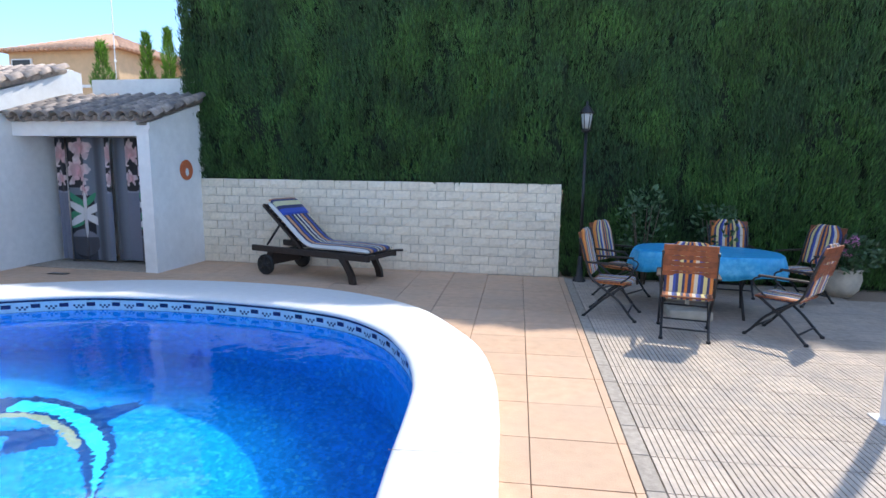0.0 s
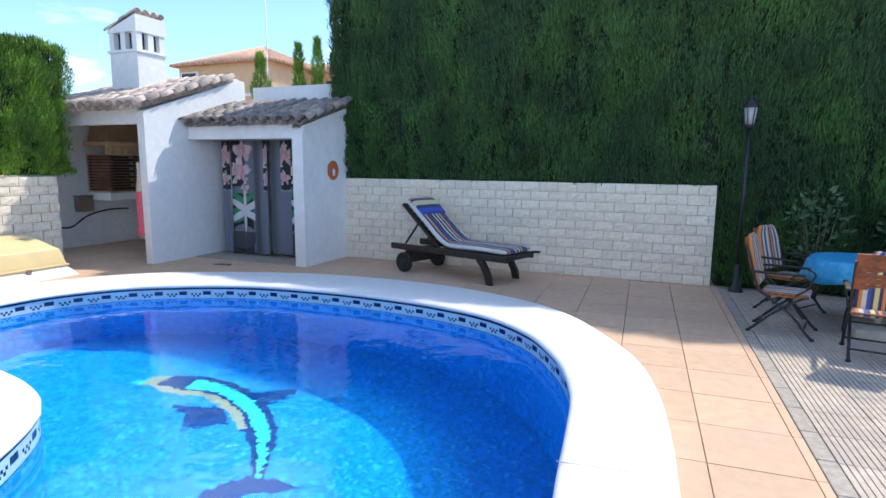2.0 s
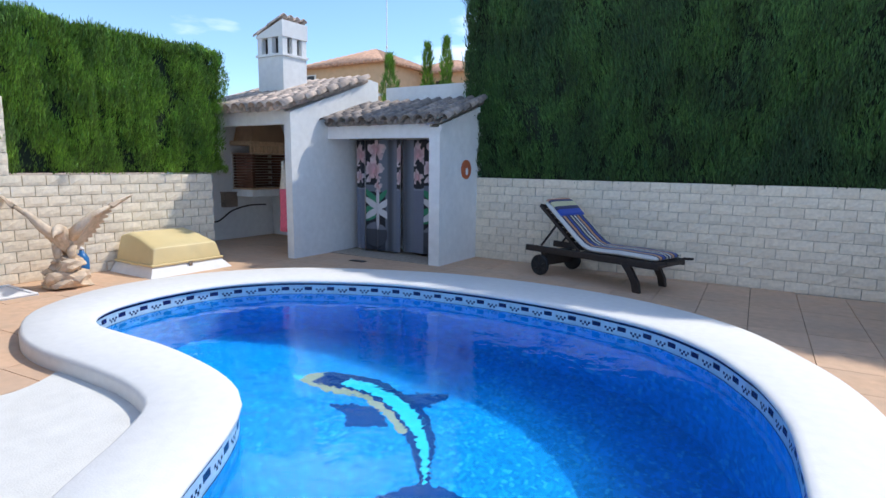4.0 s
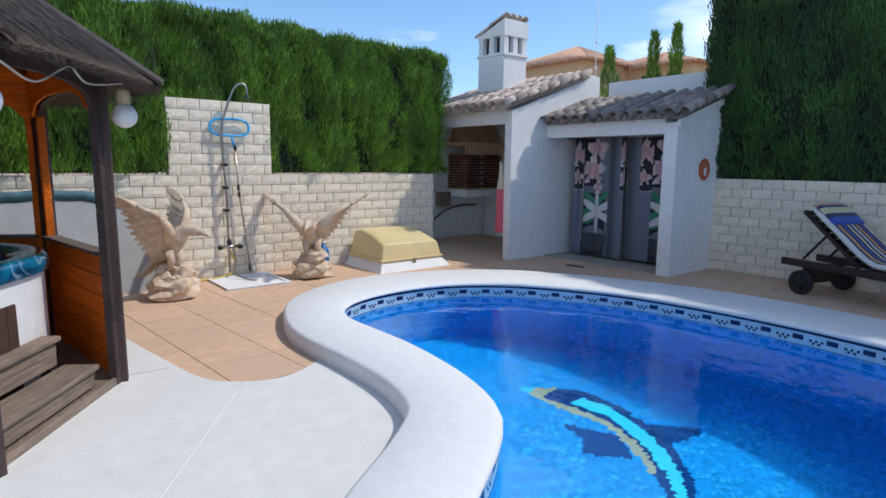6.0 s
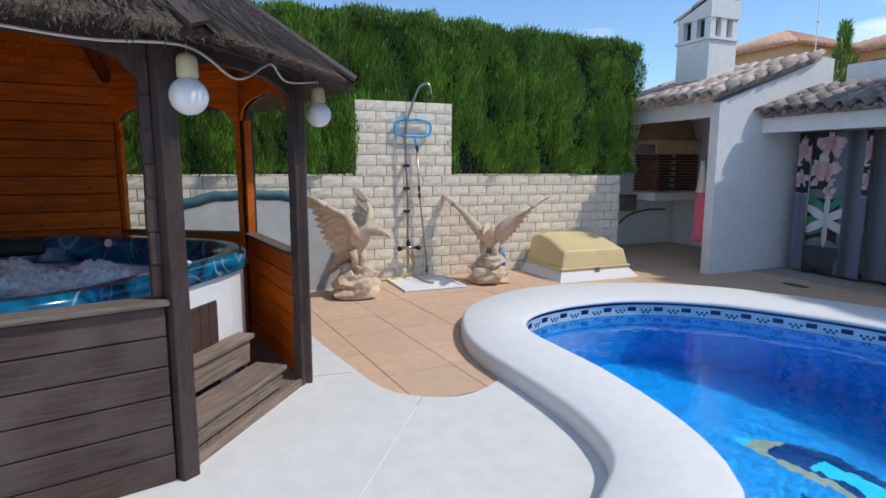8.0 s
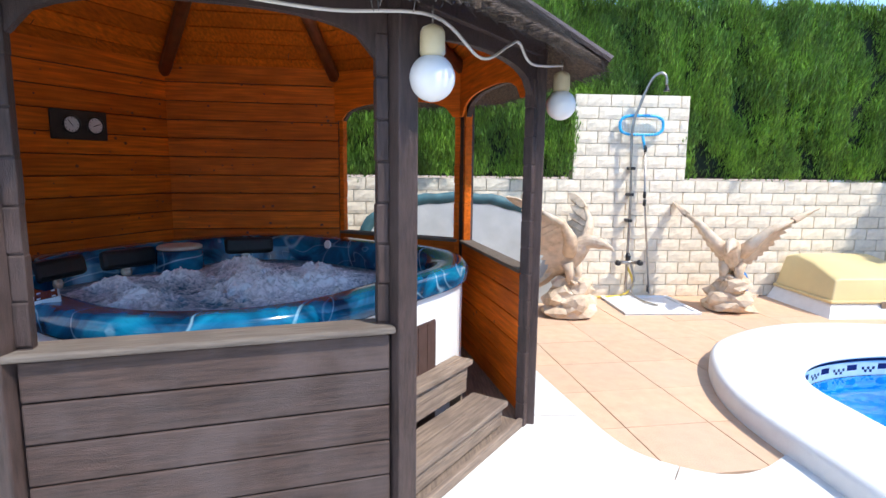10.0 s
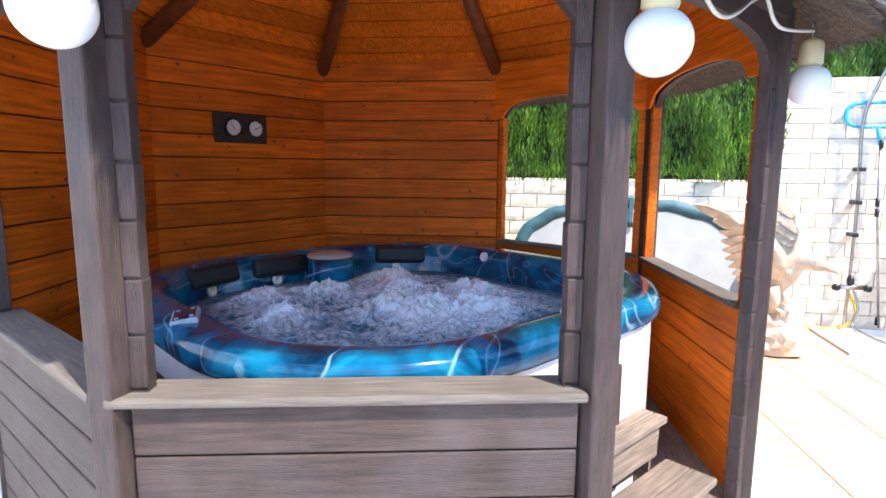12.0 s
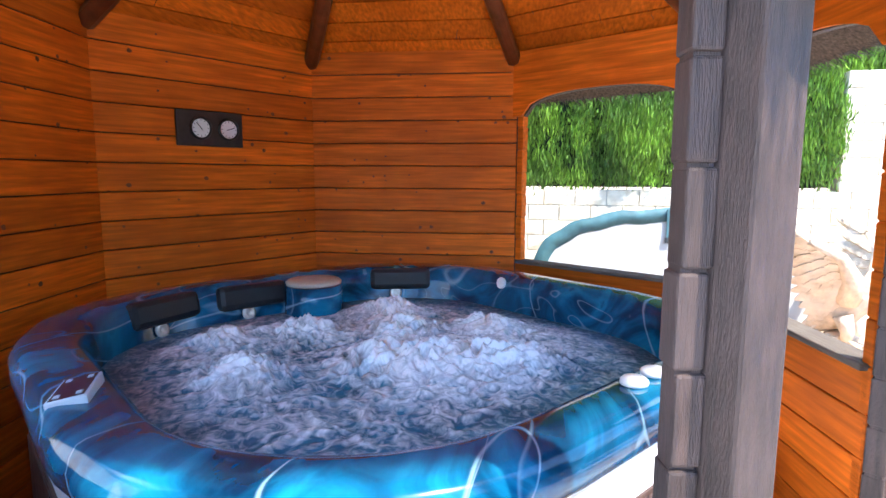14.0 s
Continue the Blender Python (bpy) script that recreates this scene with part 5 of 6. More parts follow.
# ---- along the left wall ----
def build_shower():
    s = thing("garden_shower", pose(WALL_X + 0.06, 3.12, 0), "brushed steel outdoor shower pipe on the block wall", "shower")
    x = 0.06
    pts = spline([(x, 0, 0.0), (x, 0, 1.2), (x, -0.03, 2.05), (x + 0.02, 0.05, 2.40), (x + 0.05, 0.15, 2.66), (x + 0.08, 0.24, 2.74), (x + 0.10, 0.30, 2.70), (x + 0.10, 0.315, 2.60)], 8, False)
    part("pipe", tubed(pts, 0.017, 10), M_STEEL, s)
    part("shower_head", lathe([(0.016, 0.07), (0.02, 0.04), (0.038, 0.01), (0.04, 0.0)], 16), M_BLACK, s, "black shower head", at=pose(x + 0.10, 0.32, 2.53))
    for z in (0.98, 1.30, 1.62):
        part("bracket", boxed(-0.06, -0.03, z - 0.02, x + 0.03, 0.03, z + 0.02, bevel=0.006), M_BLACK, s)
    mix = part("mixer", tubed([(x + 0.03, -0.13, 0.46), (x + 0.03, 0.13, 0.46)], 0.026, 10), M_STEEL, s)
    for y in (-0.14, 0.14):
        part("tap", lathe([(0.028, 0), (0.036, 0.012), (0.034, 0.05), (0.012, 0.055)], 12), M_BLACK, mix, "dark blue tap", at=pose(x + 0.04, y, 0.46, 0, 90))
    part("valve", lathe([(0.03, 0), (0.034, 0.05), (0.02, 0.09)], 12), M_BLACK, mix, at=pose(x + 0.03, 0, 0.49))
    hose = spline([(x + 0.06, 0.03, 0.44), (x + 0.10, 0.06, 0.25), (x + 0.12, 0.02, 0.10), (x + 0.30, 0.10, 0.035), (x + 0.5, 0.20, 0.03)], 8, False)
    part("drain_hose", tubed(hose, 0.013), M_STEEL, s)
    h = spline([(-9.96, 3.13, 0.40), (-9.93, 3.20, 0.2), (-9.95, 3.12, 0.06), (-9.94, 2.9, 0.022), (-9.92, 2.55, 0.022), (-9.95, 2.30, 0.022)], 6, False)
    tagged(part("garden_hose", tubed(h, 0.014), M_YELLOW), "yellow garden hose lying below the shower", "hose")
    tray = thing("shower_tray", pose(0, 0, 0), "white square shower tray on the tiles", "shower tray")
    x0, y0, x1, y1 = -9.98, 2.80, -9.12, 3.68
    part("basin", boxed(x0, y0, -0.03, x1, y1, 0.012), M_WHITE, tray)
    for a in ((x0, y0, x1, y0 + 0.05), (x0, y1 - 0.05, x1, y1), (x0, y0 + 0.051, x0 + 0.05, y1 - 0.051), (x1 - 0.05, y0 + 0.051, x1, y1 - 0.051)):
        part("rim", boxed(a[0], a[1], 0.0, a[2], a[3], 0.03, bevel=0.006), M_WHITE, tray)
    n = thing("pool_net", pose(WALL_X + 0.05, 3.22, 0), "blue-framed pool leaf net on a grey pole against the wall", "pool net")
    ring = []
    for k in range(40):
        a = 2 * math.pi * k / 40
        c, sn = math.cos(a), math.sin(a)
        ring.append((0.03, 0.27 * math.copysign(abs(c) ** 0.55, c), 2.14 + 0.115 * math.copysign(abs(sn) ** 0.7, sn)))
    part("net_frame", tubed(ring + ring[:2], 0.018, 8, False), M_BLUEPL, n, "bright blue plastic frame")
    part("handle", tubed([(0.03, 0.02, 2.02), (0.03, 0.06, 1.85)], 0.018), M_BLUEPL, n)
    part("pole", tubed([(0.03, 0.06, 1.86), (0.05, 0.09, 1.2), (0.09, 0.20, 0.06)], 0.012), M_STEEL, n)
    for z, y in ((1.30, 0.085), (1.20, 0.09), (0.12, 0.195), (1.86, 0.06)):
        part("clamp", tubed([(0.045 + 0.02 * (z < 1), y, z - 0.04), (0.045 + 0.02 * (z < 1), y, z + 0.04)], 0.020), M_BLACK, n)
    net = bmesh.new()
    for k in range(13):
        y = -0.24 + k * 0.04
        tube(net, [(0.03, y, 2.05), (0.05, y * 0.9, 1.99), (0.03, y, 2.23)], 0.0012, 4)
    for k in range(7):
        z = 2.05 + k * 0.03
        tube(net, [(0.03, -0.25, z), (0.04, 0.25, z)], 0.0012, 4)
    part("netting", net, M_WHITE, n, "fine pale netting")


def feather(bm, root, tip, up, w, th=0.012):
    """One long feather as a thin pointed blade with thickness."""
    root, tip, up = Vector(root), Vector(tip), Vector(up)
    d = tip - root
    s = d.cross(up).normalized() * w
    u = up.normalized() * th
    prof = [(0.0, 0.55), (0.35, 1.0), (0.75, 0.9), (1.0, 0.15)]
    L, R, T = [], [], []
    for t, k in prof:
        p = root + d * t
        L.append((bm.verts.new(p + s * k - u), bm.verts.new(p + s * k * 0.8 + u)))
        R.append((bm.verts.new(p - s * k - u), bm.verts.new(p - s * k * 0.8 + u)))
    for i in range(len(prof) - 1):
        bm.faces.new((L[i][1], L[i + 1][1], R[i + 1][1], R[i][1]))
        bm.faces.new((L[i][0], R[i][0], R[i + 1][0], L[i + 1][0]))
        bm.faces.new((L[i][0], L[i + 1][0], L[i + 1][1], L[i][1]))
        bm.faces.new((R[i][0], R[i][1], R[i + 1][1], R[i + 1][0]))
    bm.faces.new((L[-1][0], R[-1][0], R[-1][1], L[-1][1]))


def blob(bm, c, r, stretch=(1, 1, 1), rough=0.0, seed=0, m=None, sub=2):
    res = bmesh.ops.create_icosphere(bm, subdivisions=sub, radius=r)
    for v in res["verts"]:
        k = 1 + rough * noise.noise(v.co / r * 1.3 + Vector((seed, seed * 2, 0)))
        v.co = Vector((v.co.x * stretch[0] * k, v.co.y * stretch[1] * k, v.co.z * stretch[2] * k))
    if m is not None:
        bmesh.ops.transform(bm, matrix=m, verts=res["verts"])
    bmesh.ops.translate(bm, vec=c, verts=res["verts"])
    return res["verts"]


def eagle(name, m, label, spread):
    """A cast-stone eagle with raised wings on a rock, as one mesh. It faces +x."""
    bm = bmesh.new()
    rs = random.Random(11)
    for k, (c, r, st) in enumerate((((0, 0, 0.07), 0.29, (1, 1, 0.36)), ((0.05, 0.06, 0.17), 0.23, (1, 0.9, 0.42)), ((-0.05, -0.08, 0.22), 0.20, (1.0, 0.9, 0.5)),
                                    ((0.08, 0.05, 0.30), 0.17, (1, 1, 0.5)), ((-0.06, 0.02, 0.34), 0.16, (1.1, 1, 0.5)), ((0.14, -0.10, 0.13), 0.16, (1, 1, 0.6)), ((-0.16, 0.10, 0.13), 0.15, (1, 1, 0.6)))):
        blob(bm, c, r, st, 0.55, k + 3, pose(0, 0, 0, rs.uniform(-20, 20), rs.uniform(-20, 20), rs.uniform(0, 180)))
    # body, neck, head, beak
    prof = [(-0.30, 0.36, 0.02), (-0.22, 0.42, 0.055), (-0.10, 0.52, 0.105), (0.02, 0.63, 0.125), (0.11, 0.73, 0.105), (0.18, 0.79, 0.075), (0.26, 0.80, 0.062), (0.33, 0.79, 0.058), (0.39, 0.775, 0.035), (0.45, 0.755, 0.018), (0.48, 0.72, 0.004)]
    line = spline([(x, 0, z) for x, z, r in prof], 3, False)
    rad = np.interp(np.linspace(0, len(prof) - 1, len(line)), range(len(prof)), [p[2] for p in prof])
    rings = []
    for i, p in enumerate(line):
        d = (line[min(i + 1, len(line) - 1)] - line[max(i - 1, 0)]).normalized()
        s = Vector((0, 1, 0))
        u = d.cross(s)
        rings.append([bm.verts.new(p + (s * math.cos(a) * 0.9 + u * math.sin(a)) * rad[i] * (1 + 0.08 * noise.noise(p * 20 + Vector((a, 0, 0))))) for a in (2 * math.pi * k / 14 for k in range(14))])
    for a, b in zip(rings, rings[1:]):
        for k in range(14):
            bm.faces.new((a[k], a[(k + 1) % 14], b[(k + 1) % 14], b[k]))
    # tail and legs
    for k in range(-2, 3):
        feather(bm, (-0.12, k * 0.02, 0.50), (-0.42, k * 0.055, 0.22), (0.6, 0, 0.8), 0.045)
    for y in (-0.08, 0.08):
        tube(bm, [(0.02, y, 0.56), (0.06, y, 0.45), (0.05, y, 0.36)], 0.05, 8, ends=(0.07, 0.03))
        for q in (-0.05, 0.0, 0.05):
            tube(bm, [(0.05, y, 0.39), (0.15, y + q, 0.36)], 0.016, 6)
    # wings: rows of feathers fanned from the shoulder, over a solid arm
    for w in (-1, 1):
        sh = Vector((0.04, 0.08 * w, 0.68))
        wrist = sh + Vector((0.02, w * 0.30 * spread, 0.38 - 0.10 * spread))
        tipv = wrist + Vector((-0.14, w * 0.22 * spread, 0.14 - 0.04 * spread))
        tube(bm, [sh, sh.lerp(wrist, 0.5) + Vector((0.05, 0, 0)), wrist, tipv], 0.05, 8, ends=(0.085, 0.02))
        back = Vector((-0.45, w * 0.55 * spread, 0.0))
        nrm = (wrist - sh).cross(Vector((-1, 0.2 * w * spread, 0.15))).normalized()
        for row, (n, ln, th) in enumerate(((11, 0.35, 0.010), (10, 0.25, 0.018), (9, 0.16, 0.026), (8, 0.09, 0.032))):
            for k in range(n):
                t = k / (n - 1)
                root = sh.lerp(wrist, min(1, t * 1.15)) if t < 0.87 else wrist.lerp(tipv, (t - 0.87) / 0.13)
                ang = t
                dirv = (Vector((-0.75, w * 0.12, -0.62)) * (1 - ang) + Vector((-0.62, w * 0.55 * spread, 0.30)) * ang).normalized()
                feather(bm, root, root + dirv * ln * (0.85 + 0.25 * ang), nrm * w, 0.055 - row * 0.006, th)
    bmesh.ops.recalc_face_normals(bm, faces=bm.faces)
    e = part(name, bm, M_STONE, smooth=False, at=m)
    return tagged(e, label, "statue", "eagle statues")


def build_pump_hatch():
    h = thing("pump_hatch", pose(0, 0, 0), "cream fibreglass pump-house lid on a white base beside the pool", "pump hatch")
    x0, y0, x1, y1 = -10.02, 5.12, -9.05, 6.28
    bm = bmesh.new()
    lo = [(x0, y0 - 0.12), (x1 + 0.16, y0 - 0.12), (x1 + 0.16, y1 + 0.14), (x0, y1 + 0.14)]
    hi = [(x0, y0 + 0.0), (x1 + 0.02, y0 + 0.0), (x1 + 0.02, y1 + 0.0), (x0, y1 + 0.0)]
    a = [bm.verts.new((*p, -0.03)) for p in lo]
    b = [bm.verts.new((*p, 0.145)) for p in hi]
    bm.faces.new(b)
    for k in range(4):
        bm.faces.new((a[k], a[(k + 1) % 4], b[(k + 1) % 4], b[k]))
    part("base", bm, M_COPING, h, "white-painted sloping base")
    lid = part("lid", boxed(x0 - 0.0, y0 - 0.03, 0.149, x1 + 0.05, y1 + 0.03, 0.185, bevel=0.012), M_HATCH, h, "cream fibreglass lid")
    bm = bmesh.new()
    secs = [(x1 + 0.02, 0.188, 0.0), (x1 - 0.02, 0.40, 0.05), (x1 - 0.45, 0.53, 0.09), (x0 + 0.22, 0.58, 0.10), (x0 + 0.06, 0.54, 0.07), (x0 + 0.01, 0.188, 0.0)]
    rows = []
    for x, z, ins in secs:
        rows.append([bm.verts.new((x, y0 + ins, z)), bm.verts.new((x, y0 + ins + 0.06, z + (0.02 if ins else 0))), bm.verts.new((x, y1 - ins - 0.06, z + (0.02 if ins else 0))), bm.verts.new((x, y1 - ins, z))])
    for p, q in zip(rows, rows[1:]):
        for k in range(3):
            bm.faces.new((p[k], p[k + 1], q[k + 1], q[k]))
    for k in (0, 3):
        col = [r[k] for r in rows]
        bm.faces.new(col if k else col[::-1])
    bmesh.ops.recalc_face_normals(bm, faces=bm.faces)
    bmesh.ops.bevel(bm, geom=list(bm.edges), offset=0.018, segments=2, profile=0.5, affect="EDGES")
    part("dome", bm, M_HATCH, lid, smooth=True)
    part("latch", boxed(x1 + 0.052, 5.68, 0.10, x1 + 0.068, 5.74, 0.175, bevel=0.004), M_STEEL, lid)


def build_tub_cover():
    c = thing("hot_tub_cover", pose(-9.70, 0.98, 0.0, 0, -5, 0), "white hot tub cover with a teal skirt leaning on the wall", "tub cover")
    n, R = 28, 1.18
    def outline(r, top):
        pts = [(-r, 0.0), (r, 0.0)]
        for k in range(n + 1):
            a = math.pi * k / n
            pts.append((r * math.cos(a), 0.42 * top + (top * 0.58) * (math.sin(a) ** 0.62 if math.sin(a) > 0 else 0)))
        return pts
    bm = bmesh.new()
    slab(bm, outline(R, 1.30), "x", -0.10, 0.0)
    part("inner_face", bm, M_COVER, c, "white vinyl inner face")
    bm = bmesh.new()
    pts = [(x, z) for x, z in outline(R + 0.02, 1.325)]
    inner = [(x * 0.925, z * 0.925 + 0.0) for x, z in outline(R, 1.30)]
    rim = pts[2:]
    rin = inner[2:]
    A = [[bm.verts.new((d, p[0], p[1] + 0.012 * math.sin(k * 1.9))) for k, p in enumerate(l)] for l, d in ((rin, 0.006), (rim, 0.018), (rim, -0.115))]
    for a, b in zip(A, A[1:]):
        for k in range(len(a) - 1):
            f = bm.faces.new((a[k], a[k + 1], b[k + 1], b[k]))
            f.smooth = True
    bmesh.ops.recalc_face_normals(bm, faces=bm.faces)
    e = part("skirt", bm, M_TEAL, c, "wrinkled dark teal skirt")
    mod = e.modifiers.new("thickness", "SOLIDIFY")
    mod.thickness = 0.01
    part("strap", boxed(0.022, -0.02, 1.06, 0.034, 0.02, 1.32, bevel=0.004), M_TEAL, c)
    part("buckle", boxed(0.02, -0.03, 1.02, 0.04, 0.03, 1.07, bevel=0.006), M_BLACK, c)


# ---- lounger ----
STRIPES = [(0.66, 0.64, 0.60), (0.02, 0.024, 0.075), (0.62, 0.30, 0.14), (0.02, 0.024, 0.075), (0.03, 0.07, 0.34), (0.02, 0.024, 0.075), (0.66, 0.60, 0.40), (0.02, 0.024, 0.075)]


def cushion_mesh(path, width, thick, stripes, across=False, n=54, name="cushion"):
    """A padded strip that follows a path (x, z); stripes run along it, or across it."""
    line = spline([(x, 0, z) for x, z in path], 8, False)
    m = len(line)
    V, F, C = [], [], []
    def col(i, j):
        k = (i / m) if across else (j / n)
        return stripes[int(k * len(stripes) * 1.999) % len(stripes)] if not across else stripes[int(k * len(stripes)) % len(stripes)]
    for s in (1, -1):
        for i, p in enumerate(line):
            d = (line[min(i + 1, m - 1)] - line[max(i - 1, 0)]).normalized()
            u = Vector((-d.z, 0, d.x))
            e = min(1, min(i, m - 1 - i) / 2.5)
            for j in range(n + 1):
                t = 2 * j / n - 1
                puff = (1 - abs(t) ** 6) ** 0.5 * (0.35 + 0.65 * e ** 0.5)
                q = p + u * (thick / 2 + s * thick / 2 * puff * (1 + 0.05 * math.sin(i * 0.9)))
                V.append((q.x, t * width / 2, q.z))
    o = m * (n + 1)
    for i in range(m - 1):
        for j in range(n):
            a = i * (n + 1) + j
            F.append((a, a + 1, a + n + 2, a + n + 1)[::-1])
            C.append(col(i, j))
            F.append((o + a, o + a + 1, o + a + n + 2, o + a + n + 1))
            C.append(col(i, j))
    for i in (0, m - 1):
        for j in range(n):
            a = i * (n + 1) + j
            F.append((a, a + 1, o + a + 1, o + a))
            C.append(col(i, j))
    return V, F, C


def build_lounger():
    l = thing("sun_lounger", pose(-3.56, 8.91, 0, 0, 0, -17) @ Matrix.Diagonal((1.07, 1.07, 1.07, 1)), "dark wooden wheeled sun lounger with a raised back", "sun lounger")
    w = 0.33
    for y in (-w, w):
        part("side_rail", boxed(-1.12, y - 0.025, 0.33, 1.02, y + 0.025, 0.42, bevel=0.012), M_LOUNGER, l)
        bm = bmesh.new()
        slab(bm, [(0.70, -0.0), (0.79, 0.0), (0.77, 0.12), (0.70, 0.24), (0.62, 0.36), (0.50, 0.36), (0.60, 0.24), (0.67, 0.12)], "y", y - 0.03, y + 0.03)
        part("leg", bm, M_LOUNGER, l)
        bm = bmesh.new()
        slab(bm, [(1.0, 0.40), (1.0, 0.43), (1.13, 0.44), (1.13, 0.41)], "y", y - 0.02, y + 0.02)
        part("grip", bm, M_LOUNGER, l)
        wheel = part("wheel", lathe([(0.13, -0.03), (0.15, -0.022), (0.15, 0.022), (0.13, 0.03), (0.115, 0.012), (0.05, 0.012), (0.045, 0.035), (0.02, 0.036)], 28), M_RUBBER, l, "black plastic wheel", at=pose(-0.80, y + math.copysign(0.06, y), 0.15, -90 if y > 0 else 90))
        for k in range(6):
            part("spoke", boxed(-0.012, 0.04, 0.012, 0.012, 0.118, 0.028), M_BLACK, wheel, at=pose(0, 0, 0, 0, 0, 60 * k))
        part("back_rail", boxed(-0.0, y * 0.82 - 0.02, -0.03, 0.94, y * 0.82 + 0.02, 0.02, bevel=0.006), M_LOUNGER, l, at=pose(-0.20, 0, 0.42, 0, -140, 0) @ pose(0, 0, 0, 180))
        part("strut", tubed([(-0.62, y * 0.75, 0.76), (-0.90, y * 0.75, 0.42)], 0.016), M_LOUNGER, l)
    part("axle", tubed([(-0.80, -0.36, 0.15), (-0.80, 0.36, 0.15)], 0.018), M_BLACK, l)
    part("axle_block", boxed(-0.86, -0.30, 0.14, -0.74, 0.30, 0.34), M_LOUNGER, l)
    slat = mesh_of(boxed(0, -w + 0.03, 0, 0.075, w - 0.03, 0.018, bevel=0.004), M_LOUNGER)
    for k in range(12):
        part("slat", slat, None, l, at=pose(-0.15 + k * 0.097, 0, 0.402))
    for k in range(9):
        part("slat", slat, None, l, at=pose(-0.22, 0, 0.44) @ pose(0, 0, 0, 0, 40, 0) @ pose(-0.12 - k * 0.097, 0, 0.0))
    part("cross_bar", boxed(0.98, -w + 0.02, 0.35, 1.02, w - 0.02, 0.41, bevel=0.006), M_LOUNGER, l)
    path = [(0.98, 0.50), (0.5, 0.51), (0.06, 0.505), (-0.08, 0.53), (-0.22, 0.62), (-0.46, 0.82), (-0.78, 1.085)]
    V, F, C = cushion_mesh(path, 0.62, 0.085, STRIPES)
    c = painted(V, F, C, M_STRIPE, "cushion", None, smooth=True)
    c.matrix_basis = l.matrix_basis.copy()
    tagged(c, "striped blue, cream and orange lounger cushion", "cushion")
    path = [(-0.52, 0.905), (-0.60, 0.975), (-0.74, 1.09), (-0.82, 1.12)]
    V, F, C = cushion_mesh(path, 0.56, 0.05, [(0.03, 0.08, 0.42), (0.03, 0.08, 0.42), (0.03, 0.035, 0.10), (0.62, 0.58, 0.34), (0.03, 0.035, 0.12), (0.58, 0.25, 0.12), (0.62, 0.35, 0.25)], True)
    q = painted(V, F, C, M_STRIPE, "headrest", None, smooth=True)
    q.parent = c
    tagged(q, "blue and yellow banded headrest")


# ---- table and chairs ----
CHAIR_STRIPES = [(0.62, 0.22, 0.05), (0.04, 0.045, 0.12), (0.64, 0.55, 0.24), (0.04, 0.05, 0.16), (0.05, 0.09, 0.36), (0.64, 0.58, 0.46), (0.62, 0.22, 0.05), (0.03, 0.035, 0.10)]


def build_chair():
    """A folding garden chair, facing +x, standing at its origin."""
    c = thing("garden_chair", pose(0, 0, 0), "folding black metal garden chair with wooden slats and striped cushions", "chair", "chairs round the table")
    for y in (-0.25, 0.25):
        part("leg", tubed(spline([(0.30, y, 0.012), (0.24, y, 0.07), (0.10, y, 0.24), (-0.12, y, 0.40), (-0.22, y, 0.50), (-0.31, y, 0.80), (-0.36, y, 0.93)], 5, False), 0.014, 8), M_BLACK, c)
        part("leg", tubed(spline([(-0.28, y * 0.9, 0.012), (-0.22, y * 0.9, 0.07), (-0.05, y * 0.9, 0.24), (0.18, y * 0.9, 0.41), (0.24, y * 0.9, 0.43)], 5, False), 0.014, 8), M_BLACK, c)
        for x, yy in ((0.30, y), (-0.28, y * 0.9)):
            part("foot", lathe([(0.022, 0), (0.022, 0.018), (0.016, 0.026)], 10), M_RUBBER, c, at=pose(x, yy, 0))
        part("armrest", boxed(-0.27, y * 1.12 - 0.025, 0.645, 0.20, y * 1.12 + 0.025, 0.668, bevel=0.009), M_LOUNGER, c)
        part("arm_bracket", tubed(spline([(0.18, y * 1.12, 0.645), (0.25, y * 1.1, 0.60), (0.22, y * 1.05, 0.52), (0.12, y, 0.44)], 5, False), 0.010, 6), M_BLACK, c)
    for x, z in ((0.22, 0.10), (-0.20, 0.10), (0.05, 0.30)):
        part("stretcher", tubed([(x, -0.24, z), (x, 0.24, z)], 0.010, 6), M_BLACK, c)
    slat = mesh_of(boxed(0, -0.25, 0, 0.055, 0.25, 0.018, bevel=0.004), M_CHAIRWOOD)
    for k in range(7):
        part("seat_slat", slat, None, c, at=pose(-0.20 + k * 0.063, 0, 0.425))
    for k in range(6):
        part("back_slat", slat, None, c, at=pose(-0.235, 0, 0.48) @ pose(0, 0, 0, 0, -104, 0) @ pose(0.20 + k * 0.056, 0, 0.0))
    def cush(path, w, thick, nm):
        V, F, C = cushion_mesh(path, w, thick, CHAIR_STRIPES)
        return painted(V, F, C, M_STRIPE, nm, c, "padded cushion striped blue, yellow and orange", smooth=True)
    cush([(0.24, 0.455), (0.0, 0.452), (-0.19, 0.452)], 0.46, 0.055, "seat_cushion")
    # back cushion with a rounded top
    V, F, C = cushion_mesh([(-0.20, 0.50), (-0.235, 0.65), (-0.285, 0.86), (-0.325, 1.03)], 0.46, 0.06, CHAIR_STRIPES)
    V = [(x, y * (1 if z < 0.86 else max(0.0, 1 - ((z - 0.86) / 0.20) ** 2 * 0.62)), z) for x, y, z in V]
    painted(V, F, C, M_STRIPE, "back_cushion", c, "padded cushion striped blue, yellow and orange", smooth=True)
    return c


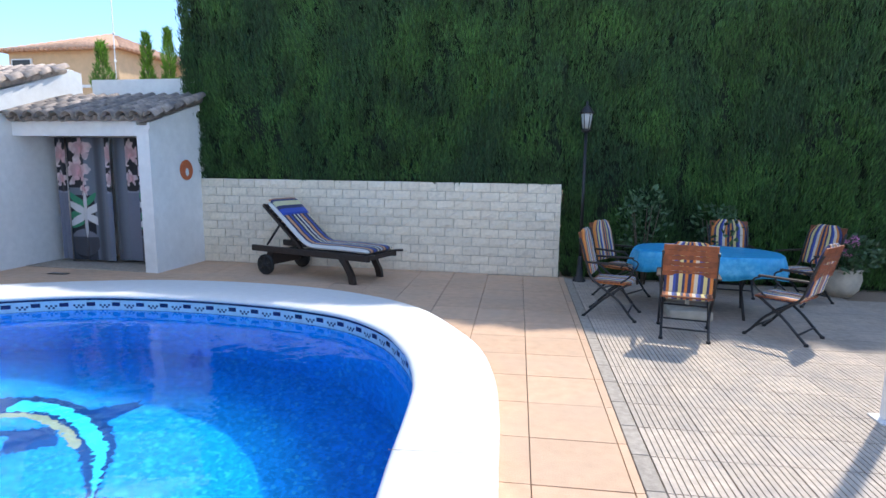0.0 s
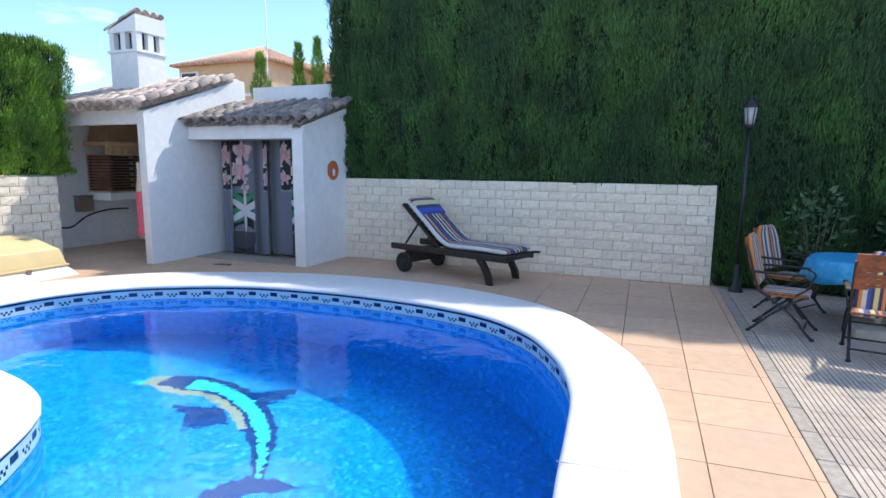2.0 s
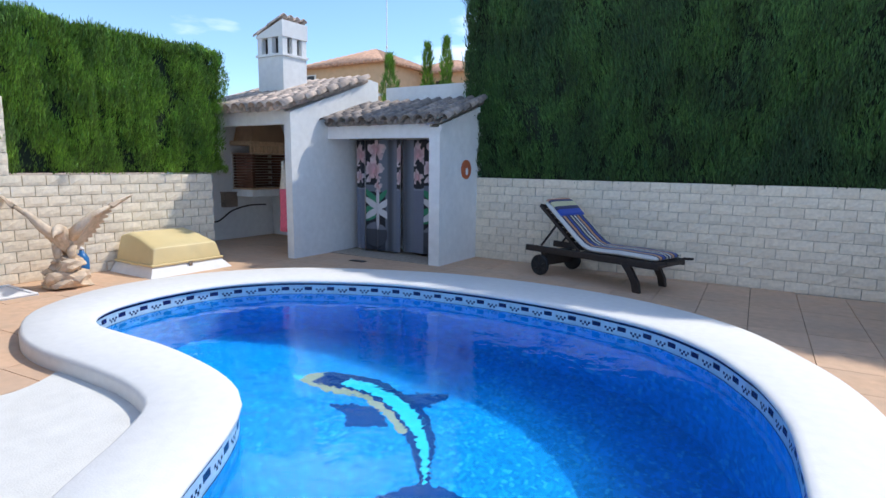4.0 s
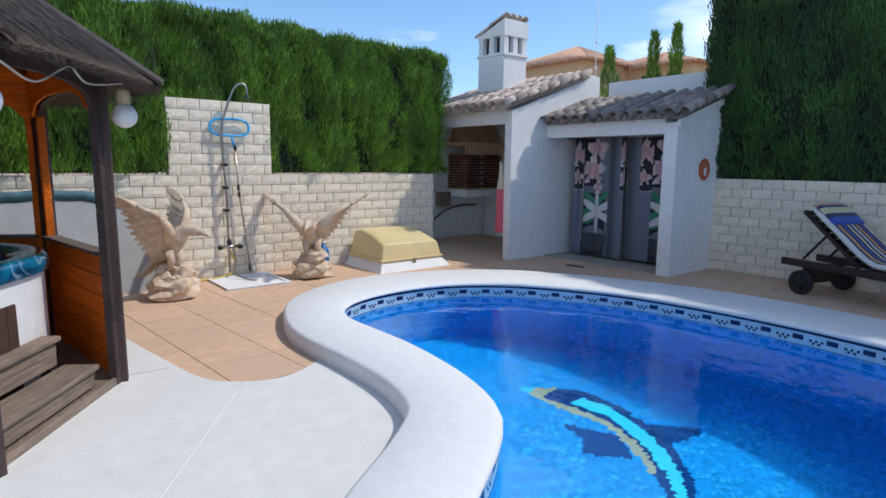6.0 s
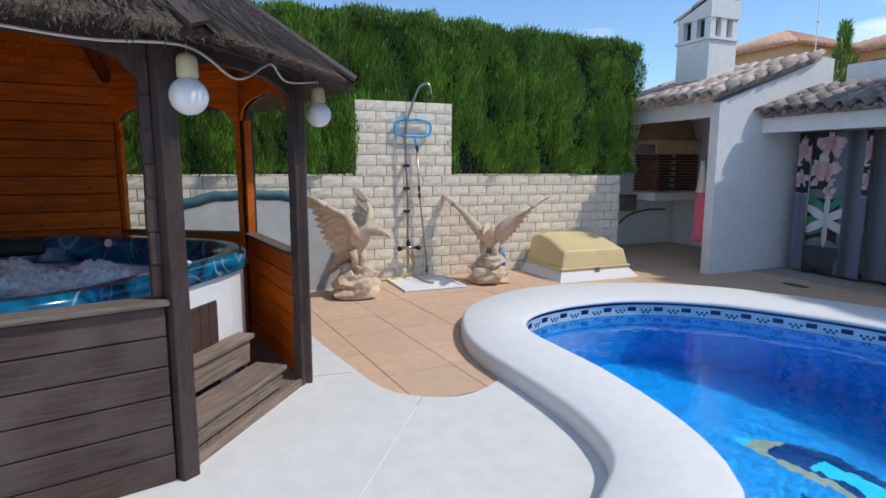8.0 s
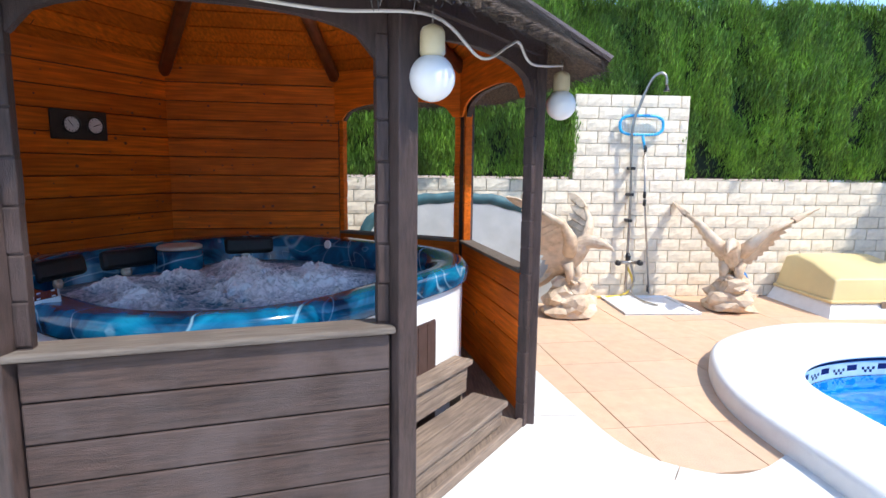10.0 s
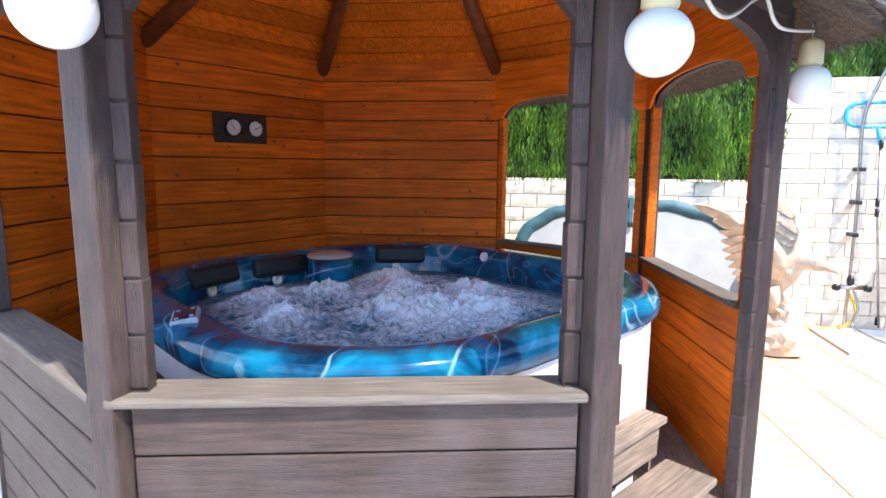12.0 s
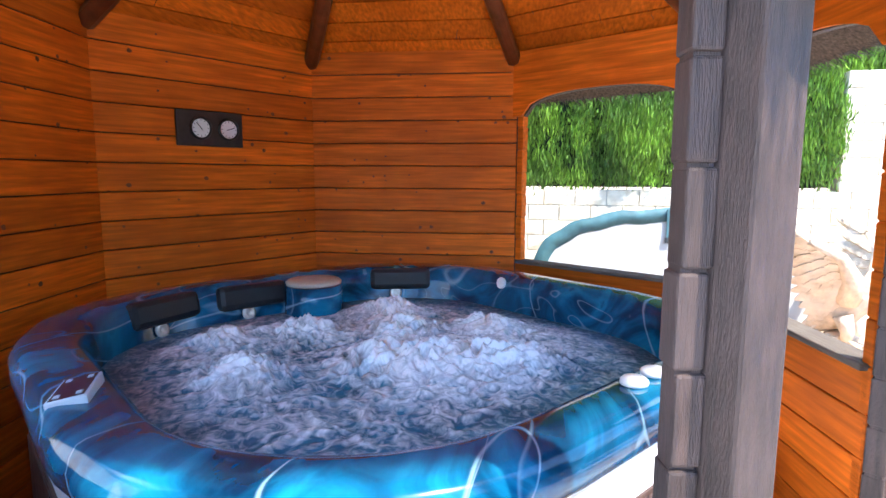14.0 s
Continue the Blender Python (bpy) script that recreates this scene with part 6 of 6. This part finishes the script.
def build_dining():
    ch = build_chair()
    spots = [(0.66, 7.45, -14), (0.88, 8.50, -35), (1.34, 6.80, 80), (2.38, 6.95, 140), (2.42, 9.05, -95), (3.24, 8.75, -150)]
    ch.matrix_basis = pose(spots[0][0], spots[0][1], 0, 0, 0, spots[0][2])
    for x, y, a in spots[1:]:
        copy_thing(ch, pose(x, y, 0, 0, 0, a))
    tx, ty, ta, tz = 1.80, 7.95, -14, 0.75
    t = thing("garden_table", pose(tx, ty, 0, 0, 0, ta), "oval garden table with folding black metal legs", "table")
    def oval(a, b, n=48):
        return [(a * math.copysign(abs(math.cos(q)) ** 0.8, math.cos(q)), b * math.copysign(abs(math.sin(q)) ** 0.8, math.sin(q))) for q in (2 * math.pi * k / n for k in range(n))]
    bm = bmesh.new()
    prism(bm, oval(0.81, 0.53), tz - 0.03, tz - 0.004)
    part("tabletop", bm, M_CHAIRWOOD, t)
    for x in (-0.45, 0.45):
        for s in (-1, 1):
            part("leg", tubed([(x, 0.34 * s, 0.0), (x * 0.9, 0.0, 0.36), (x, -0.30 * s, tz - 0.032)], 0.016, 8), M_BLACK, t)
    part("stretcher", tubed([(-0.42, 0, 0.36), (0.42, 0, 0.36)], 0.012, 6), M_BLACK, t)
    cl = bmesh.new()
    n = 96
    rows = []
    for r, (k, z) in enumerate(((0.0, tz + 0.004), (0.9, tz + 0.004), (1.0, tz + 0.002), (1.03, tz - 0.02), (1.05, tz - 0.09), (1.07, tz - 0.17), (1.08, tz - 0.235))):
        ring = []
        for q, (x, y) in enumerate(oval(0.82, 0.54, n)):
            wob = 1 + (0.022 * math.sin(q * 0.785) + 0.012 * math.sin(q * 1.9)) * max(0, r - 2) / 3
            ring.append(cl.verts.new((x * k * wob, y * k * wob, z + (0.025 * math.sin(q * 0.4) if r == 6 else 0))))
        rows.append(ring)
    for a, b in zip(rows[1:], rows[2:]):
        for k in range(n):
            f = cl.faces.new((a[k], b[k], b[(k + 1) % n], a[(k + 1) % n]))
            f.smooth = True
    cl.faces.new(rows[1])
    for v in rows[0]:
        cl.verts.remove(v)
    bmesh.ops.recalc_face_normals(cl, faces=cl.faces)
    cloth = part("tablecloth", cl, M_CLOTH, at=t.matrix_basis.copy())
    mod = cloth.modifiers.new("thickness", "SOLIDIFY")
    mod.thickness = 0.003
    tagged(cloth, "bright blue patterned plastic tablecloth draped over the table", "tablecloth")
    b = thing("parasol_base", pose(1.55, 7.62, 0), "pale square concrete parasol base under the table", "parasol base")
    part("block", boxed(-0.24, -0.24, 0, 0.24, 0.24, 0.11, bevel=0.02), M_POT, b)
    part("socket", tubed([(0, 0, 0.11), (0, 0, 0.34)], 0.03), M_POT, b)


def leaves(count, radius, height, size, seed, base=0.0, lean=0.3):
    """A loose crown of small pointed leaves."""
    rs = np.random.RandomState(seed)
    V, F = [], []
    for k in range(count):
        a, r, h = rs.rand() * 6.283, radius * rs.rand() ** 0.6, base + height * rs.rand()
        r *= (0.35 + 0.65 * math.sin(min(1, (h - base) / height) * 2.6 + 0.3))
        p = np.array([r * math.cos(a), r * math.sin(a), h])
        d = np.array([math.cos(a), math.sin(a), lean]) + 0.7 * rs.randn(3)
        d /= np.linalg.norm(d)
        s = np.cross(d, rs.randn(3))
        s /= np.linalg.norm(s)
        n = np.cross(s, d)
        L, w = size * (0.6 + 0.8 * rs.rand()), size * 0.28
        o = len(V)
        V += [p, p + d * L * 0.45 + s * w + n * w * 0.3, p + d * L, p + d * L * 0.45 - s * w + n * w * 0.3]
        F += [(o, o + 1, o + 2), (o, o + 2, o + 3)]
    me = bpy.data.meshes.new("mesh")
    me.from_pydata([tuple(v) for v in V], [], F)
    return me


def build_plants():
    for k, (x, y, h, r) in enumerate(((1.28, 9.42, 1.34, 0.36), (2.32, 9.50, 1.12, 0.36))):
        s = thing("shrub", pose(x, y, -0.03), "young oleander bush with narrow green leaves before the hedge", "shrub", "shrubs before the hedge")
        for q in range(5):
            a = q * 1.257
            part("stem", tubed([(0.05 * math.cos(a), 0.05 * math.sin(a), 0), (0.12 * math.cos(a), 0.12 * math.sin(a), h * 0.5), (0.22 * math.cos(a), 0.22 * math.sin(a), h * 0.92)], 0.01, 6, ends=(0.014, 0.005)), M_BARK, s)
        me = leaves(260, r, h * 0.72, 0.10, 20 + k, h * 0.38, 0.6)
        me.materials.append(M_LEAF)
        part("crown", me, None, s)
    f = thing("flower_pot", pose(3.92, 9.30, 0), "round cream pot with pink geraniums", "flower pot")
    part("pot", lathe([(0.16, 0), (0.24, 0.10), (0.27, 0.25), (0.25, 0.36), (0.27, 0.38), (0.25, 0.40), (0.22, 0.37), (0.20, 0.34)], 28), M_POT, f)
    me = leaves(520, 0.46, 0.48, 0.10, 31, 0.34, 0.5)
    me.materials.append(M_LEAF)
    part("foliage", me, None, f)
    rs = random.Random(9)
    for k in range(14):
        a, r = rs.uniform(0, 6.28), rs.uniform(0.12, 0.42)
        me = leaves(34, 0.045, 0.05, 0.03, 60 + k, 0.0, 0.4)
        me.materials.append(M_PETAL)
        part("blossom", me, None, f, "pink flower head", at=pose(r * math.cos(a), r * math.sin(a), 0.72 + rs.uniform(-0.16, 0.12)))
    b = thing("bottle", pose(-9.90, 4.58, 0) @ Matrix.Diagonal((0.9, 0.9, 0.8, 1)), "blue plastic bottle standing by the wall", "bottle")
    part("body", lathe([(0.09, 0), (0.10, 0.02), (0.10, 0.34), (0.06, 0.42), (0.035, 0.45), (0.035, 0.50)], 20), M_BOTTLE, b)
    part("cap", lathe([(0.04, 0.50), (0.04, 0.53), (0.02, 0.535)], 16), M_WHITE, b)


def build_lamp_post():
    l = thing("garden_lamp", pose(0.38, 9.45, -0.03), "slim black garden lamp post with a glass lantern", "lamp post")
    part("base", lathe([(0.10, 0), (0.10, 0.05), (0.05, 0.12), (0.035, 0.4), (0.03, 0.42)], 16), M_BLACK, l)
    part("pole", tubed([(0, 0, 0.40), (0, 0, 2.28)], 0.024, 10), M_BLACK, l)
    la = part("lantern", lathe([(0.03, 2.28), (0.07, 2.31), (0.07, 2.33), (0.02, 2.34)], 12), M_BLACK, l)
    part("glass", lathe([(0.055, 2.342), (0.085, 2.56), (0.08, 2.565)], 6), M_COVER, la, "frosted glass pane")
    for k in range(6):
        a = 2 * math.pi * k / 6
        part("bar", tubed([(0.058 * math.cos(a), 0.058 * math.sin(a), 2.335), (0.089 * math.cos(a), 0.089 * math.sin(a), 2.57)], 0.006, 6), M_BLACK, la)
    part("cap", lathe([(0.11, 2.565), (0.10, 2.59), (0.05, 2.66), (0.015, 2.69), (0.02, 2.73), (0.005, 2.75)], 12), M_BLACK, la)
    p = thing("pergola_post", pose(2.29, 4.87, 0), "white-painted square metal post standing on the patio", "post")
    part("shaft", boxed(-0.04, -0.04, 0.012, 0.04, 0.04, 2.6, bevel=0.006), M_WHITE, p)
    part("foot_plate", boxed(-0.09, -0.09, 0.0, 0.09, 0.09, 0.012), M_WHITE, p)


# ---- gazebo lights and gauges ----
def globe(m):
    g = thing("globe_light", m, "white opal globe light hanging from the string at the eave", "globe light", "globe lights on the string")
    bm = bmesh.new()
    bmesh.ops.create_uvsphere(bm, u_segments=32, v_segments=20, radius=0.090)
    part("globe", bm, M_GLOBE, g, "white opal globe", smooth=True)
    part("socket", lathe([(0.042, 0.078), (0.050, 0.092), (0.048, 0.170), (0.040, 0.186), (0.012, 0.20)], 20), M_SOCKET, g, "cream plastic socket")
    part("hook", tubed([(0, 0, 0.20), (0.0, 0, 0.235), (0.012, 0, 0.25), (0, 0, 0.265), (-0.012, 0, 0.25)], 0.004, 6), M_STEEL, g)
    return g


def build_gazebo_lights():
    spots = [(-4.88, -0.91, 1.97), (-5.40, 0.462, 1.955), (-6.60, 1.295, 1.992)]
    g = globe(pose(*spots[0]))
    for s in spots[1:]:
        copy_thing(g, pose(*s))
    pts = [(-5.9, -2.6, 2.33), (-5.45, -1.9, 2.26)]
    for k, (a, b) in enumerate(zip(spots, spots[1:])):
        a, b = Vector(a) + Vector((0, 0, 0.23)), Vector(b) + Vector((0, 0, 0.23))
        if k == 0:
            pts += [tuple(a), tuple(a.lerp(b, 0.3) + Vector((0, 0, -0.01))), tuple(a.lerp(b, 0.7) + Vector((0, 0, -0.03)))]
        else:
            pts += [tuple(a), tuple(a.lerp(b, 0.28) + Vector((0, 0, -0.10))), tuple(a.lerp(b, 0.48) + Vector((0, 0, 0.0))), tuple(a.lerp(b, 0.56) + Vector((0, 0, 0.03))), tuple(a.lerp(b, 0.68) + Vector((0, 0, -0.05)))]
    pts.append(tuple(Vector(spots[2]) + Vector((0, 0, 0.23))))
    tagged(part("light_string_cable", tubed(spline(pts, 8, False), 0.0075, 6), M_CABLE), "white cable of the light string along the eave", "cable")
    m, L = panel_pose(5)
    b = thing("gauge_board", m @ pose(0.87, 0.075, 1.90, 90, 0, 180) @ Matrix.Diagonal((1.12, 1.12, 1, 1)), "dark wooden board with a thermometer and a barometer", "gauge board")
    part("board", boxed(-0.20, -0.10, 0, 0.20, 0.10, 0.022, bevel=0.006), M_LOUNGER, b)
    for x in (-0.065, 0.105):
        d = part("dial", lathe([(0.062, 0.022), (0.066, 0.034), (0.056, 0.040), (0.053, 0.030), (0.02, 0.030)], 28), M_BLACK, b, at=pose(x, 0, 0))
        part("dial_face", lathe([(0.052, 0.031), (0.05, 0.033)], 28), M_WHITE, d, "white dial face")
        part("needle", boxed(-0.002, -0.015, 0.0335, 0.002, 0.04, 0.035), M_BLACK, d, at=pose(0, 0, 0, 0, 0, 40 if x < 0 else -70))
        for k in range(12):
            part("tick", boxed(-0.0015, 0.040, 0.0335, 0.0015, 0.048, 0.0345), M_BLACK, d, at=pose(0, 0, 0, 0, 0, 30 * k))


# ---- beyond the garden ----
def hip_roof(parent, x0, y0, x1, y1, z, rise, inset):
    bm = bmesh.new()
    o = 0.45
    lo = [bm.verts.new(p) for p in ((x0 - o, y0 - o, z), (x1 + o, y0 - o, z), (x1 + o, y1 + o, z), (x0 - o, y1 + o, z))]
    ym = (y0 + y1) / 2
    r = [bm.verts.new((x0 + inset, ym, z + rise)), bm.verts.new((x1 - inset, ym, z + rise))]
    for f in ((lo[0], lo[1], r[1], r[0]), (lo[1], lo[2], r[1]), (lo[2], lo[3], r[0], r[1]), (lo[3], lo[0], r[0]), lo[::-1]):
        bm.faces.new(f)
    roof = part("roof", bm, M_FARTILE, parent, "terracotta tiled hip roof")
    # rolls of barrel tiles down the front and side slopes
    bm = bmesh.new()
    n = int((x1 - x0 + 2 * o) / 0.30)
    for k in range(n + 1):
        x = x0 - o + k * (x1 - x0 + 2 * o) / n
        lx0, lx1 = x0 + inset, x1 - inset
        t = 1.0
        if x < lx0:
            t = (x - (x0 - o)) / (lx0 - (x0 - o))
        elif x > lx1:
            t = ((x1 + o) - x) / ((x1 + o) - lx1)
        if t > 0.03:
            tube(bm, [(x, y0 - o - 0.05, z + 0.02), (x, y0 - o + t * (ym - y0 + o), z + 0.02 + rise * t)], 0.085, 6)
    n = int((y1 - y0) / 0.30)
    for k in range(n + 1):
        y = y0 - o + k * (y1 - y0 + 2 * o) / n
        t = 1 - abs(y - ym) / (ym - y0 + o)
        if t > 0.03:
            tube(bm, [(x1 + o + 0.05, y, z + 0.02), (x1 + o - t * (inset + o), y, z + 0.02 + rise * t)], 0.085, 6)
    tagged(part("tiling", bm, M_FARTILE, roof), kind="stuff")


def build_houses():
    h = thing("house", pose(-1.2, 1.0, 0), "peach rendered neighbouring house with a terracotta hip roof", "house", "houses beyond")
    part("wall", boxed(-27.8, 26.2, -0.03, -21.1, 33.2, 7.50), M_PLASTER, h)
    hip_roof(h, -27.8, 26.2, -21.1, 33.2, 7.50, 1.55, 3.2)
    w = part("window", boxed(-27.6, 26.12, 6.55, -26.3, 26.22, 7.15), M_WHITE, h)
    part("pane", boxed(-27.5, 26.10, 6.62, -26.4, 26.125, 7.08), M_DARK, w)
    part("wall_band", boxed(-27.9, 26.1, 5.6, -21.0, 26.21, 5.75), M_WHITE, h)
    g = thing("house", pose(-1.2, 1.0, 0), "peach rendered house wing behind young cypresses", "house", "houses beyond")
    part("wall", boxed(-24.5, 30.5, -0.03, -17.0, 37.0, 7.35), M_PLASTER, g)
    hip_roof(g, -24.5, 30.5, -17.0, 37.0, 7.35, 1.35, 3.6)
    part("window", boxed(-20.1, 30.4, 5.9, -19.2, 30.52, 6.9), M_DARK, g)
    mast = thing("antenna_mast", pose(-14.75, 18.0, -0.03), "thin white antenna mast with guy fittings", "antenna")
    part("mast", tubed([(0, 0, 0), (0, 0, 9.5)], 0.016, 8), M_WHITE, mast)
    for z in (5.1, 6.0):
        part("fitting", lathe([(0.02, z), (0.05, z + 0.04), (0.02, z + 0.12)], 10), M_WHITE, mast)


def cypress(x, y, top, r, seed):
    c = thing("cypress", pose(x, y, -0.03), "slender young green cypress behind the white parapet", "tree", "young cypresses")
    part("trunk", tubed([(0, 0, 0), (0.02, 0, top * 0.9)], 0.04, 8, ends=(0.05, 0.008)), M_BARK, c)
    rs = np.random.RandomState(seed)
    V, F = [], []
    for k in range(2600):
        h = top * (0.30 + 0.70 * rs.rand() ** 0.8)
        t = (h / top - 0.3) / 0.7
        rr = r * (1 - t) ** 0.75 * (0.7 + 0.5 * rs.rand()) * (0.75 + 0.25 * math.sin(h * 9 + seed)) + 0.015
        a = rs.rand() * 6.283
        p = np.array([rr * math.cos(a), rr * math.sin(a), h - 0.08])
        d = np.array([0.35 * math.cos(a), 0.35 * math.sin(a), 1.0]) + 0.25 * rs.randn(3)
        d /= np.linalg.norm(d)
        s = np.cross(d, rs.randn(3))
        s /= np.linalg.norm(s)
        L, w = 0.10 + 0.10 * rs.rand(), 0.009
        o = len(V)
        V += [p, p + d * L * 0.5 + s * w, p + d * L, p + d * L * 0.5 - s * w]
        F.append((o, o + 1, o + 2, o + 3))
    me = bpy.data.meshes.new("mesh")
    me.from_pydata([tuple(v) for v in V], [], F)
    me.materials.append(M_CYPRESS_LIT)
    part("crown", me, None, c)


build_barbecue()
build_hut_fittings()
build_curtains()
build_shower()
eagle("eagle_statue", pose(-9.18, 2.16, 0, 0, 0, 45) @ Matrix.Diagonal((1.05, 1.05, 1.05, 1)), "pale carved stone eagle with raised wings on a rock", 0.70)
eagle("eagle_statue", pose(-9.34, 4.12, 0, 0, 0, -38), "weathered stone eagle with wings spread wide on a rock", 0.9)
build_pump_hatch()
build_tub_cover()
build_lounger()
build_dining()
build_plants()
build_lamp_post()
build_gazebo_lights()
build_houses()
cypress(-9.60, 11.5, 4.30, 0.50, 1)
cypress(-8.52, 11.5, 4.45, 0.26, 2)
cypress(-8.08, 11.6, 4.55, 0.32, 3)


# ---- paving, piece by piece ----
def white_slabs():
    """The white concrete apron in two casts with an open joint between them."""
    edge = spline([(-8.6, 1.28), (-7.65, 1.37), (-6.72, 1.52), (-6.30, 1.60), (-6.07, 1.70), (-5.89, 1.92), (-5.84, 2.12), (-5.90, 2.33), (-6.08, 2.60)], 5, False)
    edge = [(p.x, p.y) for p in edge]
    mid = [(a[0] * 0.6 + b[0] * 0.4, a[1] * 0.6 + b[1] * 0.4) for a, b in zip(resample(OUT, 160), nearest_pairs(resample(INN, 600), resample(OUT, 160)))]
    pool = [p for p in mid if p[1] < 2.75 and -6.08 < p[0] < -0.2]
    pool.sort(key=lambda p: p[0])
    # joint: from the tip of the tan paving to the open side
    jx, jy, dx, dy = -5.90, 1.835, 0.822, -0.569
    outline = edge + [p for p in pool if p[0] < -3.6] + [(-3.4, 1.20), (-3.0, 1.13), (-1.8, 1.13), (-0.9, 1.35), (-0.3, 2.04), (8.78, 2.04), (8.78, -3.98), (-8.6, -3.98)]
    bm = bmesh.new()
    f = bm.faces.new([bm.verts.new((x, y, 0.0)) for x, y in outline])
    if f.normal.z < 0:
        f.normal_flip()
    bmesh.ops.triangulate(bm, faces=[f])
    for s, nm in ((1, "pavement_1"), (-1, "pavement_2")):
        c = bm.copy()
        n = Vector((-dy, dx, 0)) * s
        bmesh.ops.bisect_plane(c, geom=c.verts[:] + c.edges[:] + c.faces[:], plane_co=Vector((jx, jy, 0)) + n * 0.004, plane_no=n, clear_inner=True)
        r = bmesh.ops.extrude_face_region(c, geom=c.faces[:])
        bmesh.ops.translate(c, vec=(0, 0, 0.014), verts=[v for v in r["geom"] if isinstance(v, bmesh.types.BMVert)])
        bmesh.ops.translate(c, vec=(0, 0, -0.002), verts=c.verts)
        bmesh.ops.recalc_face_normals(c, faces=c.faces)
        tagged(part(nm, c, M_SLABWHITE), "white-painted concrete apron beside the pool", "pavement", kind="structure")
    bm.free()
    strip = boxed(0.12, -0.006, 0.0, 5.0, 0.006, 0.010)
    tagged(part("trim", strip, M_WHITE, at=pose(jx, jy, 0, 0, 0, math.degrees(math.atan2(dy, dx)))), "white sealant in the open joint", "trim", kind="structure")
    tagged(part("trim_2", boxed(0.0, -0.004, 0.0, 0.31, 0.004, 0.0125), M_KERB, at=pose(-6.60, 1.18, 0, 0, 0, 86)), "narrow joint in the concrete apron", "trim", kind="structure")
    return outline


def tile_zone(floor, mats, ox, oy, angle, size, x0, x1, y0, y1, keep, line=None):
    ring = np.array(resample(OUT, 200))
    inn = np.array(nearest_pairs(resample(INN, 600), ring))
    mid = ring * 0.55 + inn * 0.45
    shared = None
    c, s = math.cos(radians(angle)), math.sin(radians(angle))
    g, n = 0.003, 60
    for i in range(-n, n):
        for j in range(-n, n):
            cx, cy = ox + (i + 0.5) * size * c - (j + 0.5) * size * s, oy + (i + 0.5) * size * s + (j + 0.5) * size * c
            if not (x0 < cx < x1 and y0 < cy < y1) or not keep(cx, cy):
                continue
            h = size / 2 - g
            poly = [(cx + a * h * c - b * h * s, cy + a * h * s + b * h * c) for a, b in ((-1, -1), (1, -1), (1, 1), (-1, 1))]
            k = int(np.argmin(((mid - (cx, cy)) ** 2).sum(1)))
            cut = False
            if inside(cx, cy, [tuple(p) for p in mid]) and np.hypot(*(mid[k] - (cx, cy))) > size * 0.75:
                continue
            if np.hypot(*(mid[k] - (cx, cy))) < size * 0.75:
                nv = ring[k] - inn[k]
                poly = clip(poly, mid[k][0], mid[k][1], nv[0], nv[1])
                cut = True
                if len(poly) < 3:
                    continue
            if line and any((x - line[0]) * line[2] + (y - line[1]) * line[3] < 0 for x, y in poly):
                poly = clip(poly, *line)
                cut = True
                if len(poly) < 3:
                    continue
            if cut:
                bm = bmesh.new()
                prism(bm, poly, -0.03, 0.0)
                part("tile", bm, mats, floor)
            else:
                if shared is None:
                    shared = mesh_of(boxed(-h, -h, -0.03, h, h, 0.0, bevel=0.003), mats)
                part("tile", shared, None, floor, at=pose(cx, cy, random.uniform(-0.0012, 0.0012), random.uniform(-0.12, 0.12), random.uniform(-0.12, 0.12), angle))


def grooved_zone(floor):
    a, size = 3.0, 0.40
    c, s = math.cos(radians(a)), math.sin(radians(a))
    bm = bmesh.new()
    box(bm, 0.003, 0.003, -0.03, size - 0.003, size - 0.003, -0.010)
    for k in range(10):
        x = 0.004 + k * (size - 0.004) / 10
        box(bm, x, 0.004, -0.010, x + (size - 0.004) / 10 - 0.008, size - 0.004, 0.0)
    tile = mesh_of(bm, M_GROOVE)
    kerb = mesh_of(boxed(0, 0.003, -0.03, 0.105, 0.397, 0.004, bevel=0.006), M_KERB)
    ox, oy = 0.667, 2.0
    for j in range(19):
        part("kerbstone", kerb, None, floor, at=pose(ox - 0.112 - j * size * s, oy + j * size * c, 0, 0, 0, a))
        for i in range(12 if j < 17 else 9):
            part("tile", tile, None, floor, at=pose(ox + i * size * c - j * size * s, oy + j * size * c + i * size * s, 0, 0, 0, a))


WHITE = white_slabs()
FLOOR = tagged(part("floor", boxed(-12.0, 9.9, -0.04, -8.7, 10.2, -0.036), M_JOINT), "terracotta-coloured slabs round the pool", "floor", kind="structure")
PATIO = tagged(part("floor_patio", boxed(0.6, -3.9, -0.034, 8.7, 9.8, -0.0335), M_JOINT), "grey grooved tiles with a concrete kerb strip", "floor", kind="structure")
grooved_zone(PATIO)
tile_zone(FLOOR, M_TAN, -8.77, 2.10, 5.5, 0.575, -12.0, -4.2, 0.9, 9.9, lambda x, y: not all(inside(x + a, y + b, WHITE) for a in (-0.4, 0.4) for b in (-0.4, 0.4)))
tile_zone(FLOOR, M_TAN, -0.175, 4.09, 3.3, 0.557, -4.4, 0.95, 1.7, 9.9, lambda x, y: True, (0.548, 2.0, -1.0, -0.0524))
